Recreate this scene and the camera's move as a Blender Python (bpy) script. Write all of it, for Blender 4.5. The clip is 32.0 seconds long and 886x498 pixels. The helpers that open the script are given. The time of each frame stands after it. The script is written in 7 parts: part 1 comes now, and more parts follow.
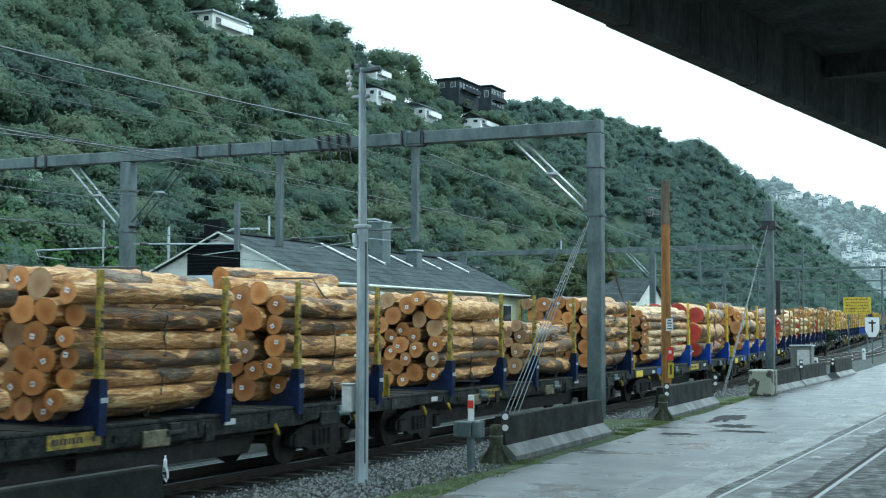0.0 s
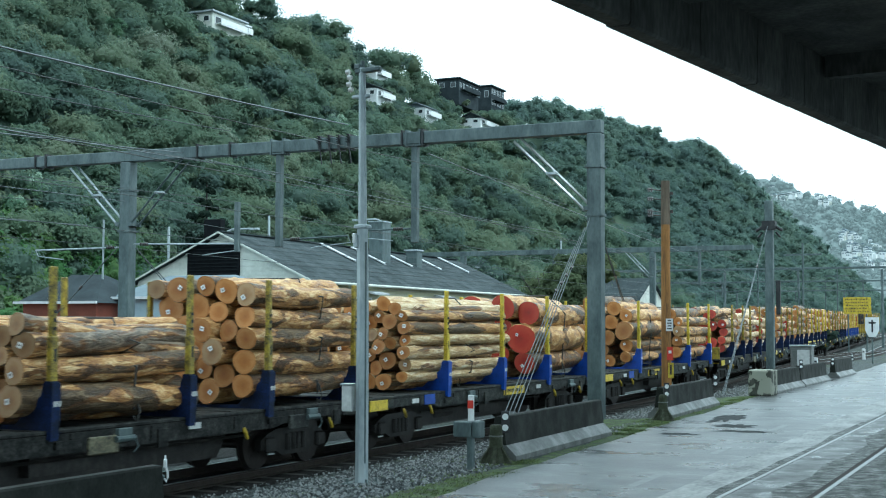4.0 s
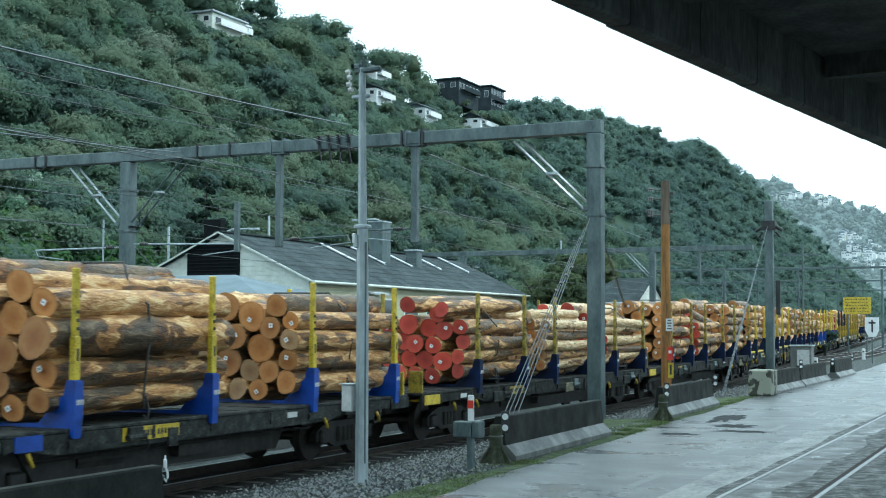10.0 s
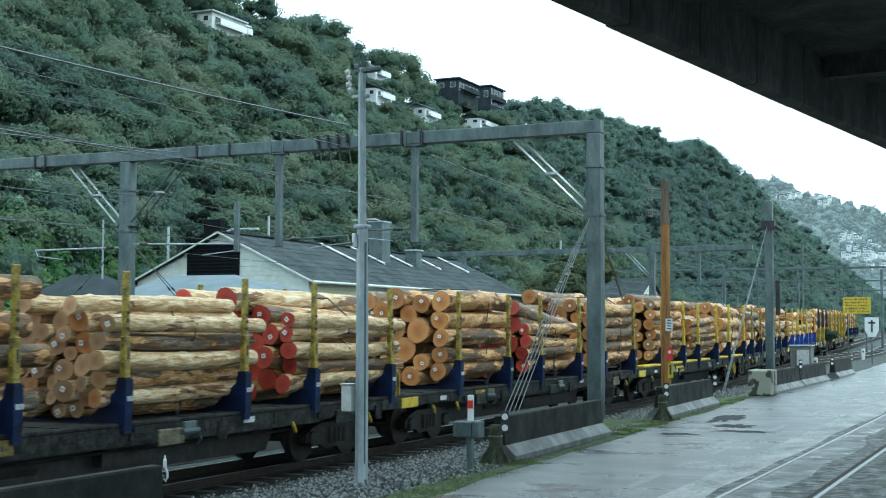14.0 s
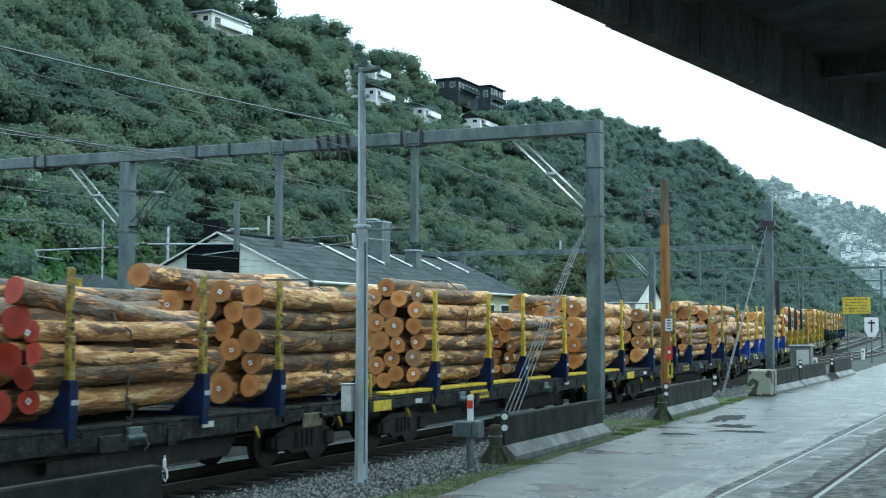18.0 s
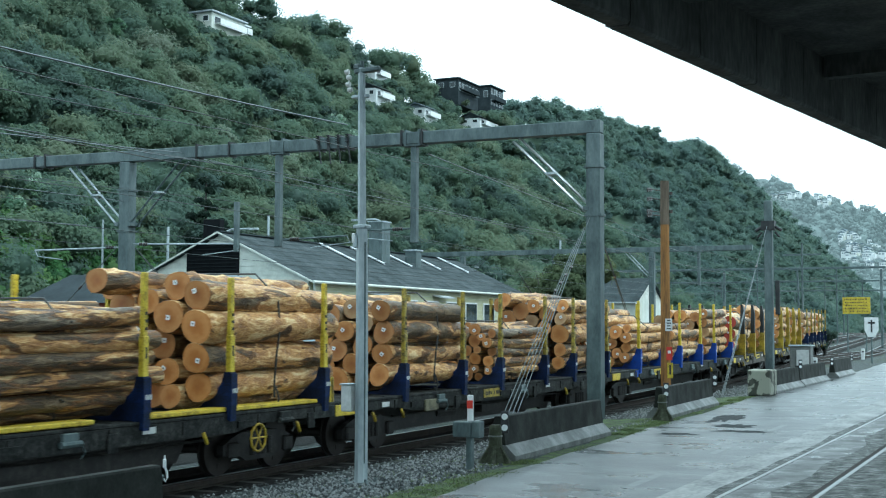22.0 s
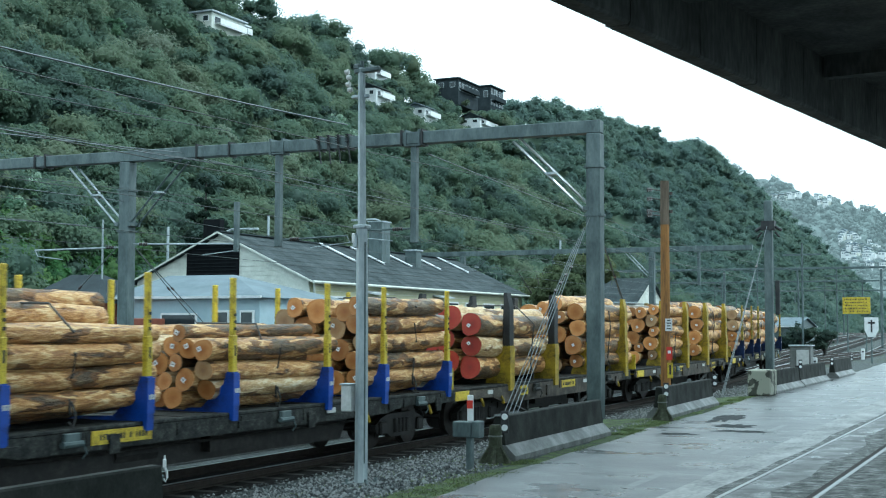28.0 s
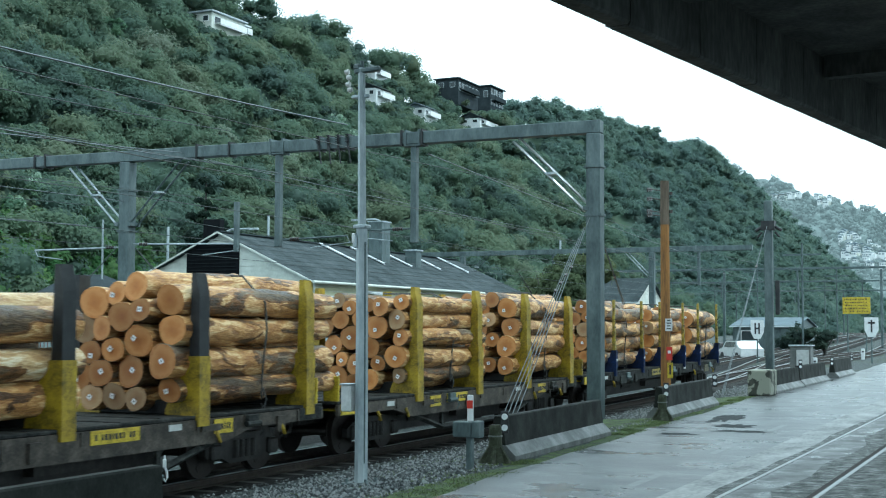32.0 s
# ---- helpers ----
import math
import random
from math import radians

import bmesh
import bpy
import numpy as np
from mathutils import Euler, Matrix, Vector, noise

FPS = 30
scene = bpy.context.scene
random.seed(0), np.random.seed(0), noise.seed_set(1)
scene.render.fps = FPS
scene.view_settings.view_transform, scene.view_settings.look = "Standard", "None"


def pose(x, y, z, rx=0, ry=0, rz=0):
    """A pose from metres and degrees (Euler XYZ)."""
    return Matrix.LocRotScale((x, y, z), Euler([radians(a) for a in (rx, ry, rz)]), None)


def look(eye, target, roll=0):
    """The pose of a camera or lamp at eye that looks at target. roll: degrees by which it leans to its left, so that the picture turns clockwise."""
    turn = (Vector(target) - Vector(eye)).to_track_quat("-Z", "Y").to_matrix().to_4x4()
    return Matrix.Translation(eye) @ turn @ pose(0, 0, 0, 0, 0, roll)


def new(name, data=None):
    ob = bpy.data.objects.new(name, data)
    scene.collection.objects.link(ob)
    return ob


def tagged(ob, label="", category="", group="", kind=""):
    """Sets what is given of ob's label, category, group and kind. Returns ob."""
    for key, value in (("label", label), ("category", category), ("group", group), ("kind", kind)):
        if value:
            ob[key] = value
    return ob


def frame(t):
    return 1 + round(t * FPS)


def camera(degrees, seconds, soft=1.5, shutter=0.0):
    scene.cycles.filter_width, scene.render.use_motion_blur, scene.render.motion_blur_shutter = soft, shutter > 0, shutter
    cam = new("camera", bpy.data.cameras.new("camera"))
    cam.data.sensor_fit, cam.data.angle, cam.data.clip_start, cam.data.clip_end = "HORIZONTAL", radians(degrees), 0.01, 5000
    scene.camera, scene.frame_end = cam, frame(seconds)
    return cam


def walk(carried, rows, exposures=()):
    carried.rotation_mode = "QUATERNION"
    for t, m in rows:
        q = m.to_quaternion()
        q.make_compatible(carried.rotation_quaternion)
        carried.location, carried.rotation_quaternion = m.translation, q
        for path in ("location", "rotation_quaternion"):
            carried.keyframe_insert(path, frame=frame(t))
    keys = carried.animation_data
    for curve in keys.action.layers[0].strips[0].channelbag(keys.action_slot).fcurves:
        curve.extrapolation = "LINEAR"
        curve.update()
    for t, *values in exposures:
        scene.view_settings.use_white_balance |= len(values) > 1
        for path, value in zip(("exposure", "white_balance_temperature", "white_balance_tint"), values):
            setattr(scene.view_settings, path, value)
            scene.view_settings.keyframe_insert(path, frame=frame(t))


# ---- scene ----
# ---------------------------------------------------------------- camera
EYE = Vector((0.0, 0.0, 2.15))


def aim(yaw, pitch, roll):
    y, p = radians(yaw), radians(pitch)
    d = Vector((-math.sin(y) * math.cos(p), math.cos(y) * math.cos(p), math.sin(p)))
    return look(EYE, EYE + d * 10.0, roll)


cam = camera(37.05, 32.0, soft=1.1, shutter=0.35)
walk(cam, [(0.0, aim(24.803, 3.487, 0.189)), (9.0, aim(24.80, 3.487, 0.189)),
           (19.0, aim(24.775, 3.487, 0.189)), (32.0, aim(24.775, 3.487, 0.189))],
     [(0.0, 0.80, 5400.0, -9.0), (32.0, 0.80, 5400.0, -9.0)])

# ---------------------------------------------------------------- sky and light
SUN_ELEV, SUN_ROT = radians(50), radians(-70)
world = bpy.data.worlds.new("overcast_sky")
scene.world = world
world.use_nodes = True
wn, wl = world.node_tree.nodes, world.node_tree.links
wn.clear()
sky = wn.new("ShaderNodeTexSky")
sky.sky_type, sky.sun_disc = "NISHITA", False
sky.sun_elevation, sky.sun_rotation, sky.dust_density, sky.air_density = SUN_ELEV, SUN_ROT, 4.0, 1.0
grey = wn.new("ShaderNodeHueSaturation")
grey.inputs["Saturation"].default_value = 0.12
mixw = wn.new("ShaderNodeMix")
mixw.data_type = "RGBA"
mixw.inputs[0].default_value = 0.8
mixw.inputs[7].default_value = (9.4, 9.9, 10.3, 1)
back = wn.new("ShaderNodeBackground")
back.inputs[1].default_value = 0.105
wo = wn.new("ShaderNodeOutputWorld")
wl.new(sky.outputs[0], grey.inputs["Color"])
wl.new(grey.outputs[0], mixw.inputs[6])
wl.new(mixw.outputs[2], back.inputs[0])
wl.new(back.outputs[0], wo.inputs[0])
sun_data = bpy.data.lights.new("sun", "SUN")
sun_data.energy, sun_data.angle, sun_data.color = 1.45, radians(40), (1.0, 0.98, 0.95)
sun = new("sun", sun_data)
az = radians(255)
sun.matrix_world = look((0, 0, 60), (0 + 30 * math.sin(az), 30 * math.cos(az), 60 - 42))
tagged(sun, kind="structure")

# ---------------------------------------------------------------- materials


def nodes_of(m):
    m.use_nodes = True
    n, l = m.node_tree.nodes, m.node_tree.links
    return n, l, n["Principled BSDF"]


def ramp(n, stops):
    r = n.new("ShaderNodeValToRGB")
    while len(r.color_ramp.elements) < len(stops):
        r.color_ramp.elements.new(0.5)
    for e, (p, c) in zip(r.color_ramp.elements, stops):
        e.position, e.color = p, (*c, 1)
    return r


def surface(name, cols, scale=3.0, rough=0.6, metal=0.0, bump=0.2, fine=40.0, stretch=(1, 1, 1), spread=0.15, rough2=None, island=0.0, objrand=0.0, spec=0.4, dist=0.01, detail=6.0):
    """A worn surface: colours of a ramp over broad noise, fine grain, bump, uneven gloss."""
    m = bpy.data.materials.new(name)
    n, l, b = nodes_of(m)
    tc = n.new("ShaderNodeTexCoord")
    mp = n.new("ShaderNodeMapping")
    mp.inputs["Scale"].default_value = stretch
    l.new(tc.outputs["Object"], mp.inputs[0])
    a = n.new("ShaderNodeTexNoise")
    a.inputs["Scale"].default_value, a.inputs["Detail"].default_value, a.inputs["Roughness"].default_value = scale, detail, 0.62
    f = n.new("ShaderNodeTexNoise")
    f.inputs["Scale"].default_value, f.inputs["Detail"].default_value = fine, 4.0
    l.new(mp.outputs[0], a.inputs[0])
    l.new(mp.outputs[0], f.inputs[0])
    ad = n.new("ShaderNodeMath")
    ad.operation = "MULTIPLY_ADD"
    ad.inputs[1].default_value = spread * 2
    l.new(f.outputs[0], ad.inputs[0])
    l.new(a.outputs[0], ad.inputs[2])
    last = ad
    off = n.new("ShaderNodeMath")
    off.operation = "SUBTRACT"
    off.inputs[1].default_value = spread
    l.new(last.outputs[0], off.inputs[0])
    last = off
    for amount, kind in ((island, "ShaderNodeNewGeometry"), (objrand, "ShaderNodeObjectInfo")):
        if amount:
            g = n.new(kind)
            k = n.new("ShaderNodeMath")
            k.operation = "MULTIPLY_ADD"
            k.inputs[1].default_value = amount
            l.new(g.outputs["Random Per Island" if island and kind.endswith("Geometry") else "Random"], k.inputs[0])
            l.new(last.outputs[0], k.inputs[2])
            s = n.new("ShaderNodeMath")
            s.operation = "SUBTRACT"
            s.inputs[1].default_value = amount / 2
            l.new(k.outputs[0], s.inputs[0])
            last = s
    lo, hi = 0.3, 0.7
    stops = [(lo + (hi - lo) * i / max(1, len(cols) - 1), c) for i, c in enumerate(cols)]
    r = ramp(n, stops)
    l.new(last.outputs[0], r.inputs[0])
    l.new(r.outputs[0], b.inputs["Base Color"])
    rr = n.new("ShaderNodeMapRange")
    rr.inputs[3].default_value, rr.inputs[4].default_value = rough, rough if rough2 is None else rough2
    rr.inputs[1].default_value, rr.inputs[2].default_value = 0.35, 0.65
    l.new(a.outputs[0], rr.inputs[0])
    l.new(rr.outputs[0], b.inputs["Roughness"])
    b.inputs["Metallic"].default_value = metal
    b.inputs["Specular IOR Level"].default_value = spec
    if bump:
        bp = n.new("ShaderNodeBump")
        bp.inputs["Strength"].default_value, bp.inputs["Distance"].default_value = bump, dist
        l.new(ad.outputs[0], bp.inputs["Height"])
        l.new(bp.outputs[0], b.inputs["Normal"])
    return m


def log_bark(name, patch, dark, grey=0.0):
    """Bark half stripped in the woods: ragged brown plates over pale wet wood, different on each log."""
    m = bpy.data.materials.new(name)
    n, l, b = nodes_of(m)

    def node(kind, **kw):
        q = n.new("ShaderNode" + kind)
        for i, v in kw.pop("ins", {}).items():
            q.inputs[i].default_value = v
        return q

    def noise_of(vec, scale, detail, rough, dist=0.0):
        q = n.new("ShaderNodeTexNoise")
        q.inputs["Scale"].default_value, q.inputs["Detail"].default_value = scale, detail
        q.inputs["Roughness"].default_value, q.inputs["Distortion"].default_value = rough, dist
        l.new(vec, q.inputs[0])
        return q.outputs[0]

    def step(val, lo, hi):
        q = node("MapRange", ins={1: lo, 2: hi})
        l.new(val, q.inputs[0])
        return q.outputs[0]

    def blend(fac, c0, c1):
        q = n.new("ShaderNodeMix")
        q.data_type = "RGBA"
        l.new(fac, q.inputs[0])
        l.new(c0, q.inputs[6])
        l.new(c1, q.inputs[7])
        return q.outputs[2]

    tc = n.new("ShaderNodeTexCoord")
    mp = node("Mapping", ins={"Scale": (0.36, 4.2, 0.36)})
    oi = n.new("ShaderNodeObjectInfo")
    sh = n.new("ShaderNodeMath")
    sh.operation = "MULTIPLY"
    sh.inputs[1].default_value = 57.0
    l.new(oi.outputs["Random"], sh.inputs[0])
    l.new(sh.outputs[0], mp.inputs["Location"])
    l.new(tc.outputs["Object"], mp.inputs[0])
    long_ = node("Mapping", ins={"Scale": (1.0, 0.22, 1.0)})
    l.new(mp.outputs[0], long_.inputs[0])
    vec = long_.outputs[0]
    big = noise_of(vec, 3.9, 5.0, 0.50, 0.8)
    fleck = noise_of(vec, 12.0, 5.0, 0.6, 0.6)
    grain = noise_of(vec, 60.0, 4.0, 0.6)
    broad = noise_of(vec, 1.6, 2.0, 0.5)
    k = n.new("ShaderNodeMath")
    k.operation = "MULTIPLY_ADD"
    k.inputs[1].default_value = 0.16
    l.new(oi.outputs["Random"], k.inputs[0])
    l.new(big, k.inputs[2])
    k2 = n.new("ShaderNodeMath")
    k2.operation = "MULTIPLY_ADD"
    k2.inputs[1].default_value = 0.38
    l.new(broad, k2.inputs[0])
    l.new(k.outputs[0], k2.inputs[2])
    level = k2.outputs[0]
    patch += 0.18
    cut = step(level, patch, patch + 0.015)
    inner = step(level, patch - 0.075, patch - 0.05)
    wood = ramp(n, [(0.28, (0.30, 0.142, 0.046)), (0.45, (0.47, 0.250, 0.088)), (0.58, (0.59, 0.355, 0.146)), (0.72, (0.74, 0.555, 0.300))] if patch > 0.66 else
                [(0.28, (0.38, 0.230, 0.100)), (0.45, (0.54, 0.370, 0.178)), (0.58, (0.65, 0.490, 0.275)), (0.72, (0.78, 0.680, 0.490))])
    bast = ramp(n, [(0.32, (0.07, 0.034, 0.015)), (0.68, (0.25, 0.125, 0.048))])
    def tone(k, g, b3):
        return (dark * k, dark * (k + (g - k) * (1 - grey)), dark * (k * 0.94 + (b3 - k * 0.94) * (1 - grey)))
    bark = ramp(n, [(0.30, tone(0.58, 0.39, 0.21)), (0.46, tone(1.02, 0.67, 0.35)), (0.60, tone(1.62, 1.09, 0.58)), (0.72, tone(2.45, 1.82, 1.10))])
    mixg = n.new("ShaderNodeMath")
    mixg.operation = "MULTIPLY_ADD"
    mixg.inputs[1].default_value = 0.28
    half = n.new("ShaderNodeMath")
    half.operation = "MULTIPLY"
    half.inputs[1].default_value = 0.72
    l.new(fleck, half.inputs[0])
    l.new(grain, mixg.inputs[0])
    l.new(half.outputs[0], mixg.inputs[2])
    wide = step(mixg.outputs[0], 0.30, 0.70)
    for q in (wood, bast, bark):
        l.new(wide, q.inputs[0])
    flake = step(fleck, 0.67, 0.70)
    pale = ramp(n, [(0.3, (0.28, 0.22, 0.13)), (0.7, (0.50, 0.42, 0.28))])
    l.new(grain, pale.inputs[0])
    col = blend(flake, bark.outputs[0], pale.outputs[0])
    col = blend(inner, col, bast.outputs[0])
    col = blend(cut, col, wood.outputs[0])
    nick = step(fleck, 0.31, 0.27)
    col = blend(nick, col, bast.outputs[0])
    l.new(col, b.inputs["Base Color"])
    rr = node("MapRange", ins={1: 0.35, 2: 0.65, 3: 0.28, 4: 0.62})
    l.new(fleck, rr.inputs[0])
    l.new(rr.outputs[0], b.inputs["Roughness"])
    b.inputs["Specular IOR Level"].default_value = 0.32
    h = n.new("ShaderNodeMath")
    h.operation = "MULTIPLY_ADD"
    h.inputs[1].default_value = -0.55
    l.new(cut, h.inputs[0])
    h2 = n.new("ShaderNodeMath")
    h2.operation = "MULTIPLY_ADD"
    h2.inputs[1].default_value = 1.3
    l.new(fleck, h2.inputs[0])
    l.new(wide, h.inputs[2])
    l.new(h.outputs[0], h2.inputs[2])
    bp = node("Bump", ins={"Strength": 0.85, "Distance": 0.02})
    l.new(h2.outputs[0], bp.inputs["Height"])
    l.new(bp.outputs[0], b.inputs["Normal"])
    return m


def log_end(name, inner, outer, heart):
    """Sawn end grain: rings, a darker heart and saw marks; tone differs from log to log."""
    m = bpy.data.materials.new(name)
    n, l, b = nodes_of(m)
    tc = n.new("ShaderNodeTexCoord")
    oi = n.new("ShaderNodeObjectInfo")
    mp = n.new("ShaderNodeMapping")
    mp.inputs["Scale"].default_value = (1.0, 0.02, 1.0)
    l.new(tc.outputs["Object"], mp.inputs[0])
    ln = n.new("ShaderNodeVectorMath")
    ln.operation = "LENGTH"
    l.new(mp.outputs[0], ln.inputs[0])
    no = n.new("ShaderNodeTexNoise")
    no.inputs["Scale"].default_value, no.inputs["Detail"].default_value = 5.0, 5.0
    no.noise_dimensions = "4D"
    w = n.new("ShaderNodeMath")
    w.operation = "MULTIPLY"
    w.inputs[1].default_value = 40.0
    l.new(oi.outputs["Random"], w.inputs[0])
    l.new(w.outputs[0], no.inputs["W"])
    l.new(mp.outputs[0], no.inputs["Vector"])
    ad = n.new("ShaderNodeMath")
    ad.operation = "MULTIPLY_ADD"
    ad.inputs[1].default_value = 0.42
    l.new(no.outputs[0], ad.inputs[0])
    l.new(ln.outputs[1], ad.inputs[2])
    r = ramp(n, [(0.15, heart), (0.4, inner), (0.62, outer), (0.74, inner)])
    l.new(ad.outputs[0], r.inputs[0])
    hs = n.new("ShaderNodeHueSaturation")
    v = n.new("ShaderNodeMapRange")
    v.inputs[3].default_value, v.inputs[4].default_value = 0.62, 1.15
    l.new(oi.outputs["Random"], v.inputs[0])
    l.new(v.outputs[0], hs.inputs["Value"])
    l.new(r.outputs[0], hs.inputs["Color"])
    l.new(hs.outputs[0], b.inputs["Base Color"])
    wv = n.new("ShaderNodeTexNoise")
    wv.inputs["Scale"].default_value, wv.inputs["Detail"].default_value = 60.0, 3.0
    l.new(mp.outputs[0], wv.inputs[0])
    bp = n.new("ShaderNodeBump")
    bp.inputs["Strength"].default_value, bp.inputs["Distance"].default_value = 0.35, 0.006
    l.new(wv.outputs[0], bp.inputs["Height"])
    l.new(bp.outputs[0], b.inputs["Normal"])
    b.inputs["Roughness"].default_value = 0.62
    return m


M = {}
M["bark_a"] = log_bark("stripped_bark", 0.585, 0.085)
M["bark_b"] = log_bark("rough_bark", 0.60, 0.09)
M["bark_c"] = log_bark("pale_peeled_bark", 0.45, 0.10)
M["bark_d"] = log_bark("dark_flaking_bark", 0.55, 0.088, 0.12)
M["bark_g"] = log_bark("grey_weathered_bark", 0.60, 0.135, 0.3)
M["end"] = log_end("sawn_end_grain", (0.43, 0.168, 0.036), (0.53, 0.250, 0.075), (0.34, 0.115, 0.024))
M["end_old"] = log_end("weathered_end_grain", (0.36, 0.20, 0.085), (0.43, 0.28, 0.14), (0.25, 0.135, 0.065))
M["end_red"] = log_end("red_painted_end_grain", (0.42, 0.034, 0.020), (0.48, 0.062, 0.030), (0.27, 0.036, 0.020))
M["tag"] = surface("paper_tag", [(0.75, 0.75, 0.73), (0.85, 0.85, 0.84)], 20, 0.7, bump=0)
M["yellow"] = surface("yellow_paint", [(0.24, 0.17, 0.015), (0.52, 0.39, 0.028), (0.66, 0.51, 0.045)], 5, 0.45, fine=40, bump=0.2, spread=0.3)
M["dull_yellow"] = surface("dulled_yellow_paint", [(0.07, 0.055, 0.02), (0.26, 0.195, 0.03), (0.45, 0.345, 0.04)], 6, 0.45, fine=36, bump=0.25, spread=0.34)
M["old_yellow"] = surface("grimy_yellow_paint", [(0.10, 0.075, 0.012), (0.30, 0.21, 0.015), (0.46, 0.33, 0.02)], 4, 0.5, fine=40, bump=0.25, spread=0.25)
M["blue"] = surface("blue_paint", [(0.008, 0.025, 0.13), (0.012, 0.055, 0.33), (0.02, 0.075, 0.42)], 4, 0.42, fine=40, bump=0.15)
M["old_blue"] = surface("grimy_blue_paint", [(0.00425, 0.0068, 0.0153), (0.00595, 0.0136, 0.0467), (0.0102, 0.0272, 0.111)], 4, 0.65, fine=40, bump=0.2, spread=0.28, spec=0.22)
M["black_steel"] = surface("black_painted_steel", [(0.008, 0.009, 0.011), (0.016, 0.018, 0.02), (0.035, 0.036, 0.036)], 4, 0.5, fine=50, bump=0.25)
M["deck"] = surface("dirty_grey_steel", [(0.00648, 0.0072, 0.0072), (0.0173, 0.0194, 0.0187), (0.036, 0.0382, 0.0353), (0.0792, 0.0808, 0.072)], 5, 0.7, fine=26, bump=0.35, spread=0.3, spec=0.22)
M["grime"] = surface("oil_blackened_steel", [(0.00528, 0.00572, 0.00572), (0.0132, 0.0141, 0.0136), (0.0299, 0.0308, 0.029), (0.0616, 0.0616, 0.0563)], 5, 0.75, fine=26, bump=0.35, spread=0.28, spec=0.18)
M["old_sill"] = surface("brown_weathered_sill", [(0.0216, 0.018, 0.0144), (0.054, 0.0456, 0.036), (0.12, 0.102, 0.0816)], 4, 0.6, fine=26, bump=0.35, spread=0.28)
M["beige_panel"] = surface("grimy_beige_paint", [(0.04, 0.038, 0.028), (0.13, 0.12, 0.075), (0.24, 0.22, 0.14)], 5, 0.6, fine=30, bump=0.3, spread=0.3)
M["under"] = surface("brake_dust_steel", [(0.008, 0.0072, 0.0064), (0.0176, 0.016, 0.0144), (0.0416, 0.0368, 0.032)], 6, 0.6, fine=40, bump=0.3)
M["wheel"] = surface("worn_wheel_steel", [(0.02, 0.017, 0.015), (0.045, 0.038, 0.034)], 6, 0.55, metal=0.5, bump=0.2)
M["panel_white"] = surface("white_panel_paint", [(0.45, 0.46, 0.45), (0.62, 0.63, 0.62)], 8, 0.5, bump=0)
M["bar"] = surface("dark_lettering", [(0.02, 0.02, 0.022), (0.04, 0.04, 0.045)], 8, 0.6, bump=0)
M["cable"] = surface("wire_strap", [(0.03, 0.03, 0.03), (0.08, 0.08, 0.075)], 30, 0.5, bump=0)
M["galv"] = surface("galvanised_steel", [(0.24, 0.282, 0.3), (0.36, 0.408, 0.426), (0.48, 0.528, 0.546)], 4, 0.5, metal=0.35, fine=25, bump=0.12, stretch=(1, 1, 0.3))
M["galv_dark"] = surface("weathered_grey_steel", [(0.055, 0.075, 0.078), (0.095, 0.125, 0.128), (0.145, 0.18, 0.18)], 3, 0.5, metal=0.25, fine=25, bump=0.15, stretch=(1, 1, 0.4))
# Wet steel with the sky's sheen put into a brighter base colour.
M["bright_steel"] = surface("sky_sheen_steel", [(0.5, 0.53, 0.54), (0.72, 0.75, 0.76)], 4, 0.3, metal=0.8, fine=25, bump=0.05)
M["wire"] = surface("overhead_wire", [(0.10, 0.12, 0.125), (0.18, 0.20, 0.21)], 9, 0.5, metal=0.5, bump=0)
M["dark_wire"] = surface("dark_copper_wire", [(0.03, 0.04, 0.04), (0.06, 0.07, 0.07)], 9, 0.5, bump=0)
M["insulator"] = surface("brown_porcelain", [(0.03, 0.025, 0.022), (0.06, 0.045, 0.04)], 9, 0.2, bump=0)
M["rust_wood"] = surface("weathered_timber_pole", [(0.10, 0.055, 0.025), (0.26, 0.125, 0.035), (0.36, 0.18, 0.05)], 2.5, 0.75, fine=18, bump=0.5, stretch=(3, 3, 0.25), spread=0.25)
M["grey_timber"] = surface("grey_weathered_timber", [(0.05, 0.04, 0.03), (0.11, 0.085, 0.06), (0.17, 0.135, 0.10)], 2.5, 0.8, fine=18, bump=0.5, stretch=(3, 3, 0.25), spread=0.25)
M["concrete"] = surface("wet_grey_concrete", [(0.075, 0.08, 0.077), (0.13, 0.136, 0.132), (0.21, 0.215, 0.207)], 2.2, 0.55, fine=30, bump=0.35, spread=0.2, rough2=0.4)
M["concrete_top"] = surface("black_concrete", [(0.0091, 0.0105, 0.0091), (0.0168, 0.0189, 0.0161), (0.0294, 0.0315, 0.0266)], 2, 0.8, fine=30, bump=0.2, spread=0.22, rough2=0.65, spec=0.2)
M["viaduct"] = surface("soot_stained_concrete", [(0.0276, 0.029, 0.029), (0.0661, 0.0688, 0.0688), (0.125, 0.128, 0.125)], 0.9, 0.85, fine=9, bump=0.4, spread=0.25, stretch=(1, 1, 0.35), dist=0.03)
M["white"] = surface("white_paint", [(0.62, 0.64, 0.64), (0.80, 0.81, 0.81)], 3, 0.55, bump=0.05)
M["red"] = surface("red_reflector", [(0.45, 0.03, 0.02), (0.6, 0.05, 0.03)], 8, 0.4, bump=0)
M["cream"] = surface("cream_weatherboard_paint", [(0.46, 0.48, 0.43), (0.58, 0.60, 0.54), (0.66, 0.68, 0.62)], 1.2, 0.6, fine=12, bump=0.1)
M["yellow_wall"] = surface("pale_yellow_weatherboard_paint", [(0.42, 0.42, 0.27), (0.52, 0.52, 0.35)], 1.2, 0.6, fine=12, bump=0.1)
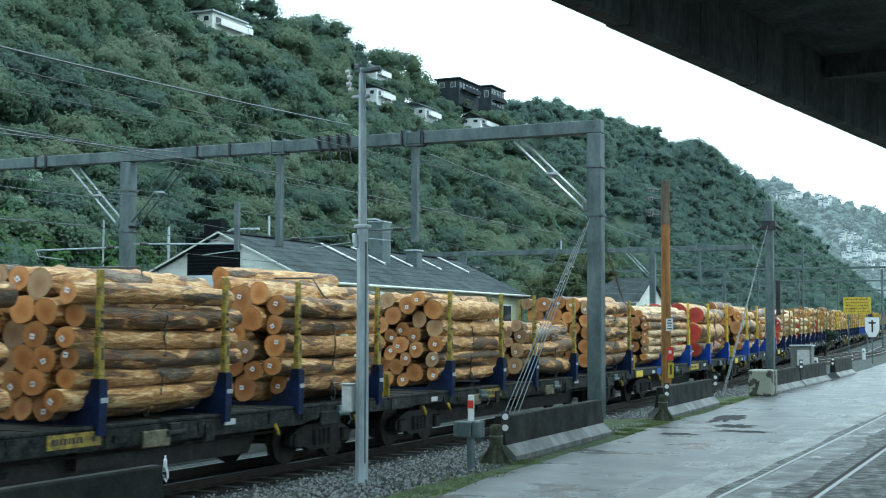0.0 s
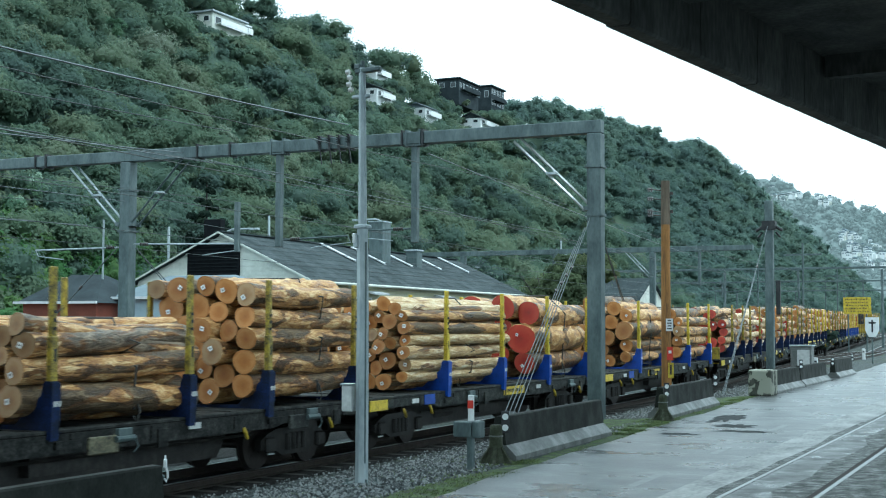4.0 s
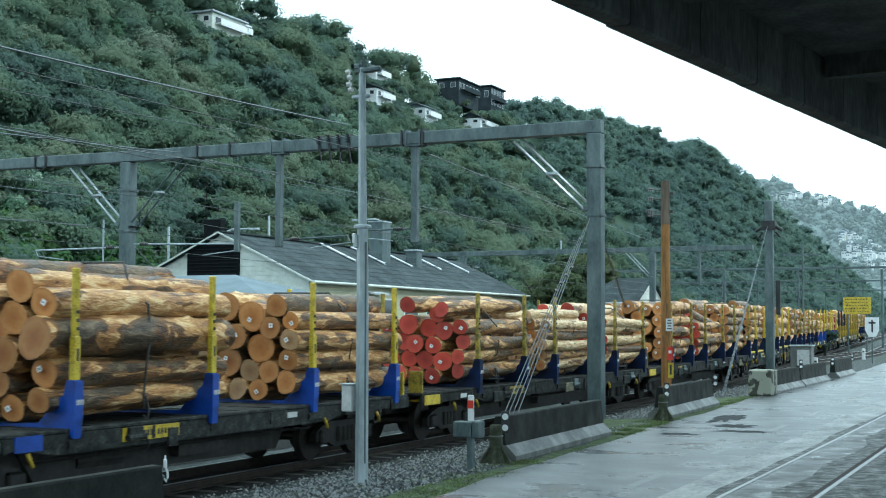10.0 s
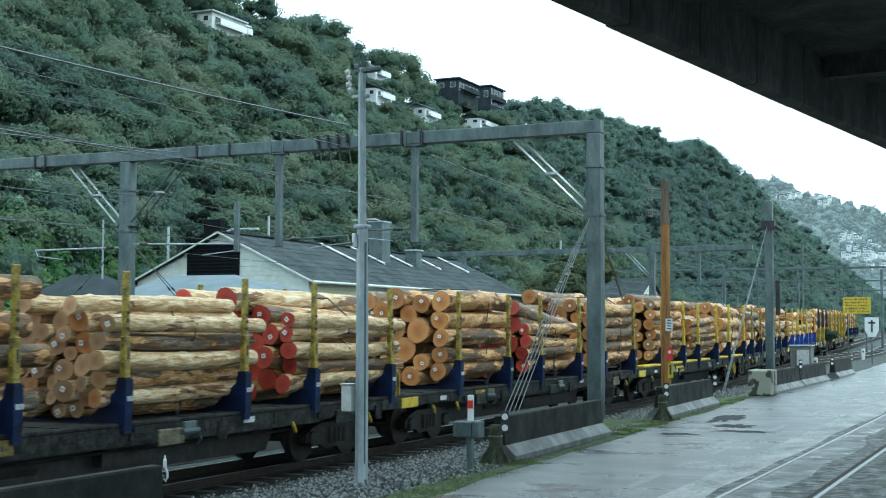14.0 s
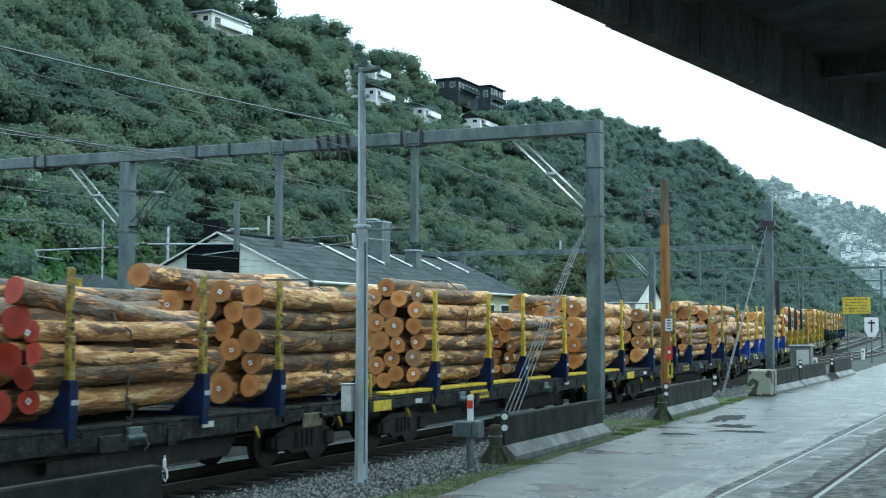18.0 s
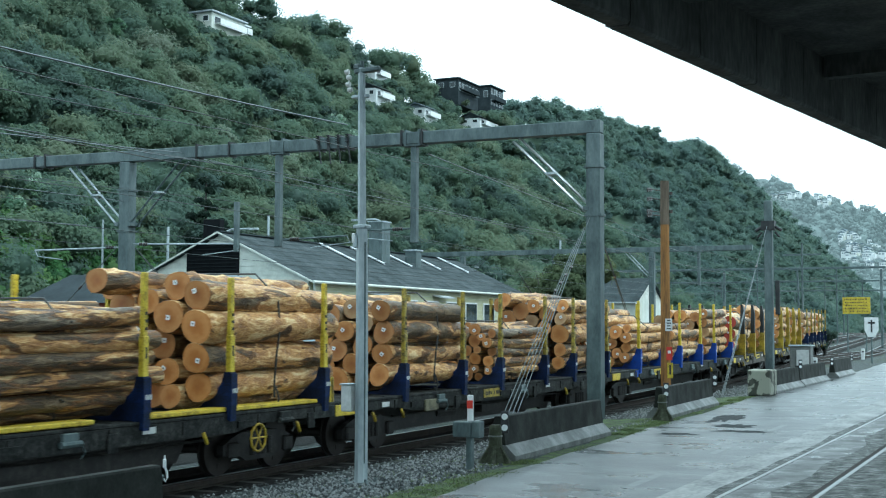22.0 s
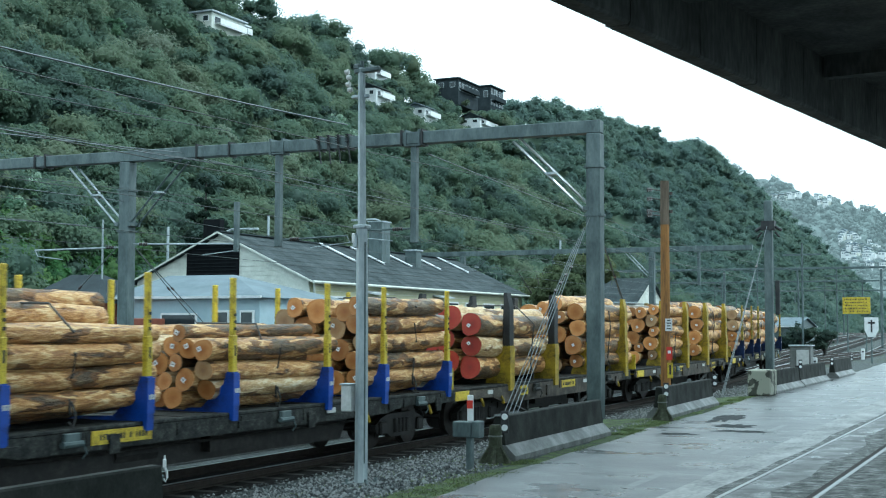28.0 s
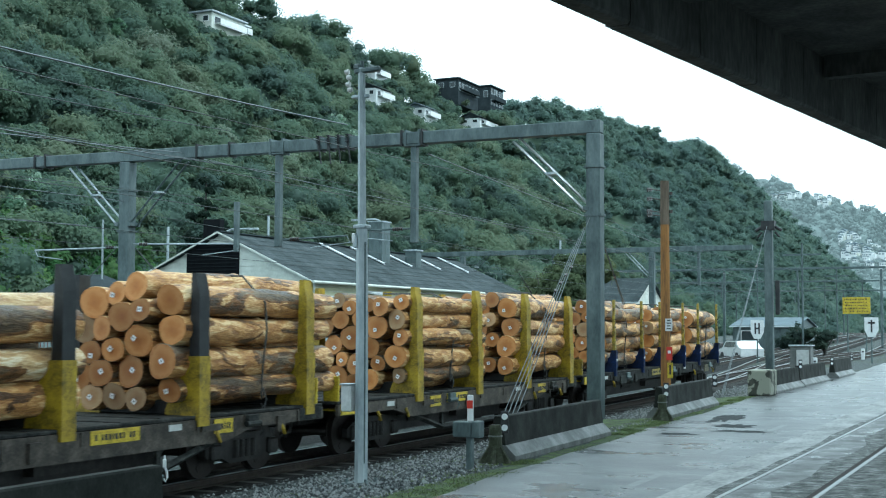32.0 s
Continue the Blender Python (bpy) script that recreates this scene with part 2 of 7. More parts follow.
M["pale_blue"] = surface("pale_blue_wall_paint", [(0.30, 0.40, 0.45), (0.38, 0.48, 0.53)], 1.2, 0.6, fine=12, bump=0.1)
M["roof"] = surface("wet_slate_grey_roofing", [(0.022, 0.030, 0.032), (0.038, 0.049, 0.052), (0.06, 0.074, 0.078)], 0.9, 0.9, fine=7, bump=0.3, spread=0.3, stretch=(1, 1, 1), rough2=0.75, spec=0.15)
M["roof_blue"] = surface("blue_grey_iron_roofing", [(0.10, 0.135, 0.155), (0.15, 0.19, 0.215)], 0.8, 0.75, fine=8, bump=0.15)
M["ridge"] = surface("pale_flashing", [(0.5, 0.53, 0.55), (0.68, 0.71, 0.73)], 3, 0.45, bump=0.05)
M["dark_vent"] = surface("black_louvre_paint", [(0.006, 0.007, 0.008), (0.011, 0.013, 0.015)], 4, 0.9, bump=0, spec=0.1)
M["glass"] = surface("dark_window_glass", [(0.02, 0.03, 0.035), (0.05, 0.06, 0.065)], 1.0, 0.08, bump=0)
M["red_brown"] = surface("red_brown_iron", [(0.12, 0.036, 0.022), (0.19, 0.056, 0.032)], 1.5, 0.6, fine=12, bump=0.15)
M["fence"] = surface("grey_iron_fence", [(0.20, 0.25, 0.25), (0.30, 0.36, 0.36)], 1.5, 0.5, fine=20, bump=0.1, objrand=0.25)
M["dark_house"] = surface("black_stained_cladding", [(0.0192, 0.0256, 0.0288), (0.0416, 0.0528, 0.0592)], 0.8, 0.9, fine=8, bump=0.1, spec=0.15)
M["rail"] = surface("rail_head_steel", [(0.20, 0.21, 0.22), (0.40, 0.415, 0.42)], 6, 0.28, metal=0.85, bump=0.05)
M["rail_web"] = surface("rusty_rail_web", [(0.02, 0.016, 0.013), (0.05, 0.038, 0.03)], 5, 0.75, bump=0.2)
M["sleeper"] = surface("dark_sleeper_timber", [(0.03, 0.028, 0.026), (0.07, 0.066, 0.06)], 4, 0.8, bump=0.3)
M["stone"] = surface("crushed_ballast_stone", [(0.025, 0.03, 0.031), (0.075, 0.083, 0.085), (0.14, 0.152, 0.152), (0.26, 0.272, 0.268)], 8, 0.5, fine=50, bump=0.2, island=0.75)

# ---------------------------------------------------------------- building helpers


class Shape:
    """Collects simple solids into one mesh."""

    def __init__(self):
        self.v, self.f, self.mi, self.cur = [], [], [], 0

    def use(self, i):
        self.cur = i
        return self

    def add(self, verts, faces):
        o = len(self.v)
        self.v += [tuple(p) for p in verts]
        self.f += [tuple(i + o for i in q) for q in faces]
        self.mi += [self.cur] * len(faces)
        return self

    def box(self, c, s, rz=0.0, rx=0.0, ry=0.0):
        m = pose(*c, rx, ry, rz)
        x, y, z = s[0] / 2, s[1] / 2, s[2] / 2
        vs = [m @ Vector(p) for p in ((-x, -y, -z), (x, -y, -z), (x, y, -z), (-x, y, -z), (-x, -y, z), (x, -y, z), (x, y, z), (-x, y, z))]
        return self.add(vs, ((0, 3, 2, 1), (4, 5, 6, 7), (0, 1, 5, 4), (1, 2, 6, 5), (2, 3, 7, 6), (3, 0, 4, 7)))

    def cbox(self, c, s, b=0.012, rz=0.0, rx=0.0, ry=0.0):
        """A box with chamfered edges."""
        m = pose(*c, rx, ry, rz)
        h = [k / 2 for k in s]
        b = min(b, min(h) * 0.6)
        vs, idx = [], {}
        for sx in (-1, 1):
            for sy in (-1, 1):
                for sz in (-1, 1):
                    sg = (sx, sy, sz)
                    for a in range(3):
                        p = [sg[k] * (h[k] if k == a else h[k] - b) for k in range(3)]
                        idx[sg, a] = len(vs)
                        vs.append(m @ Vector(p))
        fs = []
        for a in range(3):
            u, w = (a + 1) % 3, (a + 2) % 3
            for s1 in (-1, 1):
                q = []
                for su, sw in ((-1, -1), (1, -1), (1, 1), (-1, 1)):
                    g = [0, 0, 0]
                    g[a], g[u], g[w] = s1, su, sw
                    q.append(idx[tuple(g), a])
                fs.append(q if s1 > 0 else q[::-1])
            for su in (-1, 1):
                for sw in (-1, 1):
                    e = []
                    for s1 in (-1, 1):
                        g = [0, 0, 0]
                        g[a], g[u], g[w] = s1, su, sw
                        e.append(tuple(g))
                    q = [idx[e[0], u], idx[e[1], u], idx[e[1], w], idx[e[0], w]]
                    fs.append(q if su * sw < 0 else q[::-1])
        for sg in {k[0] for k in idx}:
            q = [idx[sg, 0], idx[sg, 1], idx[sg, 2]]
            fs.append(q if sg[0] * sg[1] * sg[2] > 0 else q[::-1])
        return self.add(vs, fs)

    def tube(self, pts, r, seg=6, r2=None, cap=True):
        """A round bar through the points, tapering from r to r2."""
        pts = [Vector(p) for p in pts]
        r2 = r if r2 is None else r2
        vs, fs, n = [], [], len(pts)
        for i, p in enumerate(pts):
            d = (pts[min(i + 1, n - 1)] - pts[max(i - 1, 0)]).normalized()
            u = d.cross(Vector((0.02, 0.03, 1)) if abs(d.z) < 0.95 else Vector((1, 0.02, 0))).normalized()
            w = d.cross(u)
            rr = r + (r2 - r) * i / (n - 1)
            vs += [p + (u * math.cos(a) + w * math.sin(a)) * rr for a in (2 * math.pi * k / seg for k in range(seg))]
        for i in range(n - 1):
            for k in range(seg):
                a, b2 = i * seg + k, i * seg + (k + 1) % seg
                fs.append((a, a + seg, b2 + seg, b2))
        if cap:
            fs.append(tuple(range(seg)))
            fs.append(tuple(range((n - 1) * seg, n * seg))[::-1])
        return self.add(vs, fs)

    def prism(self, poly, axis, a, b):
        """A polygon, in the plane across an axis, drawn out from a to b along it."""
        n, vs = len(poly), []
        for t in (a, b):
            for p, q in poly:
                vs.append({"x": (t, p, q), "y": (p, t, q), "z": (p, q, t)}[axis])
        fs = [tuple(range(n)), tuple(range(n, 2 * n))[::-1]] + [(i, i + n, (i + 1) % n + n, (i + 1) % n) for i in range(n)]
        return self.add(vs, fs)

    def disc(self, c, r, depth, axis="x", seg=16, hole=0.0):
        c = Vector(c)
        e = {"x": (Vector((1, 0, 0)), Vector((0, 1, 0)), Vector((0, 0, 1))), "y": (Vector((0, 1, 0)), Vector((0, 0, 1)), Vector((1, 0, 0))), "z": (Vector((0, 0, 1)), Vector((1, 0, 0)), Vector((0, 1, 0)))}[axis]
        return self.tube([c - e[0] * depth / 2, c + e[0] * depth / 2], r, seg)

    def mesh(self, name, mats, smooth=False):
        me = bpy.data.meshes.new(name)
        me.from_pydata(self.v, [], self.f)
        for k in (mats if isinstance(mats, (list, tuple)) else [mats]):
            me.materials.append(k)
        me.polygons.foreach_set("material_index", self.mi)
        me.update()
        bm = bmesh.new()
        bm.from_mesh(me)
        bmesh.ops.recalc_face_normals(bm, faces=bm.faces)
        bm.to_mesh(me)
        bm.free()
        if smooth:
            me.polygons.foreach_set("use_smooth", [True] * len(me.polygons))
            me.set_sharp_from_angle(angle=radians(38))
        return me


def part(name, shape, mats, parent, label="", smooth=False, m=None):
    """One mesh object under a thing or a part."""
    me = shape if isinstance(shape, bpy.types.Mesh) else shape.mesh(name, mats, smooth)
    ob = new(name, me)
    ob.parent = parent
    if m is not None:
        ob.matrix_local = m
    if label:
        tagged(ob, label)
    return ob


def thing(name, label, category, m=None, group="", kind=""):
    ob = new(name)
    if m is not None:
        ob.matrix_world = m
    return tagged(ob, label, category, group, kind)


def solid(name, shape, mats, label="", category="", group="", kind="", smooth=False, m=None):
    ob = new(name, shape.mesh(name, mats, smooth))
    if m is not None:
        ob.matrix_world = m
    return tagged(ob, label, category, group, kind)


def eased(d, w):
    return (d + math.sqrt(d * d + w * w)) / 2


def rise(y):
    """The yard climbs slightly away from the viewer."""
    return 0.0105 * (eased(y - 66.0, 12.0) - eased(y - 240.0, 30.0)) if y > -200 else 0.0


def track_rise(y):
    return 0.0105 * (eased(y - 30.0, 14.0) - eased(y - 220.0, 30.0)) if y > -200 else 0.0


XC, ZR = -12.848, -0.23


def track(y):
    """Centre of the freight line at rail-head height."""
    return Vector((XC - 0.069 * (eased(y - 52.7, 4.0) if y > -60 else 0.0), y, ZR + track_rise(y)))


def on_track(y):
    a, b = track(y - 1.0), track(y + 1.0)
    d = (b - a).normalized()
    return Matrix.Translation(track(y)) @ Euler((math.asin(d.z), 0.0, -math.atan2(d.x, d.y)), "XYZ").to_matrix().to_4x4()


def ground_z(x, y):
    k = min(1.0, max(0.0, (-8.7 - x) / 2.2))
    k = k * k * (3 - 2 * k)
    return rise(y) * (1 - k) + (track_rise(y) - 0.40) * k


# ---------------------------------------------------------------- ground, road, tracks


def grid(name, xs, ys, z, mats, label, smooth=True):
    vs = [(x, y, z(x, y)) for y in ys for x in xs]
    n = len(xs)
    fs = [(j * n + i, j * n + i + 1, (j + 1) * n + i + 1, (j + 1) * n + i) for j in range(len(ys) - 1) for i in range(n - 1)]
    me = bpy.data.meshes.new(name)
    me.from_pydata(vs, [], fs)
    me.materials.append(mats)
    me.polygons.foreach_set("use_smooth", [smooth] * len(fs))
    me.update()
    return tagged(new(name, me), label, "ground", kind="structure")


def gravel_material():
    m = surface("crushed_gravel", [(0.026, 0.031, 0.031), (0.068, 0.077, 0.076), (0.17, 0.182, 0.18)], 13, 0.95, spec=0.15, fine=40, bump=1.0, spread=0.3, dist=0.03)
    n, l, b = nodes_of(m)
    old = b.inputs["Base Color"].links[0].from_socket
    tc = n.new("ShaderNodeTexCoord")
    moss = n.new("ShaderNodeTexNoise")
    moss.inputs["Scale"].default_value, moss.inputs["Detail"].default_value = 0.45, 6
    l.new(tc.outputs["Object"], moss.inputs[0])
    cut = n.new("ShaderNodeMapRange")
    cut.inputs[1].default_value, cut.inputs[2].default_value, cut.inputs[4].default_value = 0.54, 0.68, 0.6
    l.new(moss.outputs[0], cut.inputs[0])
    mx = n.new("ShaderNodeMix")
    mx.data_type = "RGBA"
    mx.inputs[7].default_value = (0.06, 0.075, 0.032, 1)
    l.new(cut.outputs[0], mx.inputs[0])
    l.new(old, mx.inputs[6])
    l.new(mx.outputs[2], b.inputs["Base Color"])
    return m


def wet_asphalt(name, dark, light, dry=0.36, wet=0.05, size=1.0, along=0.85):
    """Worn seal in the rain: grey aggregate with a film of water that lies in shallow hollows along the road."""
    m = bpy.data.materials.new(name)
    n, l, b = nodes_of(m)
    tc = n.new("ShaderNodeTexCoord")
    mp = n.new("ShaderNodeMapping")
    mp.inputs["Scale"].default_value = (0.32 * size, along * size, 1)
    l.new(tc.outputs["Object"], mp.inputs[0])
    pud = n.new("ShaderNodeTexNoise")
    pud.inputs["Scale"].default_value, pud.inputs["Detail"].default_value, pud.inputs["Roughness"].default_value = 1.1, 7, 0.6
    l.new(mp.outputs[0], pud.inputs[0])
    agg = n.new("ShaderNodeTexNoise")
    agg.inputs["Scale"].default_value, agg.inputs["Detail"].default_value = 55, 4
    l.new(tc.outputs["Object"], agg.inputs[0])
    st = n.new("ShaderNodeTexNoise")
    st.inputs["Scale"].default_value, st.inputs["Detail"].default_value = 1.6, 6
    l.new(mp.outputs[0], st.inputs[0])
    ad = n.new("ShaderNodeMath")
    ad.operation = "MULTIPLY_ADD"
    ad.inputs[1].default_value = 0.35
    l.new(agg.outputs[0], ad.inputs[0])
    l.new(st.outputs[0], ad.inputs[2])
    r = ramp(n, [(0.45, dark), (0.85, light)])
    l.new(ad.outputs[0], r.inputs[0])
    l.new(r.outputs[0], b.inputs["Base Color"])
    rr = n.new("ShaderNodeMapRange")
    rr.inputs[1].default_value, rr.inputs[2].default_value, rr.inputs[3].default_value, rr.inputs[4].default_value = 0.50, 0.66, dry, wet
    l.new(pud.outputs[0], rr.inputs[0])
    l.new(rr.outputs[0], b.inputs["Roughness"])
    bs = n.new("ShaderNodeMapRange")
    bs.inputs[1].default_value, bs.inputs[2].default_value, bs.inputs[3].default_value, bs.inputs[4].default_value = 0.52, 0.64, 0.35, 0.04
    l.new(pud.outputs[0], bs.inputs[0])
    bp = n.new("ShaderNodeBump")
    bp.inputs["Distance"].default_value = 0.008
    l.new(bs.outputs[0], bp.inputs["Strength"])
    l.new(agg.outputs[0], bp.inputs["Height"])
    l.new(bp.outputs[0], b.inputs["Normal"])
    b.inputs["Specular IOR Level"].default_value = 0.6
    return m


M["gravel"] = gravel_material()
M["asphalt"] = wet_asphalt("wet_asphalt", (0.026, 0.029, 0.030), (0.125, 0.132, 0.135), 0.36, 0.19, 1.7, 0.42)
M["track_fill"] = wet_asphalt("dirty_track_infill", (0.008, 0.009, 0.009), (0.20, 0.208, 0.203), 0.5, 0.12, 4.5, 0.24)
M["line"] = surface("worn_white_line", [(0.12, 0.126, 0.128), (0.19, 0.196, 0.198), (0.29, 0.297, 0.297)], 2.5, 0.36, fine=9, bump=0.1, spread=0.4, stretch=(0.6, 2.5, 1))
M["pale_strip"] = surface("cracked_pale_concrete", [(0.12, 0.124, 0.12), (0.19, 0.194, 0.186), (0.25, 0.253, 0.242), (0.33, 0.332, 0.315)], 1.1, 0.5, fine=14, bump=0.3, spread=0.4, stretch=(1.2, 0.5, 1), rough2=0.3)
M["oily_gravel"] = surface("oily_mossy_gravel", [(0.012, 0.014, 0.013), (0.032, 0.036, 0.032), (0.07, 0.078, 0.06), (0.19, 0.197, 0.19)], 4.5, 0.6, fine=34, bump=1.0, spread=0.42, dist=0.03, rough2=0.3)
M["moss"] = surface("mossy_verge", [(0.026, 0.03, 0.026), (0.045, 0.055, 0.03), (0.075, 0.12, 0.03), (0.12, 0.17, 0.045)], 3.5, 0.85, fine=25, bump=0.8, spread=0.3, dist=0.03)

xs = [-900, -400, -200, -120, -80, -60, -45, -36, -30, -25, -21, -18, -16, -14, -13, -12, -11.4, -10.9, -10.5, -10.1, -9.7, -9.3, -8.9, -8.5, -8, -6, -3, 0, 5, 12, 25, 60, 200, 800]
ys = [-300, -100, -40, -10] + [0 + 5 * i for i in range(61)] + [320, 360, 420, 500, 700, 1000, 1600, 2500]
grid("ground", xs, ys, ground_z, M["gravel"], "crushed gravel railway yard ground")


def strip(name, left, right, ys, lift, mat, label, kind="structure", wav=0.0):
    vs, fs = [], []
    rg = random.Random(5)
    for y in ys:
        a, b = left(y) + rg.uniform(-wav, wav), right(y)
        for k in range(5):
            x = a + (b - a) * k / 4
            vs.append((x, y, rise(y) + lift))
    for j in range(len(ys) - 1):
        for k in range(4):
            fs.append((j * 5 + k, j * 5 + k + 1, j * 5 + k + 6, j * 5 + k + 5))
    me = bpy.data.meshes.new(name)
    me.from_pydata(vs, [], fs)
    me.materials.append(mat)
    me.polygons.foreach_set("use_smooth", [True] * len(fs))
    return tagged(new(name, me), label, "road", kind=kind)


def kerb_x(y):
    return -7.35 - 0.055 * (y - 16.0) if y < 45 else -8.95 - 0.01 * (y - 45)


yy = [-60, -30, -10, 0] + [4 + 2.0 * i for i in range(64)] + [140, 160, 200, 260]
strip("road", kerb_x, lambda y: -4.35, yy, 0.012, M["asphalt"], "wet asphalt service road with puddles", wav=0.10)
strip("track_paving", lambda y: -4.33, lambda y: -2.95, yy, 0.010, M["track_fill"], "wet dirty paving round the embedded siding")
strip("yard_gravel", lambda y: -3.28, lambda y: 30.0, yy, 0.0145, M["oily_gravel"], "dark oily gravel with moss beside the siding", wav=0.26)
strip("verge", lambda y: kerb_x(y) - (2.3 if 26.5 < y < 31.2 else 1.2 if 38.3 < y < 44 else 0.45), lambda y: kerb_x(y) + 0.12, yy[4:32], 0.006, M["moss"], "mossy verge along the road edge", wav=0.25)


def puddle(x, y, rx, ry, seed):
    """A puddle laid flat on the seal, its dark reflection painted as colour."""
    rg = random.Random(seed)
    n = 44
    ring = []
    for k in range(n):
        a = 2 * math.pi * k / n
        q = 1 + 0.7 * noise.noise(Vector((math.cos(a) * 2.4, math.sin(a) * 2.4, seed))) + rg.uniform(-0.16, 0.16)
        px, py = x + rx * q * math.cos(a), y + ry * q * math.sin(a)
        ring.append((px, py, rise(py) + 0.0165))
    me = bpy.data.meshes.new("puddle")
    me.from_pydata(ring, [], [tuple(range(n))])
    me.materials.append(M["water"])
    tagged(new("puddle", me), "puddle on the wet road with its dark reflection painted on", "puddle", kind="structure")


# Near-black and barely glossy: what the puddles would mirror is painted in.
M["water"] = surface("puddle_dark_reflection", [(0.012, 0.014, 0.014), (0.030, 0.034, 0.034), (0.07, 0.075, 0.077)], 3.0, 0.6, bump=0.3, fine=14, spec=0.05, spread=0.3)
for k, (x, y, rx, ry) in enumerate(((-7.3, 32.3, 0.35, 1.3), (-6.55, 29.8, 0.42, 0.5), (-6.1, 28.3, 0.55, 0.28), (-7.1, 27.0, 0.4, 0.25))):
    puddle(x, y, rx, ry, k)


def rail_section(h=0.15, w=0.07):
    return [(-0.06, -h), (0.06, -h), (0.06, -h + 0.02), (0.012, -h + 0.035), (0.012, -0.04), (w / 2, -0.03), (w / 2, -0.006), (w / 2 - 0.008, 0.0),
            (-w / 2 + 0.008, 0.0), (-w / 2, -0.006), (-w / 2, -0.03), (-0.012, -0.04), (-0.012, -h + 0.035), (-0.06, -h + 0.02)]


def rail(parent, line, ys, off):
    sec, s = rail_section(), Shape()
    vs, n = [], len(rail_section())
    for y in ys:
        p = line(y)
        vs += [(p.x + off + a, p.y, p.z + b) for a, b in sec]
    fs, mi = [], []
    for j in range(len(ys) - 1):
        for k in range(n):
            fs.append((j * n + k, j * n + (k + 1) % n, (j + 1) * n + (k + 1) % n, (j + 1) * n + k))
            mi.append(0 if k in (6, 7, 8) else 1)
    me = bpy.data.meshes.new("rail")
    me.from_pydata(vs, [], fs)
    me.materials.append(M["rail"])
    me.materials.append(M["rail_web"])
    me.polygons.foreach_set("material_index", mi)
    return part("rail", me, None, parent)


def sleeper_mesh():
    s = Shape()
    s.cbox((0, 0, -0.08), (2.1, 0.22, 0.16), 0.02)
    return s.mesh("sleeper", M["sleeper"])


SLEEPER = sleeper_mesh()


def railway(name, line, label, y0, y1, sleepers=(0, 0)):
    t = thing(name, label, "railway track", kind="structure")
    ys = [y0 + (y1 - y0) * i / 90 for i in range(91)]
    for off in (-0.5335 - 0.035, 0.5335 + 0.035):
        rail(t, line, ys, off)
    y = sleepers[0]
    while y < sleepers[1]:
        p = line(y)
        ob = new("sleeper", SLEEPER)
        ob.parent = t
        ob.location = (p.x, p.y, p.z - 0.152)
        y += 0.66
    return t


railway("main_track", track, "freight railway track on dark ballast", -10, 330, (10, 60))
for k, xo in enumerate((-4.0, -8.2, -12.6)):
    railway("yard_track", lambda y, xo=xo: track(y) + Vector((xo, 0, 0.0)), "empty yard track on ballast", 5, 330, (28, 62) if k == 0 else (0, 0))


def turnout(y0, reach):
    """Centre line of a track that leaves the freight line at y0 and runs on beside it."""
    def line(y):
        k = min(1.0, max(0.0, (y - y0) / 50.0))
        return track(y) + Vector((reach * k * k * (3 - 2 * k), 0, 0))
    return line


railway("yard_track", turnout(58.0, 4.1), "yard track leaving the freight line on ballast", 62, 320)
railway("yard_track", turnout(84.0, 8.0), "yard track leaving the freight line on ballast", 90, 320)
railway("yard_track", turnout(50.0, -2.0), "yard track crossing over on ballast", 53, 110)


def siding(y):
    return Vector((-3.395, y, 0.02 + rise(y)))


railway("siding_track", siding, "worn siding track set flush in wet paving", -20, 150)
strip("edge_line", lambda y: -4.66 - 0.010 * max(0, y - 16), lambda y: -4.06, yy[4:44], 0.018, M["pale_strip"], "pale worn concrete strip along the siding")
for i in range(6):
    y = 17.5 + i * 5.5
    strip("lane_mark", lambda y: -5.37 - 0.02 * (y - 16), lambda y: -5.23 - 0.02 * (y - 16), [y, y + 1.1, y + 2.2], 0.016, M["line"], "faded white dash on the wet road")


for xo in (-0.635, 0.49):
    strip("flangeway", lambda y, xo=xo: -3.395 + xo - 0.035, lambda y, xo=xo: -3.395 + xo + 0.035, yy, 0.019, M["rail_web"], "dark flange gap beside the siding rail")
strip("crumbled_edge", lambda y: -4.11, lambda y: -4.0, yy, 0.023, M["oily_gravel"], "crumbled dark paving edge against the siding rail", wav=0.09)



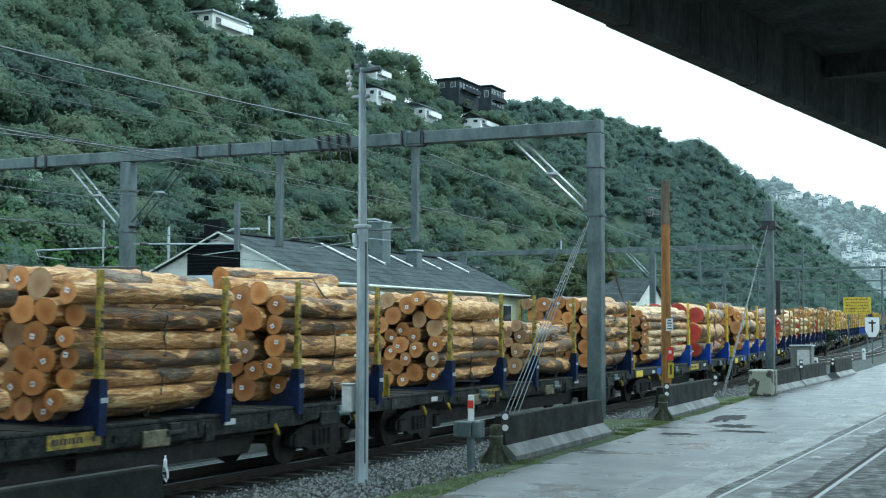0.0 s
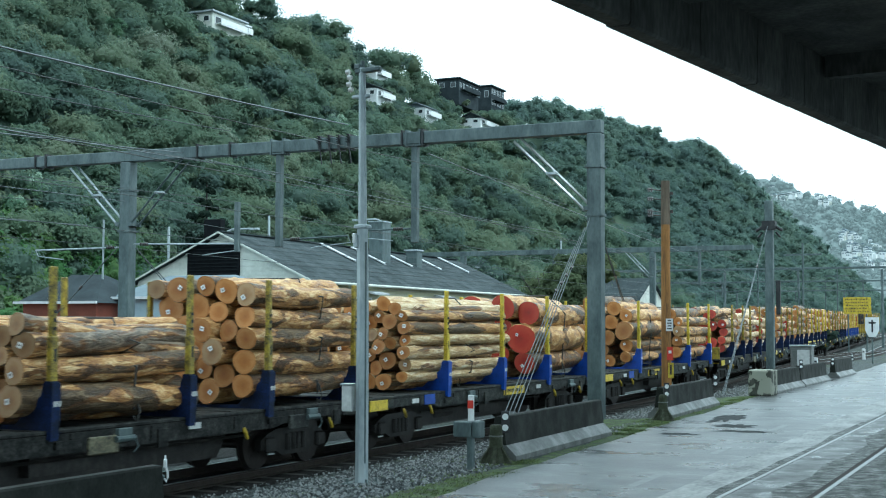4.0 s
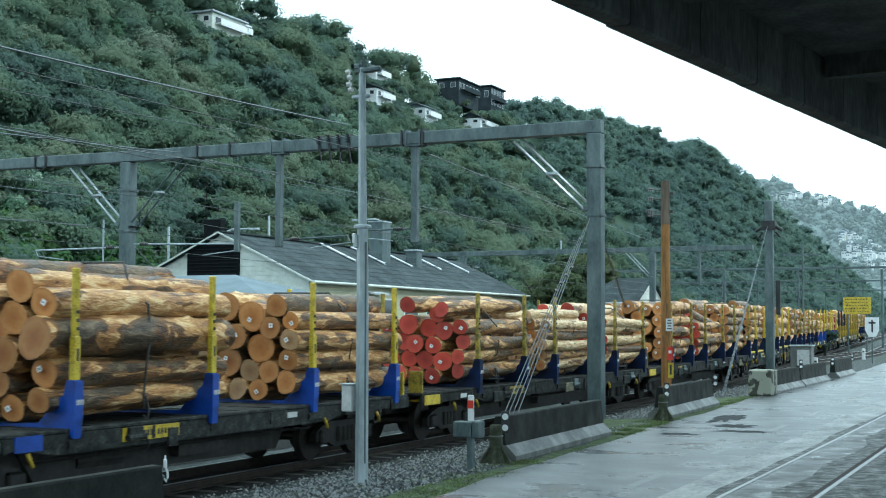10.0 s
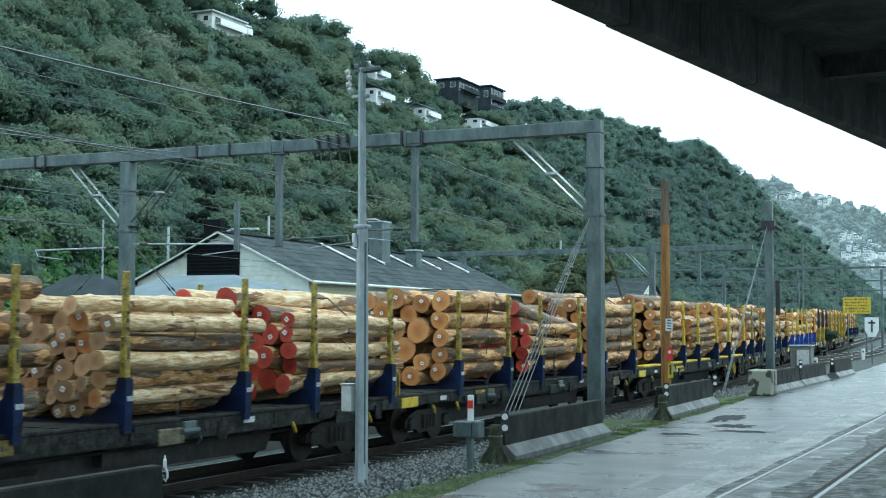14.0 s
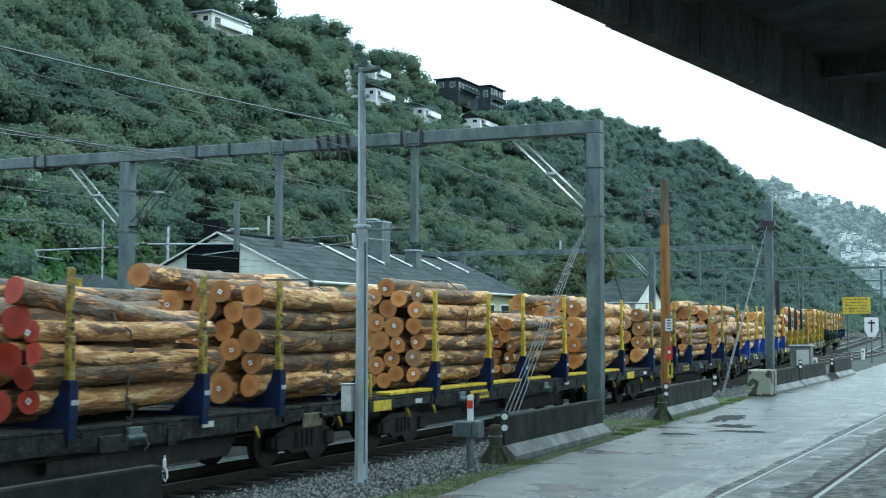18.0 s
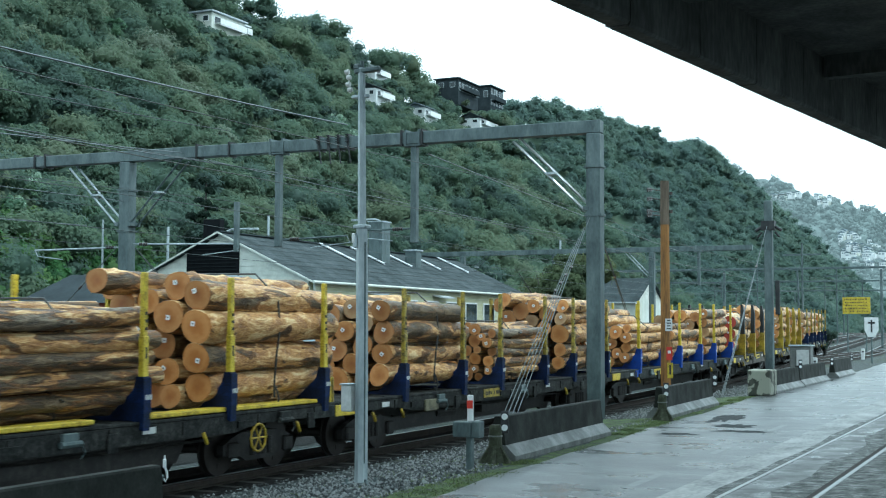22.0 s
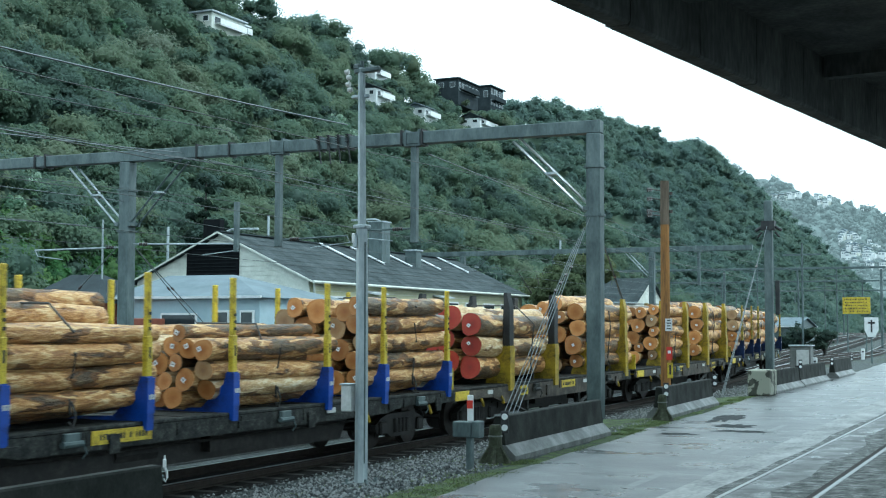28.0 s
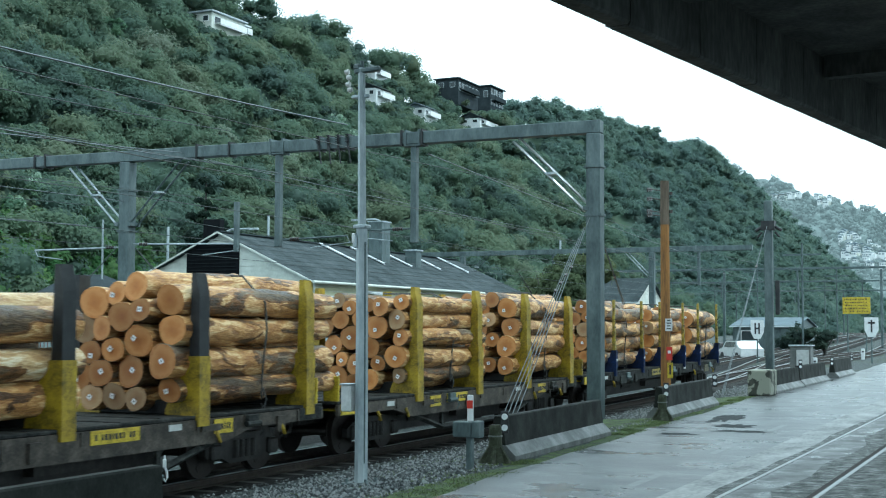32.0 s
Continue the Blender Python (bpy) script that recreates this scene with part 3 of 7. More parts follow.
def ballast():
    """Loose crushed stones beside the track, as one mass."""
    rg = np.random.default_rng(3)
    y = np.concatenate([9 + 46 * rg.random(19000) ** 1.3, rg.uniform(11, 27, 9000)])
    x = np.concatenate([rg.uniform(-12.4, -8.25, 19000), rg.uniform(-11.3, -7.9, 9000)])
    n = len(x)
    keep = (x < np.array([kerb_x(v) - 0.45 for v in y])) & (x - np.array([track(v).x for v in y]) > 1.1)
    x, y = x[keep], y[keep]
    n = len(x)
    base = np.array([(1, 0, 0), (-0.9, 0.2, 0.1), (0.1, 1, 0), (0, -0.9, -0.1), (0.1, 0.1, 0.8), (0, 0, -0.8)])
    tri = np.array([(0, 2, 4), (2, 1, 4), (1, 3, 4), (3, 0, 4), (2, 0, 5), (1, 2, 5), (3, 1, 5), (0, 3, 5)])
    v = np.repeat(base[None], n, 0) * (1 + rg.uniform(-0.35, 0.35, (n, 6, 3)))
    a = rg.uniform(0, 6.28, n)
    ca, sa = np.cos(a)[:, None], np.sin(a)[:, None]
    vx, vy = v[:, :, 0] * ca - v[:, :, 1] * sa, v[:, :, 0] * sa + v[:, :, 1] * ca
    r = rg.uniform(0.016, 0.040, n)[:, None]
    gz = np.array([ground_z(p, q) for p, q in zip(x, y)])
    v = np.stack([vx * r + x[:, None], vy * r + y[:, None], v[:, :, 2] * r + gz[:, None] + 0.006], -1).reshape(-1, 3)
    f = (tri[None] + 6 * np.arange(n)[:, None, None]).reshape(-1, 3)
    me = bpy.data.meshes.new("ballast")
    me.from_pydata(v.tolist(), [], f.tolist())
    me.materials.append(M["stone"])
    tagged(new("ballast", me), "loose grey crushed ballast stones beside the track", "ballast", kind="stuff")


ballast()


# Oily ballast strips, blackened further to paint in the shade under the wagons.
M["track_bed"] = surface("oily_shaded_ballast", [(0.0042, 0.0042, 0.0042), (0.0112, 0.0112, 0.0105), (0.028, 0.028, 0.0266)], 13, 0.9, spec=0.15, fine=40, bump=1.0, spread=0.3, dist=0.03)
for xo, half in ((0.0, 1.3), (-4.0, 2.1), (-8.2, 2.0), (-12.6, 2.0)):
    vs = [(track(y).x + xo + q * half, y, ground_z(track(y).x + xo + q * half, y) + 0.012 + 0.01 * (q == 0)) for y in range(-10, 200, 2) for q in (-1, 0, 1)]
    me = bpy.data.meshes.new("track_bed")
    me.from_pydata(vs, [], [(3 * j + k, 3 * j + k + 1, 3 * j + k + 4, 3 * j + k + 3) for j in range(len(vs) // 3 - 1) for k in range(2)])
    me.materials.append(M["track_bed"])
    tagged(new("track_bed", me), "oily dark ballast between the rails with shade under the train painted in", "track bed", kind="structure")


def verge_grass():
    """Short grass and moss tufts that have taken hold between the barriers and along the seal's edge."""
    rg = np.random.default_rng(17)
    spots = []
    for y0, y1, a, b, n in ((26.3, 31.3, 0.05, 1.6, 2000), (38.2, 44.0, 0.05, 1.2, 900), (11.5, 20.6, -0.02, 0.55, 330), (19.2, 20.6, 0.2, 1.0, 90), (31.0, 38.0, 0.0, 0.3, 50), (20.6, 26.3, -0.05, 0.1, 18), (10.5, 25.0, 0.5, 3.0, 150)):
        y = rg.uniform(y0, y1, n)
        off = a + (b - a) * rg.random(n) ** 1.2
        spots += [(kerb_x(q) - o, q) for q, o in zip(y, off) if noise.noise(Vector((q * 0.9, o * 2.0, 3.0))) > -0.12]
    V, F = [], []
    for x, y in spots:
        z = max(ground_z(x, y), rise(y) if x > kerb_x(y) - 0.4 else -9)
        for _ in range(16):
            px, py, a = x + rg.normal(0, 0.07), y + rg.normal(0, 0.07), rg.uniform(0, 6.28)
            h, w = rg.uniform(0.01, 0.045), rg.uniform(0.005, 0.011)
            k = len(V)
            V += [(px - w * math.cos(a), py - w * math.sin(a), z), (px + w * math.cos(a), py + w * math.sin(a), z), (px + rg.normal(0, 0.03), py + rg.normal(0, 0.03), z + h)]
            F.append((k, k + 1, k + 2))
    me = bpy.data.meshes.new("verge_grass")
    me.from_pydata(V, [], F)
    me.materials.append(M["grass"])
    tagged(new("verge_grass", me), "short green grass and moss along the road edge", "grass", kind="stuff")


M["grass"] = surface("short_wet_grass", [(0.055, 0.075, 0.022), (0.11, 0.155, 0.045), (0.18, 0.235, 0.075)], 2.0, 0.6, bump=0, island=0.5)
verge_grass()

# ---------------------------------------------------------------- viaduct overhead


def viaduct():
    ux, uy = 1.37, 9.66
    ln = math.hypot(ux, uy)
    m = Matrix.Translation((-6.87, 18.63, 7.15)) @ Matrix(((uy / ln, ux / ln, 0, 0), (-ux / ln, uy / ln, 0, 0), (0, 0, 1, 0), (0, 0, 0, 1)))
    t = thing("viaduct", "soot-stained concrete road viaduct overhead", "viaduct", m, kind="structure")
    y = -40.0
    rg = random.Random(8)
    while y < 70:
        s = Shape()
        dz = rg.uniform(-0.02, 0.02)
        s.prism([(0.0, 0.0 + dz), (0.09, -0.05 + dz), (0.42, -0.05 + dz), (0.46, 0.0 + dz), (0.46, 1.45), (0.0, 1.45)], "y", y, y + 2.96)
        part("edge_panel", s, M["viaduct"], t)
        y += 3.0
    s = Shape()
    s.box((5.97, 12, 1.45), (10.98, 110, 0.4))
    part("deck_slab", s, M["viaduct"], t)
    for k in range(3):
        s = Shape()
        x = 3.9 + k * 2.6
        s.prism([(x, 1.26), (x, 0.42), (x + 0.1, 0.35), (x + 0.5, 0.35), (x + 0.6, 0.42), (x + 0.6, 1.26)], "y", -42, 66)
        part("girder", s, M["viaduct"], t)
    for k in range(12):
        s = Shape()
        s.box((5.9, -38 + 8.4 * k, 1.0), (10.7, 0.35, 0.5))
        part("cross_beam", s, M["viaduct"], t)
    for yy2 in (-30, 62):
        s = Shape()
        s.cbox((6.2, yy2, -3.7), (1.4, 1.4, 7.4), 0.1)
        part("pier", s, M["viaduct"], t)


viaduct()

# ---------------------------------------------------------------- the freight train
MOVERS = []
LOG_MESH = {}


def log_mesh(kind, variant, bark, end):
    """A trunk of unit length and thickness, slightly bent, tapered and out of round."""
    key = (variant, bark, end)
    if key in LOG_MESH:
        return LOG_MESH[key]
    rg = random.Random(100 + variant)
    seg = 16
    vs, fs, mi = [], [], []
    lob = [(rg.uniform(0, 6.28), rg.uniform(0.0, 0.045)) for _ in range(3)]
    bx, bz = rg.uniform(-0.13, 0.13), rg.uniform(-0.13, 0.13)
    kink, lean = rg.uniform(0.3, 0.7), rg.uniform(-0.05, 0.05)
    whorl = [0.12 + 0.2 * j + rg.uniform(-0.06, 0.06) for j in range(4)]
    ry = [0.0, 0.004] + [q for w in whorl for q in (w - 0.035, w, w + 0.035)] + [0.9, 0.996, 1.0]
    rings = len(ry)
    for i, y in enumerate(ry):
        tap = 1.05 - 0.11 * y
        if i in (0, rings - 1):
            tap *= 0.965
        knot = 2 <= i < rings - 3 and (i - 2) % 3 == 1
        sway = math.sin(math.pi * y)
        kx = lean * max(0.0, 1 - abs(y - kink) / 0.25)
        spots = [rg.randrange(seg) for _ in range(3)]
        for k in range(seg):
            a = 2 * math.pi * k / seg
            r = 0.5 * tap * (1 + sum(q * math.cos((j + 2) * a + p + y) for j, (p, q) in enumerate(lob)) + (rg.uniform(-0.035, 0.035) if 1 < i < rings - 2 else 0))
            if knot:
                r *= 1.03 + (0.12 if k in spots else 0.0)
            slant = 0.006 * math.cos(a + lob[0][0]) if i < 2 else 0
            vs.append((math.cos(a) * r + bx * sway + kx, y + slant, math.sin(a) * r + bz * sway))
    for i in range(rings - 1):
        for k in range(seg):
            a, b = i * seg + k, i * seg + (k + 1) % seg
            fs.append((a, a + seg, b + seg, b))
            mi.append(0)
    fs.append(tuple(range(seg)))
    fs.append(tuple(range((rings - 1) * seg, rings * seg))[::-1])
    mi += [1, 1]
    me = bpy.data.meshes.new("log")
    me.from_pydata(vs, [], fs)
    for k in (bark, end):
        me.materials.append(M[k])
    me.polygons.foreach_set("material_index", mi)
    me.polygons.foreach_set("use_smooth", [f == 0 for f in mi])
    me.update()
    LOG_MESH[key] = me
    return me


def tag_mesh():
    s = Shape()
    s.box((0, -0.006, 0), (0.075, 0.004, 0.075))
    s.use(1).box((0, -0.0095, 0), (0.03, 0.003, 0.018))
    return s.mesh("tag", [M["tag"], M["bar"]])


TAG = tag_mesh()


def floor_at(x):
    return 1.12 + max(0.0, abs(x) - 0.66) * 0.60


def pack(rg, dmin, dmax, top, heap, near=()):
    """Logs laid up against the near uprights, then dropped one by one into the lowest hollow until they reach the top."""
    got = []
    fit = (top - floor_at(0.9)) / (sum(near) * 0.985) if near else 1.0
    for k, d in enumerate(near):
        r = d * fit / 2
        x = 1.09 - r - (0.08 if k == 0 else 0.05 if k % 2 else 0.0)
        z = max(floor_at(x + r * q) + r * math.sqrt(1 - q * q) for q in (-0.6, 0.0, 0.6))
        for cx, cz, cr in got:
            dx, rr = abs(x - cx), r + cr
            if dx < rr:
                z = max(z, cz + math.sqrt(rr * rr - dx * dx) * 0.985)
        got.append((x, z, r))
    misses = 0
    while misses < 14:
        d = dmin + (dmax - dmin) * rg.random() ** 1.3
        r = d / 2
        best = None
        for q in range(48):
            x = -1.08 + r + (2.16 - d) * (q + rg.random()) / 48
            z = max(floor_at(x + r * k) + r * math.sqrt(1 - k * k) for k in (-0.6, 0.0, 0.6))
            for cx, cz, cr in got:
                dx, rr = abs(x - cx), r + cr
                if dx < rr:
                    z = max(z, cz + math.sqrt(rr * rr - dx * dx))
            if best is None or z < best[1]:
                best = (x, z)
        x, z = best
        lim = top + (heap * (1 - (x / 1.1) ** 2))
        if z + r * 0.85 > lim + 0.03:
            misses += 1
            continue
        got.append((x, z, r))
    return got


def log_stack(u0, u1, front, rear, dmin, dmax, top, end="end", barks="aab", label="", heap=0.1, loose=0.0, seed=0, tags=0.6, near=(), extra=()):
    """A bundle of logs between two pairs of uprights; u: places along the train."""
    rg = random.Random(seed * 77 + 5)
    mid = (u0 + u1) / 2
    t = thing("log_stack", label, "logs", group="log stacks on the train")
    MOVERS.append((t, mid))
    got = pack(rg, dmin, dmax, top, heap, near)
    length = (u1 - u0) + front + rear
    y0 = u0 - front - mid
    for x, z, r in got:
        bark = "bark_" + rg.choice(barks)
        e = end if rg.random() > (0.05 if end == "end_red" else 0.14) else ("end_old" if end == "end" else "end")
        ob = new("log", log_mesh("log", rg.randrange(7), bark, e))
        ob.parent = t
        ln = length * rg.uniform(0.95, 1.04)
        ob.rotation_euler = (radians(rg.gauss(0, 0.35 + loose)), 0, radians(rg.gauss(0, 0.35 + loose)))
        ob.location = (x, y0 + rg.gauss(0.0, 0.07), z)
        ob.scale = (2 * r, ln, 2 * r)
        if rg.random() < tags:
            tg = new("tag", TAG)
            tg.parent = ob
            tg.matrix_local = Matrix.Diagonal((1 / (2 * r), 1 / ln, 1 / (2 * r), 1)) @ pose(rg.uniform(-0.3, 0.3) * r, 0, rg.uniform(-0.3, 0.3) * r, 0, rg.uniform(0, 90), 0)
            tg.location.y = -0.0085
    for x, dy, z, r, ln, ry, rz in extra:
        ob = new("log", log_mesh("log", rg.randrange(7), "bark_" + rg.choice(barks), end))
        ob.parent = t
        ob.rotation_euler = (radians(ry), 0, radians(rz))
        ob.location = (x, y0 + dy, z)
        ob.scale = (2 * r, ln, 2 * r)
    # wire strap down the near side of the bundle
    side = sorted([(z, x + r * 0.98, r) for x, z, r in got if x + r > 0.62])
    if side:
        ys = 0.15 + rg.uniform(-0.3, 0.3)
        pts = [(side[0][1] + 0.03, ys, 1.22)]
        for z, x, r in side:
            pts.append((x + 0.035, ys + 0.03 * (z - 2), z))
        tz = max(z + r for x, z, r in got)
        pts += [(0.6, ys + 0.05, tz + 0.02), (-0.6, ys + 0.05, tz + 0.03)]
        s = Shape()
        s.tube(pts, 0.018, 5)
        s.tube([(side[0][1] + 0.05, ys + 0.0, 1.4), (side[0][1] + 0.09, ys + 0.05, 1.2), (side[0][1] + 0.06, ys + 0.02, 1.05), (side[0][1] + 0.05, ys - 0.04, 1.14)], 0.016, 5)
        part("strap", s, M["cable"], t)
    return t


def bolster_shape():
    s = Shape()
    half = [(0.0, 1.06), (1.2, 1.06), (1.2, 0.95), (1.26, 0.93), (1.275, 1.2), (1.25, 1.69), (1.13, 1.69), (1.08, 1.50), (0.66, 1.12), (0.0, 1.10)]
    poly = half + [(-x, z) for x, z in half[::-1][1:-1]]
    s.prism(poly, "y", -0.075, 0.075)
    s.box((1.262, 0, 1.42), (0.03, 0.17, 0.5))
    s.box((-1.262, 0, 1.42), (0.03, 0.17, 0.5))
    return s


def stanchion_shape(h=3.16):
    s = Shape()
    s.cbox((0, 0, (1.6 + h) / 2), (0.075, 0.10, h - 1.6), 0.012)
    s.cbox((0.006, 0, 1.95), (0.095, 0.125, 0.62), 0.012)
    for i in range(3):
        s.use(1).box((0.02, 0, 2.36 + 0.11 * i), (0.075, 0.04, 0.045))
    s.use(1).box((0.032, 0, 2.02), (0.05, 0.04, 0.16))
    return s


def old_post_shape(top, lo):
    s = Shape()
    out = 1.24
    s.use(0).prism([(out, 0.9), (out, 1.95), (out - 0.22, 1.95), (out - 0.42, 1.6), (out - 0.62, 1.14), (out - 0.62, 1.06), (out - 0.1, 1.06), (out - 0.1, 0.9)], "y", -0.14, 0.14)
    s.use(1).prism([(out - 0.02, 1.95), (out - 0.02, 2.85), (out - 0.09, top), (out - 0.17, top), (out - 0.2, 1.95)], "y", -0.13, 0.13)
    return s


def wheelset_shape():
    s = Shape()
    for sx in (-1, 1):
        s.tube([(sx * 0.50, 0, 0), (sx * 0.525, 0, 0)], 0.44, 24)
        s.tube([(sx * 0.525, 0, 0), (sx * 0.62, 0, 0)], 0.415, 24)
        s.tube([(sx * 0.62, 0, 0), (sx * 0.66, 0, 0)], 0.14, 12)
    s.tube([(-0.86, 0, 0), (0.86, 0, 0)], 0.075, 10)
    for sx in (-1, 1):
        for k in range(3):
            a = k * 2.094
            s.box((sx * 0.622, 0.26 * math.cos(a), 0.26 * math.sin(a)), (0.012, 0.09, 0.09), 0)
    return s


def side_frame_shape(sx):
    s = Shape()
    p = [(-1.06, 0.50), (-0.86, 0.60), (-0.55, 0.68), (0.55, 0.68), (0.86, 0.60), (1.06, 0.50), (1.06, 0.34), (0.72, 0.36), (0.40, 0.22), (-0.40, 0.22), (-0.72, 0.36), (-1.06, 0.34)]
    s.prism(p, "x", sx * 0.80 - 0.06, sx * 0.80 + 0.06)
    for k in range(4):
        s.tube([(sx * 0.87, -0.24 + 0.16 * k, 0.30), (sx * 0.87, -0.24 + 0.16 * k, 0.58)], 0.06, 8)
    for e in (-0.825, 0.825):
        s.cbox((sx * 0.88, e, 0.42), (0.10, 0.26, 0.26), 0.03)
    return s


MESHES = {}


def shared(key, make, mats, smooth=False):
    if key not in MESHES:
        MESHES[key] = make().mesh(key, mats, smooth)
    return MESHES[key]


WHEELSETS = []


def bogie(parent, y):
    b = part("bogie", shared("bogie_bolster", lambda: Shape().cbox((0, 0, 0.55), (1.5, 0.42, 0.3), 0.04).box((0, -0.45, 0.42), (1.3, 0.1, 0.12)).box((0, 0.45, 0.42), (1.3, 0.1, 0.12)), M["under"]), None, parent, "grimy black steel bogie", m=pose(0, y, 0))
    for sx in (-1, 1):
        part("side_frame", shared("side_frame%d" % sx, lambda: side_frame_shape(sx), M["under"]), None, b)
    for e in (-0.825, 0.825):
        w = part("wheelset", shared("wheelset", wheelset_shape, M["wheel"], True), None, b, m=pose(0, e, 0.415))
        WHEELSETS.append((w, e))


def bars(parent, face_x, y, z, w, h, mat, rows=1, seed=0):
    """A painted panel with unreadable lettering as plain bars."""
    s = Shape()
    s.use(0).box((face_x, y, z), (0.012, w, h))
    rg = random.Random(seed)
    yy0 = y - w * 0.42
    while yy0 < y + w * 0.38:
        k = rg.uniform(0.03, 0.06)
        if rg.random() < 0.8:
            s.use(1).box((face_x + 0.007, yy0 + k / 2, z), (0.006, k, h * 0.42))
        yy0 += k + 0.03
    part("lettered_panel", s, [mat, M["bar"]], parent)


def wagon(u, uprights, kind, style, number):
    """A flat log wagon: u is its first upright; kind sets its length."""
    fore, aft = {"three": (2.85, 13.55), "two": (3.55, 9.9), "old": (3.3, 9.75)}[kind]
    a, b = u - fore, u + aft
    mid, half = (a + b) / 2, (b - a) / 2
    rg = random.Random(number)
    clean = style == "clean"
    bl = M["blue"] if clean else M["old_blue"]
    ye = M["dull_yellow"] if style == "grimy" else M["yellow"]
    desc = {"clean": "flat log wagon with bright blue bolsters and yellow uprights", "grimy": "grimy flat log wagon with dark blue bolsters and yellow uprights",
            "yellow": "flat log wagon with yellow deck rails and blue bolsters", "old": "old log wagon with yellow and black wedge uprights"}[style]
    t = thing("log_wagon", desc, "rail wagon", group="wagons of the freight train")
    MOVERS.append((t, mid))
    sill = {"clean": M["deck"], "yellow": M["grime"], "grimy": M["grime"], "old": M["old_sill"]}[style]
    s = Shape()
    s.cbox((0, 0, 1.03), (2.36, 2 * half, 0.06), 0.015)
    for k in range(int(half * 2 / 0.9)):
        s.box((0, -half + 0.4 + k * 0.9, 1.063), (2.2, 0.05, 0.012))
    part("deck", s, M["deck"] if clean else M["grime"], t)
    for sx in (-1, 1):
        s = Shape()
        if kind == "two" or kind == "three":
            s.prism([(-half, 0.84), (-half, 1.0), (half, 1.0), (half, 0.84), (half - 2.6, 0.84), (half - 3.2, 0.74), (-half + 3.2, 0.74), (-half + 2.6, 0.84)], "x", sx * 1.13, sx * 1.19)
        else:
            s.prism([(-half, 0.80), (-half, 1.0), (half, 1.0), (half, 0.80), (half - 2.2, 0.80), (half - 3.0, 0.62), (-half + 3.0, 0.62), (-half + 2.2, 0.80)], "x", sx * 1.13, sx * 1.19)
        for k in range(9):
            s.box((sx * 1.198, -half + 0.7 + k * (2 * half - 1.4) / 8 + rg.uniform(-0.2, 0.2), 0.9), (0.02, 0.07, 0.18))
        part("side_sill", s, sill, t)
        if style == "yellow":
            s = Shape()
            s.cbox((sx * 1.02, -half * 0.35, 1.11), (0.32, half * 1.1, 0.07), 0.015)
            s.cbox((sx * 1.02, half * 0.62, 1.11), (0.32, half * 0.6, 0.07), 0.015)
            part("deck_rail", s, ye, t)
        elif clean:
            part("blue_plate", Shape().box((sx * 1.196, -half + 2.72, 0.92), (0.012, 0.5, 0.2)), M["blue"], t)
        if style == "yellow" or sx > 0:
            for e in (-half + 2.05, half * 0.34):
                part("reflector_panel", Shape().box((sx * 1.2, e, 0.92), (0.012, 0.30, 0.09)), M["panel_white"], t)
        bars(t, sx * 1.196, -half + rg.choice((4.3, 5.2, 7.4)), 0.90, 1.3 if clean else 1.05, 0.19, ye, seed=number)
        for e in (-half + 1.5, -half + 2.7, half * 0.5, half - 1.4):
            s = Shape()
            s.tube([(sx * 1.2, e, 0.80), (sx * 1.24, e, 0.72), (sx * 1.24, e + 0.05, 0.64), (sx * 1.2, e + 0.08, 0.66)], 0.03, 6)
            part("tie_hook", s, M["old_yellow"], t)
    for up in uprights[::2]:
        for sx in (-1, 1):
            e = up - mid + 1.45 + rg.uniform(-0.25, 0.25)
            s = Shape()
            s.cbox((sx * 1.24, e, 0.93), (0.07, 0.30, 0.15), 0.012)
            s.tube([(sx * 1.26, e - 0.2, 0.86), (sx * 1.26, e + 0.2, 0.86)], 0.045, 8)
            s.tube([(sx * 1.27, e + 0.2, 0.86), (sx * 1.3, e + 0.24, 0.74), (sx * 1.26, e + 0.2, 0.66)], 0.014, 5)
            part("strap_winch", s, M["galv_dark"] if rg.random() < 0.6 else M["deck"], t, "grimy grey strap winch on the deck edge")
            part("sill_bracket", Shape().box((sx * 1.215, e - 1.1, 0.86), (0.03, 0.5, 0.10)), sill, t)
            part("sill_bracket", Shape().box((sx * 1.215, e + 0.9, 0.80), (0.03, 0.22, 0.26)), sill, t)
            if style == "grimy":
                part("sill_panel", Shape().cbox((sx * 1.21, e - 0.4, 0.80), (0.05, 0.62, 0.24), 0.015), M["beige_panel"] if rg.random() < 0.6 else M["deck"], t, "grimy panel on the wagon side")
            if style == "old" and sx > 0:
                bars(t, 1.205, e - 0.75, 0.87, 0.50, 0.22, M["yellow"], seed=number + 7)
    s = Shape()
    s.cbox((0, 0, 0.78), (0.42, 2 * half - 0.6, 0.4), 0.03)
    s.prism([(-half + 3.3, 0.8), (half - 3.3, 0.8), (half - 3.7, 0.27), (-half + 3.7, 0.27)], "x", -0.28, 0.42)
    s.box((0.35, 0.6, 0.55), (0.5, 1.3, 0.3))
    s.tube([(0.3, -2.2, 0.5), (0.3, -1.2, 0.5)], 0.16, 10)
    s.box((-0.3, -0.4, 0.5), (0.5, 0.9, 0.26))
    s.tube([(0.75, -half + 3.2, 0.62), (0.75, half - 3.2, 0.62)], 0.025, 5)
    part("underframe", s, M["under"], t)
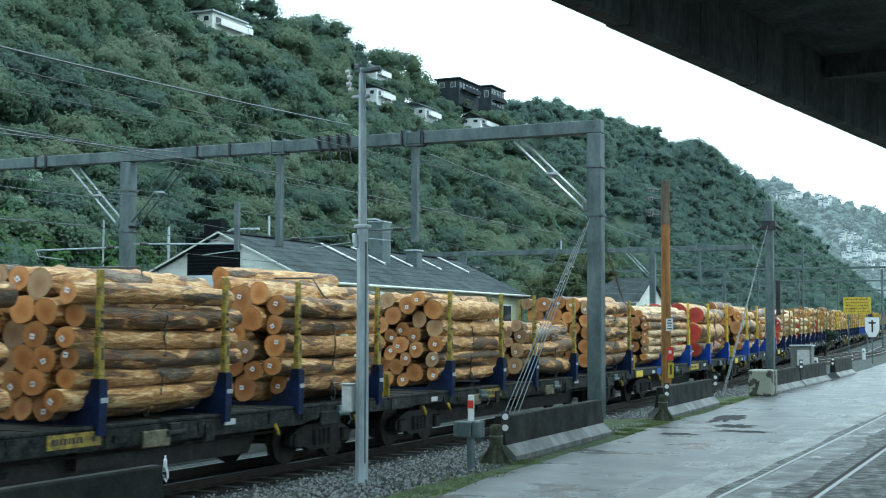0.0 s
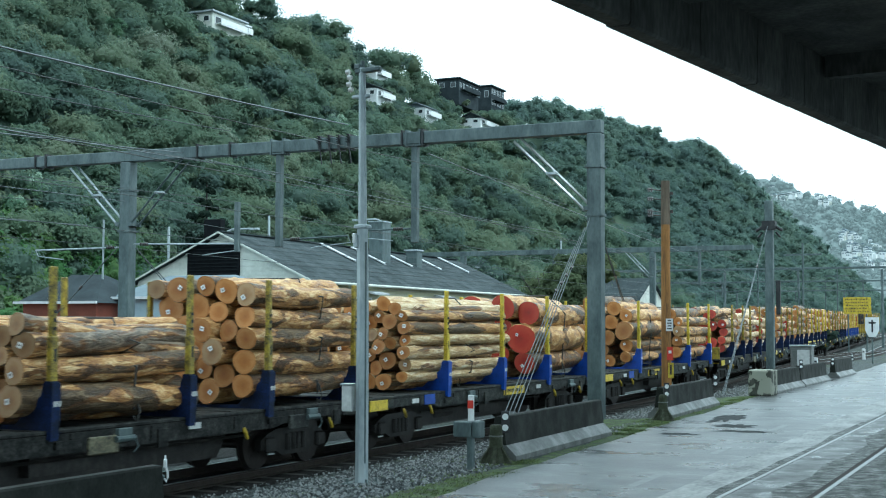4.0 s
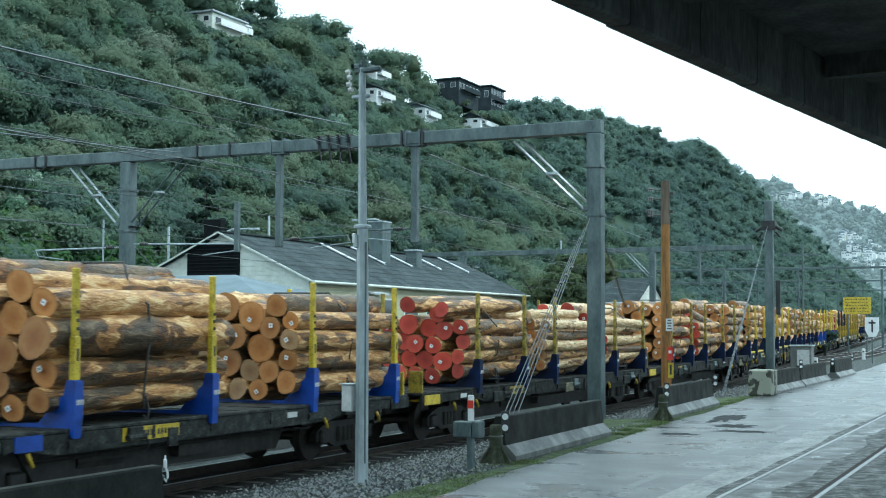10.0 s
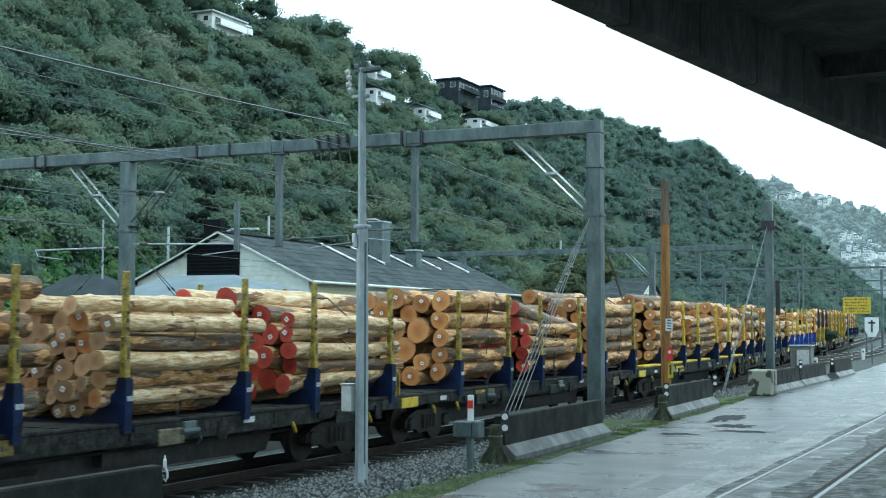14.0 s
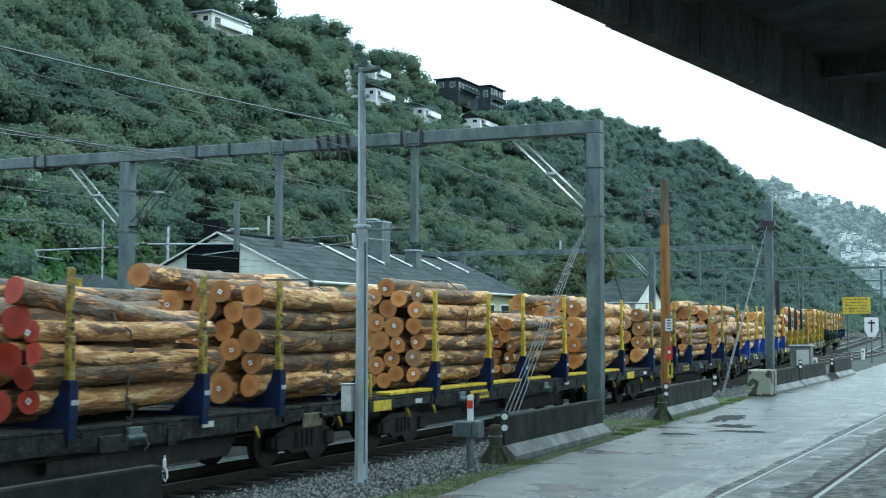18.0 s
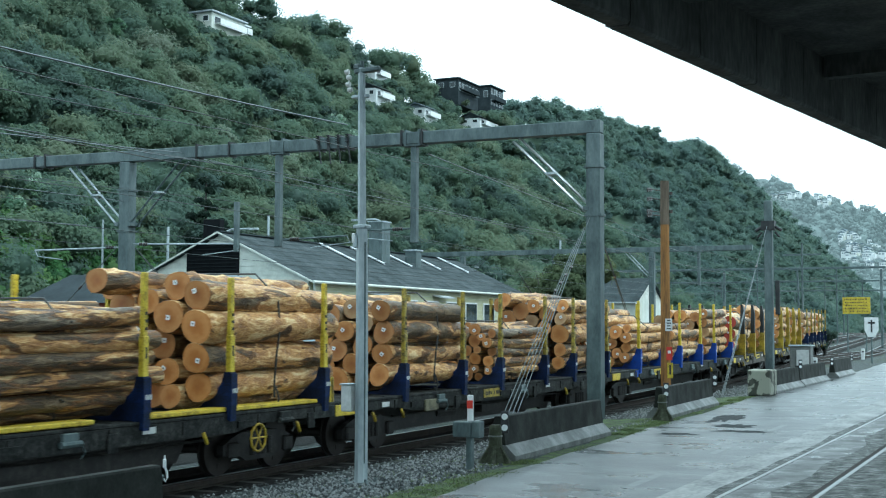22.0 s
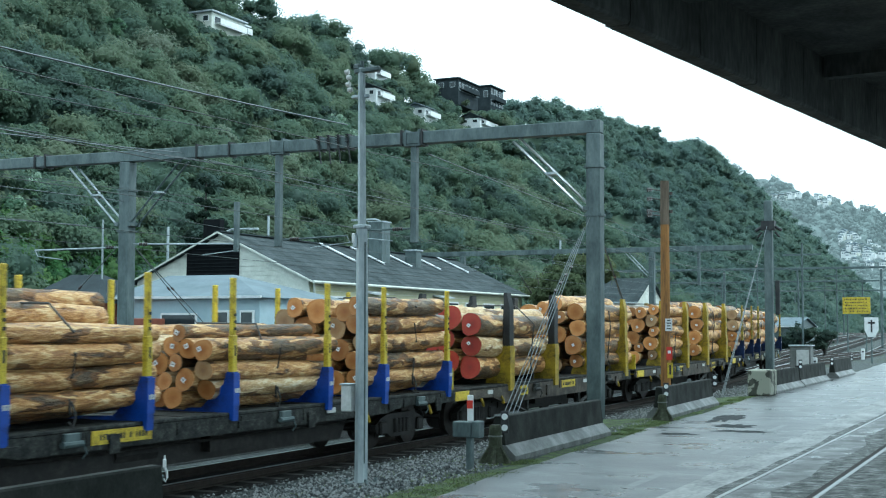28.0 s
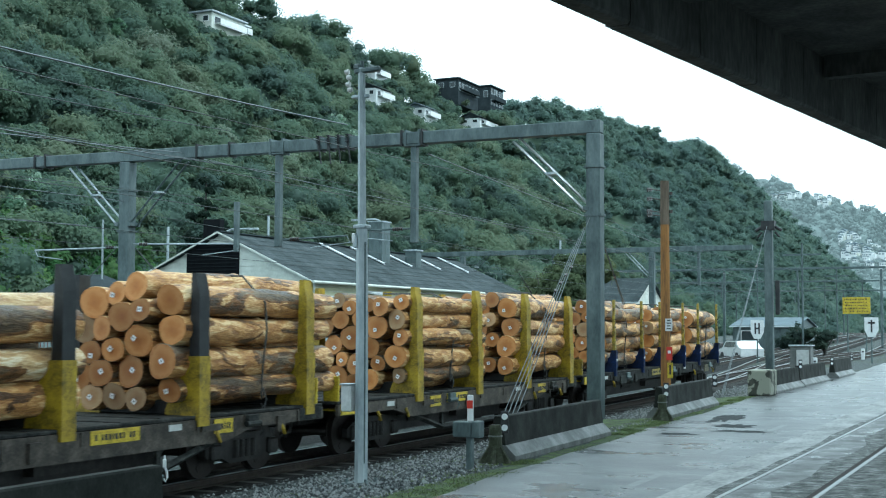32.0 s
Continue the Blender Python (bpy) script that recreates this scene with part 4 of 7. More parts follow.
    if kind == "old":
        for sx in (-1, 1):
            s = Shape()
            s.tube([(sx * 1.1, -half + 2.6, 0.78), (sx * 1.1, -half + 4.6, 0.30), (sx * 1.1, half - 4.6, 0.30), (sx * 1.1, half - 2.6, 0.78)], 0.06, 4)
            s.box((sx * 1.1, -half + 4.6, 0.52), (0.06, 0.1, 0.5))
            s.box((sx * 1.1, half - 4.6, 0.52), (0.06, 0.1, 0.5))
            part("truss_rod", s, M["deck"], t)
    for e in (-half + 2.0, half - 2.0):
        bogie(t, e)
    for e, sg in ((-half, -1), (half, 1)):
        for sx in (-1, 1):
            s = Shape()
            s.cbox((sx * 0.98, e - sg * 0.12, 1.28), (0.32, 0.05, 0.46), 0.01)
            s.box((sx * 0.86, e - sg * 0.2, 1.12), (0.05, 0.2, 0.16))
            part("end_plate", s, ye, t)
            s = Shape()
            s.cbox((sx * 1.0, e - sg * 0.45, 0.90), (0.42, 0.7, 0.03), 0.006)
            s.cbox((sx * 1.2, e - sg * 0.45, 0.91), (0.03, 0.72, 0.20), 0.006)
            part("corner_step", s, M["yellow"] if sg < 0 and number > 1 else M["deck"], t)
        s = Shape()
        s.cbox((0, e + sg * 0.12, 0.72), (0.22, 0.55, 0.24), 0.03)
        s.tube([(0.25, e, 0.8), (0.3, e + sg * 0.2, 0.5), (0.2, e + sg * 0.38, 0.42)], 0.03, 6)
        part("coupler", s, M["under"], t)
    if style == "yellow":
        s = Shape()
        ring = [(1.22, half - 2.6 + 0.22 * math.cos(k * 0.5236), 0.62 + 0.22 * math.sin(k * 0.5236)) for k in range(13)]
        s.tube(ring, 0.022, 6)
        for k in range(3):
            a = k * 1.047
            s.tube([(1.22, half - 2.6 - 0.21 * math.cos(a), 0.62 - 0.21 * math.sin(a)), (1.22, half - 2.6 + 0.21 * math.cos(a), 0.62 + 0.21 * math.sin(a))], 0.015, 5)
        part("brake_wheel", s, M["old_yellow"], t)
    for up in uprights:
        e = up - mid
        if kind == "old":
            dark = up < 159.5
            for sx in (-1, 1):
                me = shared("old_post_%d_%d" % (dark, sx), lambda: old_post_shape(3.2, 1.95), [M["old_yellow"], M["black_steel"] if dark else M["old_yellow"]])
                ob = part("wedge_upright", me, None, t, "yellow upright with a black top" if dark else "grimy yellow upright")
                ob.matrix_local = pose(0, e, 0, 0, 0, 0 if sx > 0 else 180)
            part("cradle", Shape().cbox((0, e, 1.17), (1.8, 0.24, 0.22), 0.02), M["black_steel"], t)
            continue
        me = shared("bolster_%s" % clean, bolster_shape, bl)
        bo = part("bolster", me, None, t, m=pose(0, e, 0))
        for sx in (-1, 1):
            if sx > 0:
                part("lettering", shared("bolster_mark", lambda: Shape().box((1.281, -0.03, 1.40), (0.006, 0.035, 0.07)).box((1.281, 0.02, 1.40), (0.006, 0.035, 0.07)).box((1.281, 0.07, 1.40), (0.006, 0.03, 0.07)), M["panel_white"]), None, bo)
            sm = shared("stanchion_" + style, stanchion_shape, [ye, M["bar"]])
            part("upright", sm, None, t, m=pose(sx * 1.19, e, 0, 0, 0, 0 if sx > 0 else 180))
    return t


N3 = (0.0, 2.87, 5.02, 7.99, 10.16, 13.07)
N2, NO = (0.0, 3.11, 6.13, 9.25), (0.0, 3.09, 6.11, 9.24)
WAGONS = [
    (9.22, "three", "grimy"),
    (25.63, "three", "grimy"),
    (42.78, "two", "clean"),
    (57.06, "two", "clean"),
    (70.44, "three", "grimy"),
    (86.76, "three", "grimy"),
    (103.03, "three", "yellow"),
    (119.28, "three", "grimy"),
    (135.58, "three", "clean"),
    (152.28, "old", "old"),
    (165.88, "old", "old"),
    (178.99, "three", "grimy"),
]
for i, (u, kind, style) in enumerate(WAGONS):
    wagon(u, [u + o for o in {"three": N3, "two": N2, "old": NO}[kind]], kind, style, i)

LBL = {"nat": "strapped stack of freshly cut pine logs with orange ends", "red": "strapped stack of pine logs with red-painted ends",
       "small": "low strapped stack of thin pale pine logs", "big": "strapped stack of thick pine logs with mixed bark"}
# wagon and bay, front and rear overhang, thinnest, thickest, top, ends, barks, label, heap, looseness, logs up against the near uprights
STACKS = [
    (0, 0, 0.30, 0.65, 0.34, 0.48, 3.00, "end", "adg", "nat", 0.20, 0.0, (0.32, 0.30, 0.34, 0.34, 0.36)),
    (0, 1, 0.30, 0.55, 0.32, 0.46, 3.00, "end", "adg", "nat", 0.22, 0.0, (0.33, 0.30, 0.31, 0.31, 0.34, 0.32)),
    (0, 2, 0.25, 0.45, 0.34, 0.50, 2.94, "end", "abd", "nat", 0.30, 0.3, (0.33, 0.33, 0.40, 0.34, 0.36)),
    (1, 0, 0.15, 0.55, 0.28, 0.40, 2.98, "end", "bdb", "nat", 0.20, 0.0, (0.30, 0.33, 0.36, 0.40, 0.44)),
    (1, 1, 0.23, 0.55, 0.24, 0.36, 2.35, "end_old", "dgb", "small", 0.10, 1.2, (0.32, 0.28, 0.26)),
    (1, 2, 0.18, 0.55, 0.32, 0.50, 3.14, "end", "adb", "big", 0.06, 0.4, (0.38, 0.40, 0.36, 0.36, 0.38)),
    (2, 0, 1.52, 0.75, 0.24, 0.36, 2.72, "end", "cca", "nat", 0.38, 0.3, (0.28, 0.32, 0.34, 0.32, 0.33, 0.28)),
    (2, 1, 0.46, 0.25, 0.40, 0.62, 3.08, "end_red", "adb", "red", 0.08, 0.0, (0.44, 0.62, 0.50)),
    (3, 0, 0.22, 0.90, 0.34, 0.54, 2.90, "end", "adg", "nat", 0.40, 0.2, (0.36, 0.42, 0.60, 0.42)),
    (3, 1, 0.24, 0.45, 0.36, 0.54, 2.68, "end", "gdb", "big", 0.40, 0.4, (0.50, 0.44, 0.44, 0.38)),
    (4, 0, 0.29, 0.60, 0.36, 0.46, 2.57, "end_red", "dgb", "red", 0.28, 0.8, (0.38, 0.38, 0.40, 0.40)),
    (4, 1, 0.20, 0.65, 0.20, 0.34, 2.56, "end_old", "cgc", "small", 0.04, 0.4, (0.28, 0.28, 0.30, 0.28, 0.26)),
    (4, 2, 0.48, 0.55, 0.34, 0.46, 2.66, "end_red", "acd", "red", 0.24, 0.5, (0.40, 0.36, 0.38, 0.34, 0.32)),
    (5, 0, 0.28, 0.45, 0.36, 0.54, 3.18, "end", "adb", "big", 0.10, 0.0, (0.40, 0.38, 0.40, 0.42, 0.46)),
    (5, 1, 0.43, 0.65, 0.38, 0.48, 2.48, "end_red", "dbg", "red", 0.27, 1.0, (0.40, 0.40, 0.38, 0.36)),
    (5, 2, 0.35, 0.55, 0.36, 0.52, 3.13, "end", "dgb", "nat", 0.12, 0.0, (0.44, 0.42, 0.46, 0.44, 0.44)),
    (6, 0, 0.34, 0.55, 0.32, 0.44, 3.24, "end", "adb", "nat", 0.12, 0.1, (0.34, 0.38, 0.36, 0.36, 0.36, 0.34)),
    (6, 1, 0.27, 0.55, 0.18, 0.30, 2.60, "end", "aga", "small", 0.10, 0.5, (0.24, 0.26, 0.26, 0.30, 0.28)),
    (6, 2, 0.31, 0.65, 0.38, 0.52, 3.14, "end", "abd", "big", 0.12, 0.3, (0.44, 0.46, 0.52, 0.46)),
    (7, 0, 0.28, 0.55, 0.36, 0.50, 2.95, "end", "abd", "big", 0.15, 0.2, (0.44, 0.42, 0.46, 0.42)),
    (7, 1, 0.08, 0.55, 0.18, 0.32, 2.34, "end", "gdb", "small", 0.21, 0.5, (0.24, 0.30, 0.26, 0.28, 0.26)),
    (7, 2, 0.12, 0.55, 0.36, 0.54, 3.11, "end", "abd", "big", 0.09, 0.6, (0.40, 0.42, 0.60, 0.40, 0.40)),
    (8, 0, 0.36, 0.60, 0.28, 0.42, 2.44, "end", "agd", "nat", 0.21, 0.2, (0.38, 0.36, 0.40, 0.30)),
    (8, 1, 0.34, 0.55, 0.27, 0.38, 2.20, "end", "agc", "small", 0.22, 0.3, (0.34, 0.34, 0.36)),
    (8, 2, 0.50, 0.35, 0.36, 0.50, 2.98, "end", "dga", "big", 0.10, 0.2, (0.36, 0.38, 0.40, 0.40, 0.38)),
    (9, 0, 1.42, 0.70, 0.42, 0.58, 2.76, "end_red", "aac", "red", 0.09, 0.2, (0.50, 0.44, 0.48)),
    (9, 1, 0.37, 1.15, 0.34, 0.50, 3.05, "end", "dga", "big", 0.29, 0.2, (0.40, 0.56, 0.48, 0.50)),
    (10, 0, 0.33, 0.75, 0.30, 0.52, 3.09, "end", "dgb", "big", 0.11, 0.1, (0.34, 0.48, 0.36, 0.42, 0.34)),
    (10, 1, 0.35, 0.75, 0.34, 0.50, 3.12, "end", "dgd", "big", 0.08, 0.1, (0.38, 0.44, 0.40, 0.42)),
    (11, 0, 0.35, 0.55, 0.28, 0.44, 3.00, "end", "gdb", "nat", 0.10, 0.2, (0.40, 0.42, 0.44, 0.40)),
    (11, 1, 0.35, 0.55, 0.30, 0.46, 2.95, "end", "dgd", "nat", 0.10, 0.3, (0.42, 0.42, 0.40, 0.38)),
    (11, 2, 0.35, 0.45, 0.34, 0.50, 2.90, "end", "gdd", "big", 0.10, 0.3, (0.44, 0.46, 0.46)),
]
# loose logs on top or sagging past the rear: across, along, up, radius, length, dip, yaw
EXTRA = {2: [(-0.35, 0.2, 3.26, 0.17, 4.0, 0.3, 0.5)], 4: [(0.80, 0.0, 2.42, 0.15, 3.9, -6.5, 0.5), (0.1, 0.1, 2.40, 0.14, 4.2, 0.2, 0.6)],
         10: [(-0.15, -0.55, 2.88, 0.18, 4.4, 1.2, -1.5), (0.5, -0.15, 2.78, 0.17, 4.3, 1.6, -1.0)],
         11: [(0.55, -0.2, 2.68, 0.13, 3.9, 0.6, 0.3), (-0.1, -0.4, 2.70, 0.13, 4.0, 0.4, 0.5)], 12: [(-0.5, -1.0, 2.84, 0.19, 4.6, 0.0, 1.0), (0.1, -0.6, 2.86, 0.2, 4.4, -0.5, -0.5)],
         14: [(0.62, 0.0, 2.86, 0.18, 4.3, -6.5, 1.0), (-0.3, 0.1, 2.90, 0.18, 4.2, -1.0, 1.0)], 15: [(-0.5, -1.2, 3.22, 0.2, 4.4, 0.0, 0.0)], 18: [(-0.45, -0.9, 3.10, 0.19, 4.2, 0.4, 0.0)],
         21: [(-0.5, -0.6, 3.10, 0.18, 4.2, 0.3, 0.0)], 22: [(-0.2, 0.3, 2.74, 0.16, 3.6, 0.2, 1.0)]}
for i, (w, bay, fr, re, d0, d1, top, end, barks, lb, heap, loose, near) in enumerate(STACKS):
    u, kind, _ = WAGONS[w]
    offs = {"three": N3, "two": N2, "old": NO}[kind]
    log_stack(u + offs[2 * bay], u + offs[2 * bay + 1], fr, re, d0, d1, top, end, barks, LBL[lb], heap, loose, seed=i + 1, near=near, extra=EXTRA.get(i, ()))

# ---------------------------------------------------------------- overhead line structures


def gantry(y, x_right, x_left, posts, drops, braces, zt, label, w=0.36, bh=0.32, group="overhead line gantries"):
    """A portal of grey steel boxes across the tracks, with hanging posts and diagonal braces."""
    t = thing("overhead_gantry", label, "gantry", pose(0, y, 0.0 if y < 100 else track_rise(y)), group)
    part("beam", Shape().cbox(((x_right + x_left) / 2, 0, zt - 0.16), (x_right - x_left, 0.3, bh), 0.015), M["galv_dark"], t)
    for x in posts:
        s = Shape()
        s.cbox((x, 0, (zt - 0.33) / 2 - 0.25), (w, w, zt - 0.33 + 0.5), 0.02)
        s.box((x, 0, zt - 1.15), (w + 0.06, w + 0.06, 0.06))
        s.box((x, 0, zt - 2.35), (w + 0.06, w + 0.06, 0.06))
        part("post", s, M["galv_dark"], t)
    for x, z in drops:
        s = Shape()
        s.cbox((x, 0, (zt - 0.32 + z) / 2), (0.17, 0.17, zt - 0.32 - z), 0.012)
        s.box((x - 0.2, 0, zt - 0.16), (0.05, 0.36, 0.44))
        s.box((x + 0.2, 0, zt - 0.16), (0.05, 0.36, 0.44))
        s.box((x, 0, zt - 0.35), (0.5, 0.3, 0.04))
        part("hanging_post", s, M["galv_dark"], t)
    for (xa, za, xb, zb) in braces:
        ln = math.hypot(xb - xa, zb - za)
        ux, uz = -(zb - za) / ln, (xb - xa) / ln
        for off in (-0.075, 0.075):
            s = Shape()
            s.tube([(xa + ux * off, off, za + uz * off), (xb + ux * off, off, zb + uz * off)], 0.036, 4)
            # The right-hand brace takes the steel that has sky reflection painted in.
            part("brace", s, M["bright_steel"] if y < 40 and xa > -20 else M["galv_dark"] if xa > xb else M["galv"], t)
        part("brace_tie", Shape().box(((xa + xb) / 2, 0, (za + zb) / 2), (0.26, 0.24, 0.06)), M["galv"], t)
        part("brace_foot", Shape().box((xb, 0, zb), (0.14, 0.42, 0.1)), M["galv_dark"], t)
    return t


G = gantry(31.1, -10.04, -34.0, [-10.22, -24.52, -34.0], [(-19.35, 4.41), (-15.18, 4.42)],
           [(-12.31, 6.98, -10.40, 5.14), (-26.57, 6.98, -24.75, 5.19), (-22.48, 6.98, -24.28, 5.17)], 7.33, "weathered grey steel overhead line gantry over the tracks")


def arm(parent, xa, za, xb, zb, y=0.0, mat="galv"):
    """A registration arm with its insulator and steady tube."""
    s = Shape()
    s.tube([(xa, y, za), (xb, y, zb)], 0.028, 6)
    a = part("support_arm", s, M[mat], parent)
    d = (Vector((xb, y, zb)) - Vector((xa, y, za))).normalized()
    s = Shape()
    for k in range(5):
        c = Vector((xa, y, za)) + d * (0.25 + 0.06 * k)
        s.tube([c - d * 0.015, c + d * 0.015], 0.05, 8)
    part("insulator", s, M["insulator"], a)
    s = Shape()
    s.tube([(xb, y, zb), (xb + 0.1, y, zb - 0.18), (xb + d.x * -1.1, y - 0.05, zb - 0.30)], 0.014, 5)
    part("steady_tube", s, M["galv"], a)


arm(G, -24.75, 4.52, -27.95, 4.50)
arm(G, -24.28, 4.60, -20.75, 4.53)
arm(G, -19.2, 4.60, -17.2, 4.66, mat="galv_dark")
arm(G, -15.3, 4.80, -16.9, 4.78, mat="galv_dark")
s = Shape()
s.cbox((-20.72, 0, 5.0), (0.13, 0.13, 1.4), 0.01)
part("hanging_post", s, M["galv_dark"], G)
s = Shape()
s.tube([(-25.4, 0, 5.35), (-25.4, 0, 3.6)], 0.03, 6)
part("earth_rod", s, M["galv"], G)
for x in (-27.9, -27.5, -22.0, -20.9, -18.0, -17.7, -17.4, -17.1, -15.5, -14.9):
    s = Shape()
    s.box((x, 0, 7.18), (0.05, 0.38, 0.42))
    if -18.2 < x < -17.0:
        s.tube([(x, -0.2, 7.3), (x + 0.1, -0.2, 6.6)], 0.02, 5)
        for k in range(4):
            s.tube([(x, -0.22, 7.35 - 0.06 * k), (x, -0.22, 7.37 - 0.06 * k)], 0.06, 7)
    part("beam_clamp", s, M["black_steel"], G)

gantry(83.0, -17.0, -40.5, [-23.45, -36.8], [(-30.2, 5.0), (-20.4, 5.0)], [(-34.9, 7.25, -36.6, 5.6), (-25.2, 7.25, -23.6, 5.6)], 7.5, "distant grey steel overhead line gantry")
gantry(128.0, -14.0, -44.0, [-14.4, -29.0, -43.0], [(-36.0, 5.0), (-22.0, 5.0)], [], 7.2, "distant grey steel overhead line gantry", 0.22, 0.2)
gantry(175.0, -12.0, -50.0, [-12.5, -30.0, -48.0], [(-40.0, 5.0), (-22.0, 5.0)], [], 7.2, "distant grey steel overhead line gantry", 0.22, 0.2)
gantry(230.0, -8.0, -54.0, [-10.5, -32.0, -50.0], [(-40.0, 5.0), (-24.0, 5.0)], [], 7.2, "distant grey steel overhead line gantry", 0.22, 0.2)


def wire(name, a, b, sag, r, mat, label, seg=12):
    a, b = Vector(a), Vector(b)
    s = Shape()
    s.tube([a.lerp(b, k / seg) - Vector((0, 0, sag * 4 * (k / seg) * (1 - k / seg))) for k in range(seg + 1)], r, 4)
    return solid(name, s, mat, label, "cable", "overhead wires")


for xo, zc in ((0.0, 4.85), (-4.05, 4.85), (-8.2, 4.6), (-12.6, 4.6)):
    for dz, sag, nm in ((0.0, 0.02, "contact_wire"), (1.15, 0.35, "catenary_wire")):
        pts = [-20.0, 31.1, 83.0, 128.0, 175.0, 230.0]
        for p, q in zip(pts, pts[1:]):
            a, b = track(p), track(q)
            wire(nm, (a.x + xo, p, track_rise(p) * (p > 90) + zc + dz), (b.x + xo, q, track_rise(q) * (q > 90) + zc + dz), sag, 0.008, M["dark_wire"], "thin dark overhead line wire")
PALE, DARKW = "pale twisted feeder wire along the tracks", "thin dark feeder wire along the tracks"
wire("feeder_wire", (-17.2, -18.0, 7.6), (-17.2, 31.1, 7.66), 0.53, 0.02, M["wire"], PALE, 20)
wire("feeder_wire", (-22.5, -18.0, 7.2), (-22.5, 31.1, 7.18), 0.86, 0.013, M["wire"], PALE, 20)
wire("feeder_wire", (-21.0, -18.0, 7.9), (-21.0, 31.1, 7.72), 0.55, 0.012, M["dark_wire"], DARKW, 20)
wire("feeder_wire", (-14.8, 31.1, 6.75), (-20.4, 83.0, 6.75), 0.1, 0.014, M["wire"], PALE)
wire("feeder_wire", (-22.0, 31.1, 7.0), (-29.4, 83.0, 8.5), 0.1, 0.012, M["wire"], PALE)
wire("feeder_wire", (-19.35, -18.0, 6.2), (-19.35, 31.1, 6.45), 0.3, 0.012, M["wire"], PALE, 20)
wire("feeder_wire", (-24.5, -18.0, 6.0), (-24.5, 31.1, 5.85), 0.2, 0.011, M["wire"], PALE, 20)
wire("feeder_wire", (-26.0, -18.0, 5.2), (-26.0, 31.1, 5.2), 0.3, 0.012, M["wire"], PALE, 20)


def stay_set(name, top, feet, label, mat):
    t = thing(name, label, "guy wires", group="guy wires")
    for f in feet:
        s = Shape()
        s.tube([top, f], 0.009 if mat == M["wire"] else 0.014, 5)
        part("stay", s, mat, t)
        c = Vector(top).lerp(Vector(f), 0.28)
        d = (Vector(f) - Vector(top)).normalized()
        s = Shape()
        s.tube([c - d * 0.06, c + d * 0.06], 0.03, 8)
        part("strain_insulator", s, M["insulator"], t)
    return t


for k in range(4):
    stay_set("guy_wire", (-10.30 - 0.03 * k, 30.9 - 0.3 * k, 4.9 - 0.25 * k), [(-8.62 - 0.13 * k, 21.2 + 0.1 * k, 0.1)], "pale steel guy wire slanting from the gantry post to the ground", M["wire"])
stay_set("guy_wires", (-10.15, 31.3, 4.5), [(-15.4, 52.0, 1.7), (-15.6, 53.0, 1.7)], "dark guy wires behind the gantry post", M["dark_wire"])
stay_set("guy_wires", (-9.85, 50.9, 6.2), [(-9.7, 42.6, 0.1), (-9.8, 42.9, 0.1), (-9.9, 43.2, 0.1)], "pale steel guy wires slanting from the mast to the ground", M["wire"])
stay_set("guy_wires", (-24.8, 31.0, 4.5), [(-27.4, 28.5, 0.3), (-27.2, 28.2, 0.3)], "thin guy wires from the gantry post", M["dark_wire"])
stay_set("guy_wires", (-24.3, 31.2, 4.5), [(-22.0, 34.0, 0.3), (-21.8, 34.4, 0.3)], "thin guy wires from the gantry post", M["dark_wire"])

